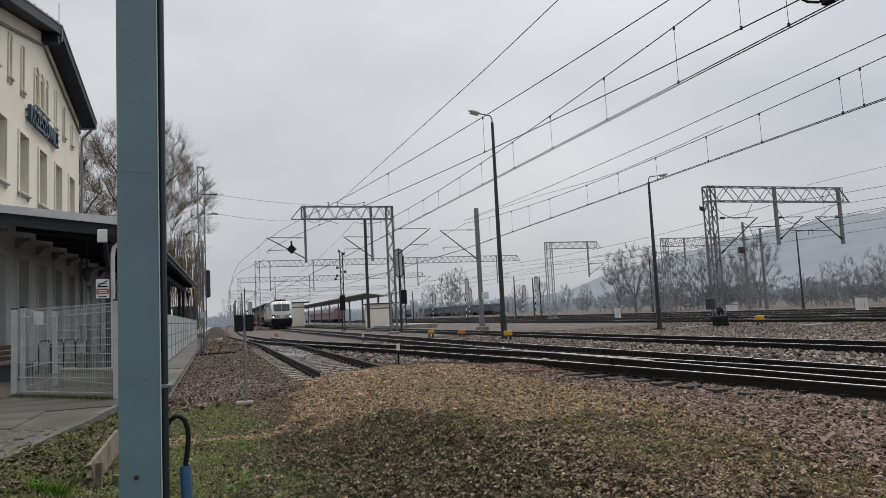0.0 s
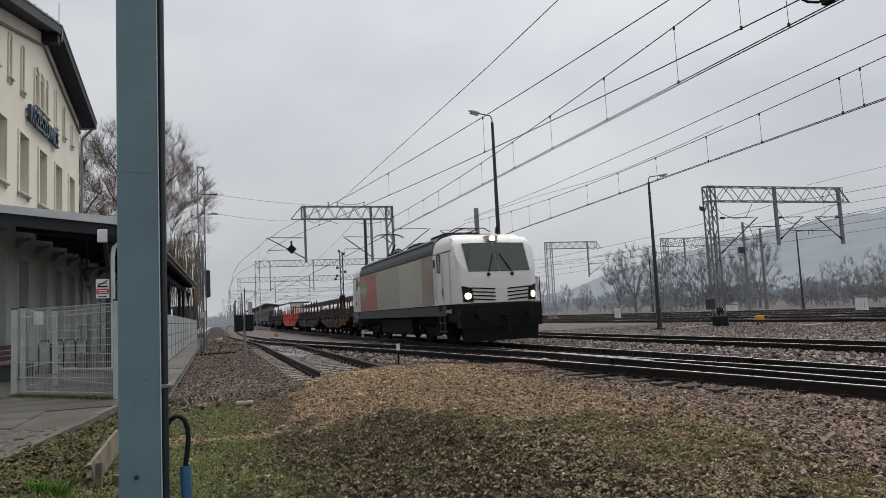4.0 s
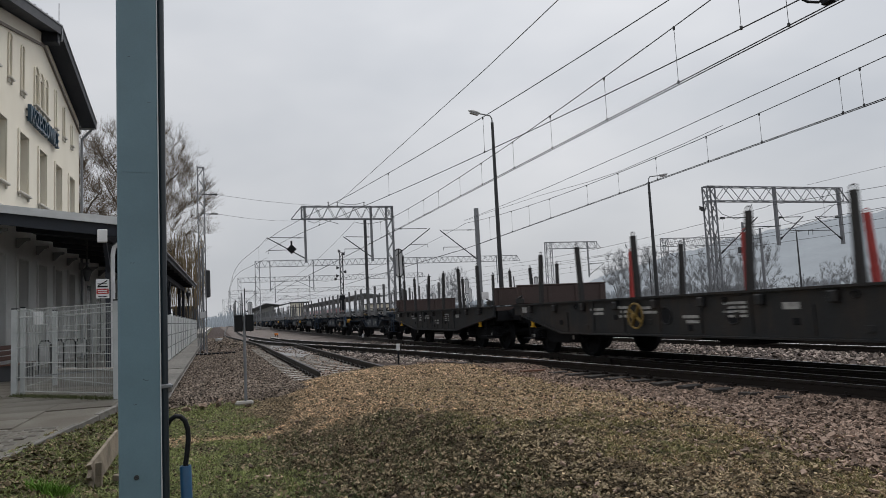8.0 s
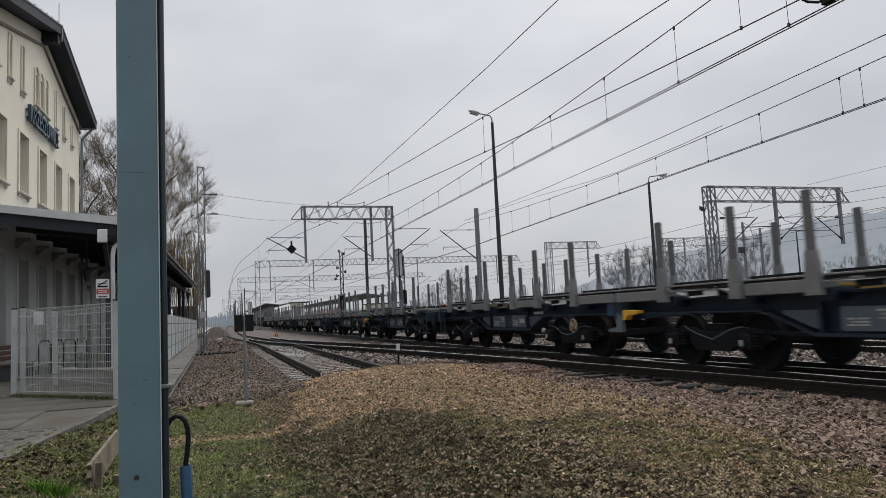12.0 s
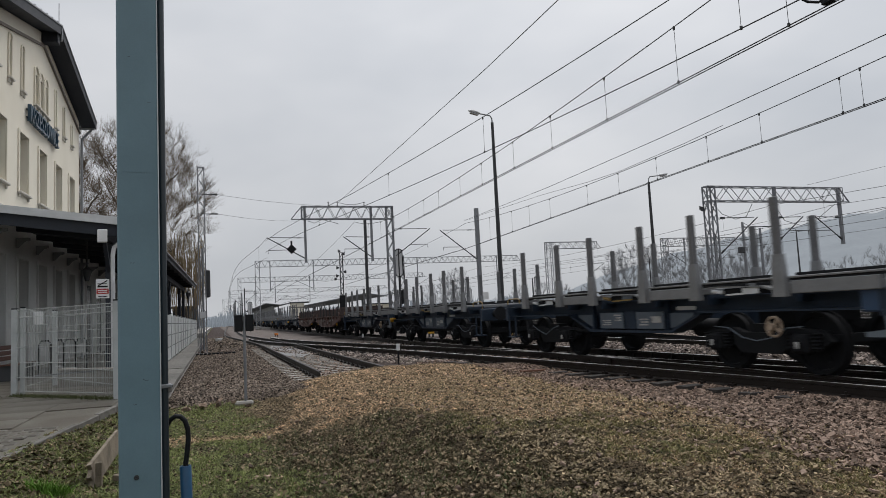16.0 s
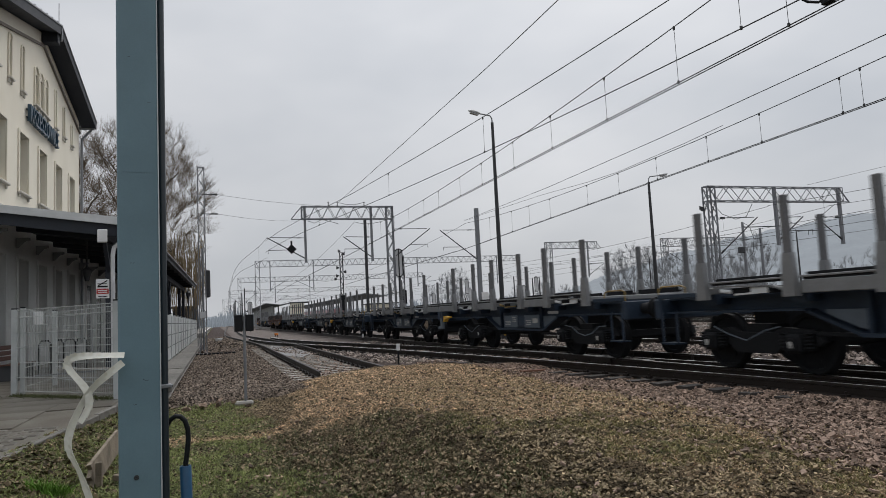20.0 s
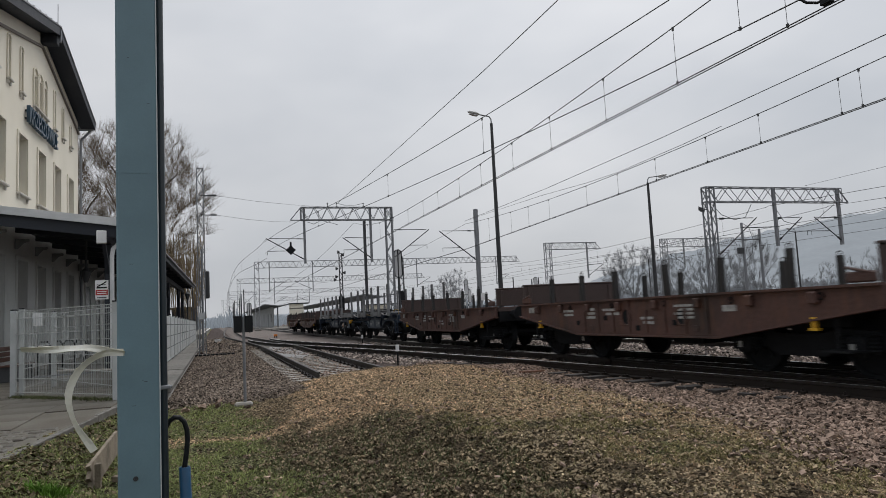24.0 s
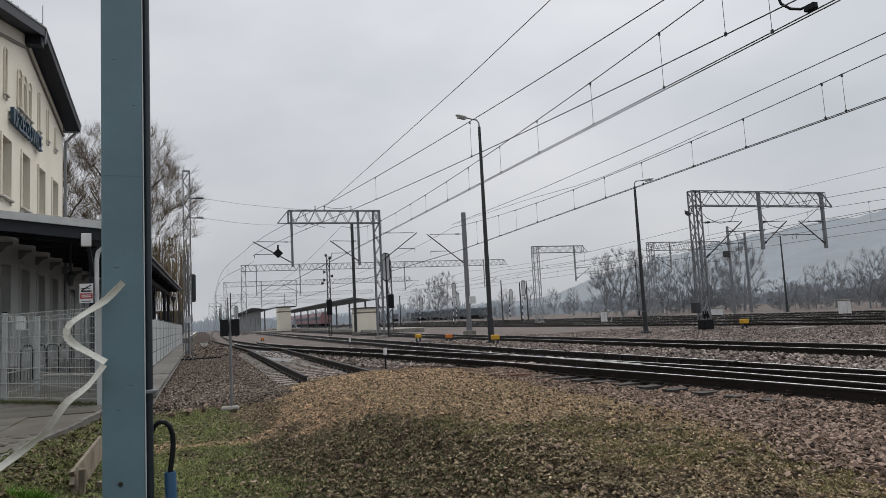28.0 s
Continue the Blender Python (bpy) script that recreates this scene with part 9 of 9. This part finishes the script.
tape_key(24.5, [(-0.43, 1.10), (-0.58, 1.15), (-0.75, 1.14), (-0.91, 1.24)], [(-0.44, 1.03), (-0.53, 0.98), (-0.61, 0.95), (-0.55, 0.92)])
tape_key(25.0, [(-0.43, 1.03), (-0.50, 1.00), (-0.56, 1.01), (-0.51, 0.93), (-0.53, 0.78), (-0.56, 0.63), (-0.57, 0.46)], [(-0.44, 0.98), (-0.43, 0.82), (-0.48, 0.72), (-0.53, 0.64), (-0.48, 0.57), (-0.42, 0.49)])
tape_key(25.5, [(-0.43, 1.05), (-0.54, 0.97), (-0.63, 0.96), (-0.77, 0.86), (-0.88, 0.90)], [(-0.44, 1.01), (-0.50, 0.99), (-0.56, 0.95), (-0.61, 0.97)])
tape_key(26.0, [(-0.44, 0.90), (-0.44, 1.00), (-0.35, 1.15), (-0.31, 1.22), (-0.35, 1.26), (-0.43, 1.24), (-0.44, 1.14)], [(-0.44, 0.88), (-0.45, 0.75), (-0.53, 0.74), (-0.59, 0.66), (-0.63, 0.62)])
tape_key(26.5, [(-0.44, 1.11), (-0.55, 1.25), (-0.69, 1.36), (-0.72, 1.42)], [(-0.44, 1.11), (-0.53, 1.11), (-0.69, 1.08), (-0.85, 1.12)])
tape_key(27.0, [(-0.43, 1.08), (-0.57, 1.06), (-0.65, 1.01), (-0.71, 0.98), (-0.69, 0.93), (-0.59, 0.99), (-0.52, 1.01)], [(-0.43, 1.03), (-0.52, 1.01), (-0.57, 0.88), (-0.64, 0.81), (-0.70, 0.74)])
tape_key(27.5, [(-0.47, 1.19), (-0.48, 1.04), (-0.57, 0.97), (-0.73, 0.90), (-0.82, 0.77)], [(-0.47, 1.17), (-0.49, 1.02), (-0.59, 0.92), (-0.62, 0.85)])
tape_key(28.0, [(-0.36, 1.41), (-0.43, 1.33), (-0.60, 1.22), (-0.59, 1.15), (-0.44, 1.05)], [(-0.44, 1.02), (-0.51, 0.92), (-0.59, 0.88), (-0.68, 0.74), (-0.77, 0.67), (-0.85, 0.61)])


def tape_shape(t):
    """The strips' poses at t, blended between the kept times."""
    ts = sorted(TAPE_KEYS)
    k = max(i for i in range(len(ts)) if ts[i] <= t + 1e-6)
    k = min(k, len(ts) - 2)
    f = (t - ts[k]) / (ts[k + 1] - ts[k])
    f = f * f * (3 - 2 * f)
    back = 0.32 * (1 - ease(18.5, 19.0, t))  # before the gust it hangs behind the post
    out = []
    for n in (0, 1):
        (p0, w0), (p1, w1) = TAPE_KEYS[ts[k]][n], TAPE_KEYS[ts[k + 1]][n]
        p = p0.lerp(p1, f) + Vector((0, back, 0))
        row = []
        for i in range(LINKS):
            (d0, n0), (d1, n1) = w0[i], w1[i]
            turn = d0.rotation_difference(d1)
            d = Euler((0, 0, 0)).to_quaternion().slerp(turn, f) @ d0
            pitch = n0 + (n1 - n0) * f
            twist = 0.8 * math.sin(0.38 * i + 2.1 * t + n * 1.7)
            side = d.cross(Vector((0, -1, 0)))
            side = side.normalized() if side.length > 0.05 else Vector((1, 0, 0))
            nrm = side.cross(d).normalized()
            x = side * math.cos(twist) + nrm * math.sin(twist)
            z = x.cross(d).normalized()
            m = Matrix((x, d, z)).transposed().to_4x4()
            m.translation = p + d * (pitch / 2)
            row.append(m)
            p = p + d * pitch
        out.append(row)
    return out


def build_tape():
    t = thing("barrier_tape", "torn pale barrier tape fluttering from the post", "barrier tape")
    s = Shape()
    n = 6
    for k in range(n + 1):
        y = -LINK * 0.56 + LINK * 1.12 * k / n
        for x, z in ((-0.017, 0.002), (0.0, -0.001), (0.017, 0.002)):
            s.v.append((x, y, z))
        for x, z in ((-0.017, 0.003), (0.0, 0.0), (0.017, 0.003)):
            s.v.append((x, y, z))
    for k in range(n):
        a, b = 6 * k, 6 * k + 6
        s.f += [(a, a + 1, b + 1, b), (a + 1, a + 2, b + 2, b + 1), (a + 3, b + 3, b + 4, a + 4), (a + 4, b + 4, b + 5, a + 5), (a, b, b + 3, a + 3), (a + 2, a + 5, b + 5, b + 2)]
    s.s = [0] * len(s.f)
    me = s.mesh("tape_strip", M_TAPE, smooth=True)
    return [[part("tape_strip", me, None, t) for i in range(LINKS)] for n in (0, 1)]


TAPE = build_tape()


def tape_flutter():
    times = [0.0, 18.5] + [18.6 + 0.1 * k for k in range(95)]
    shapes = [(min(28.0, round(t, 2)), tape_shape(min(28.0, round(t, 2)))) for t in times]
    for n in (0, 1):
        for i in range(LINKS):
            walk(TAPE[n][i], [(t, sh[n][i]) for t, sh in shapes])


motions()
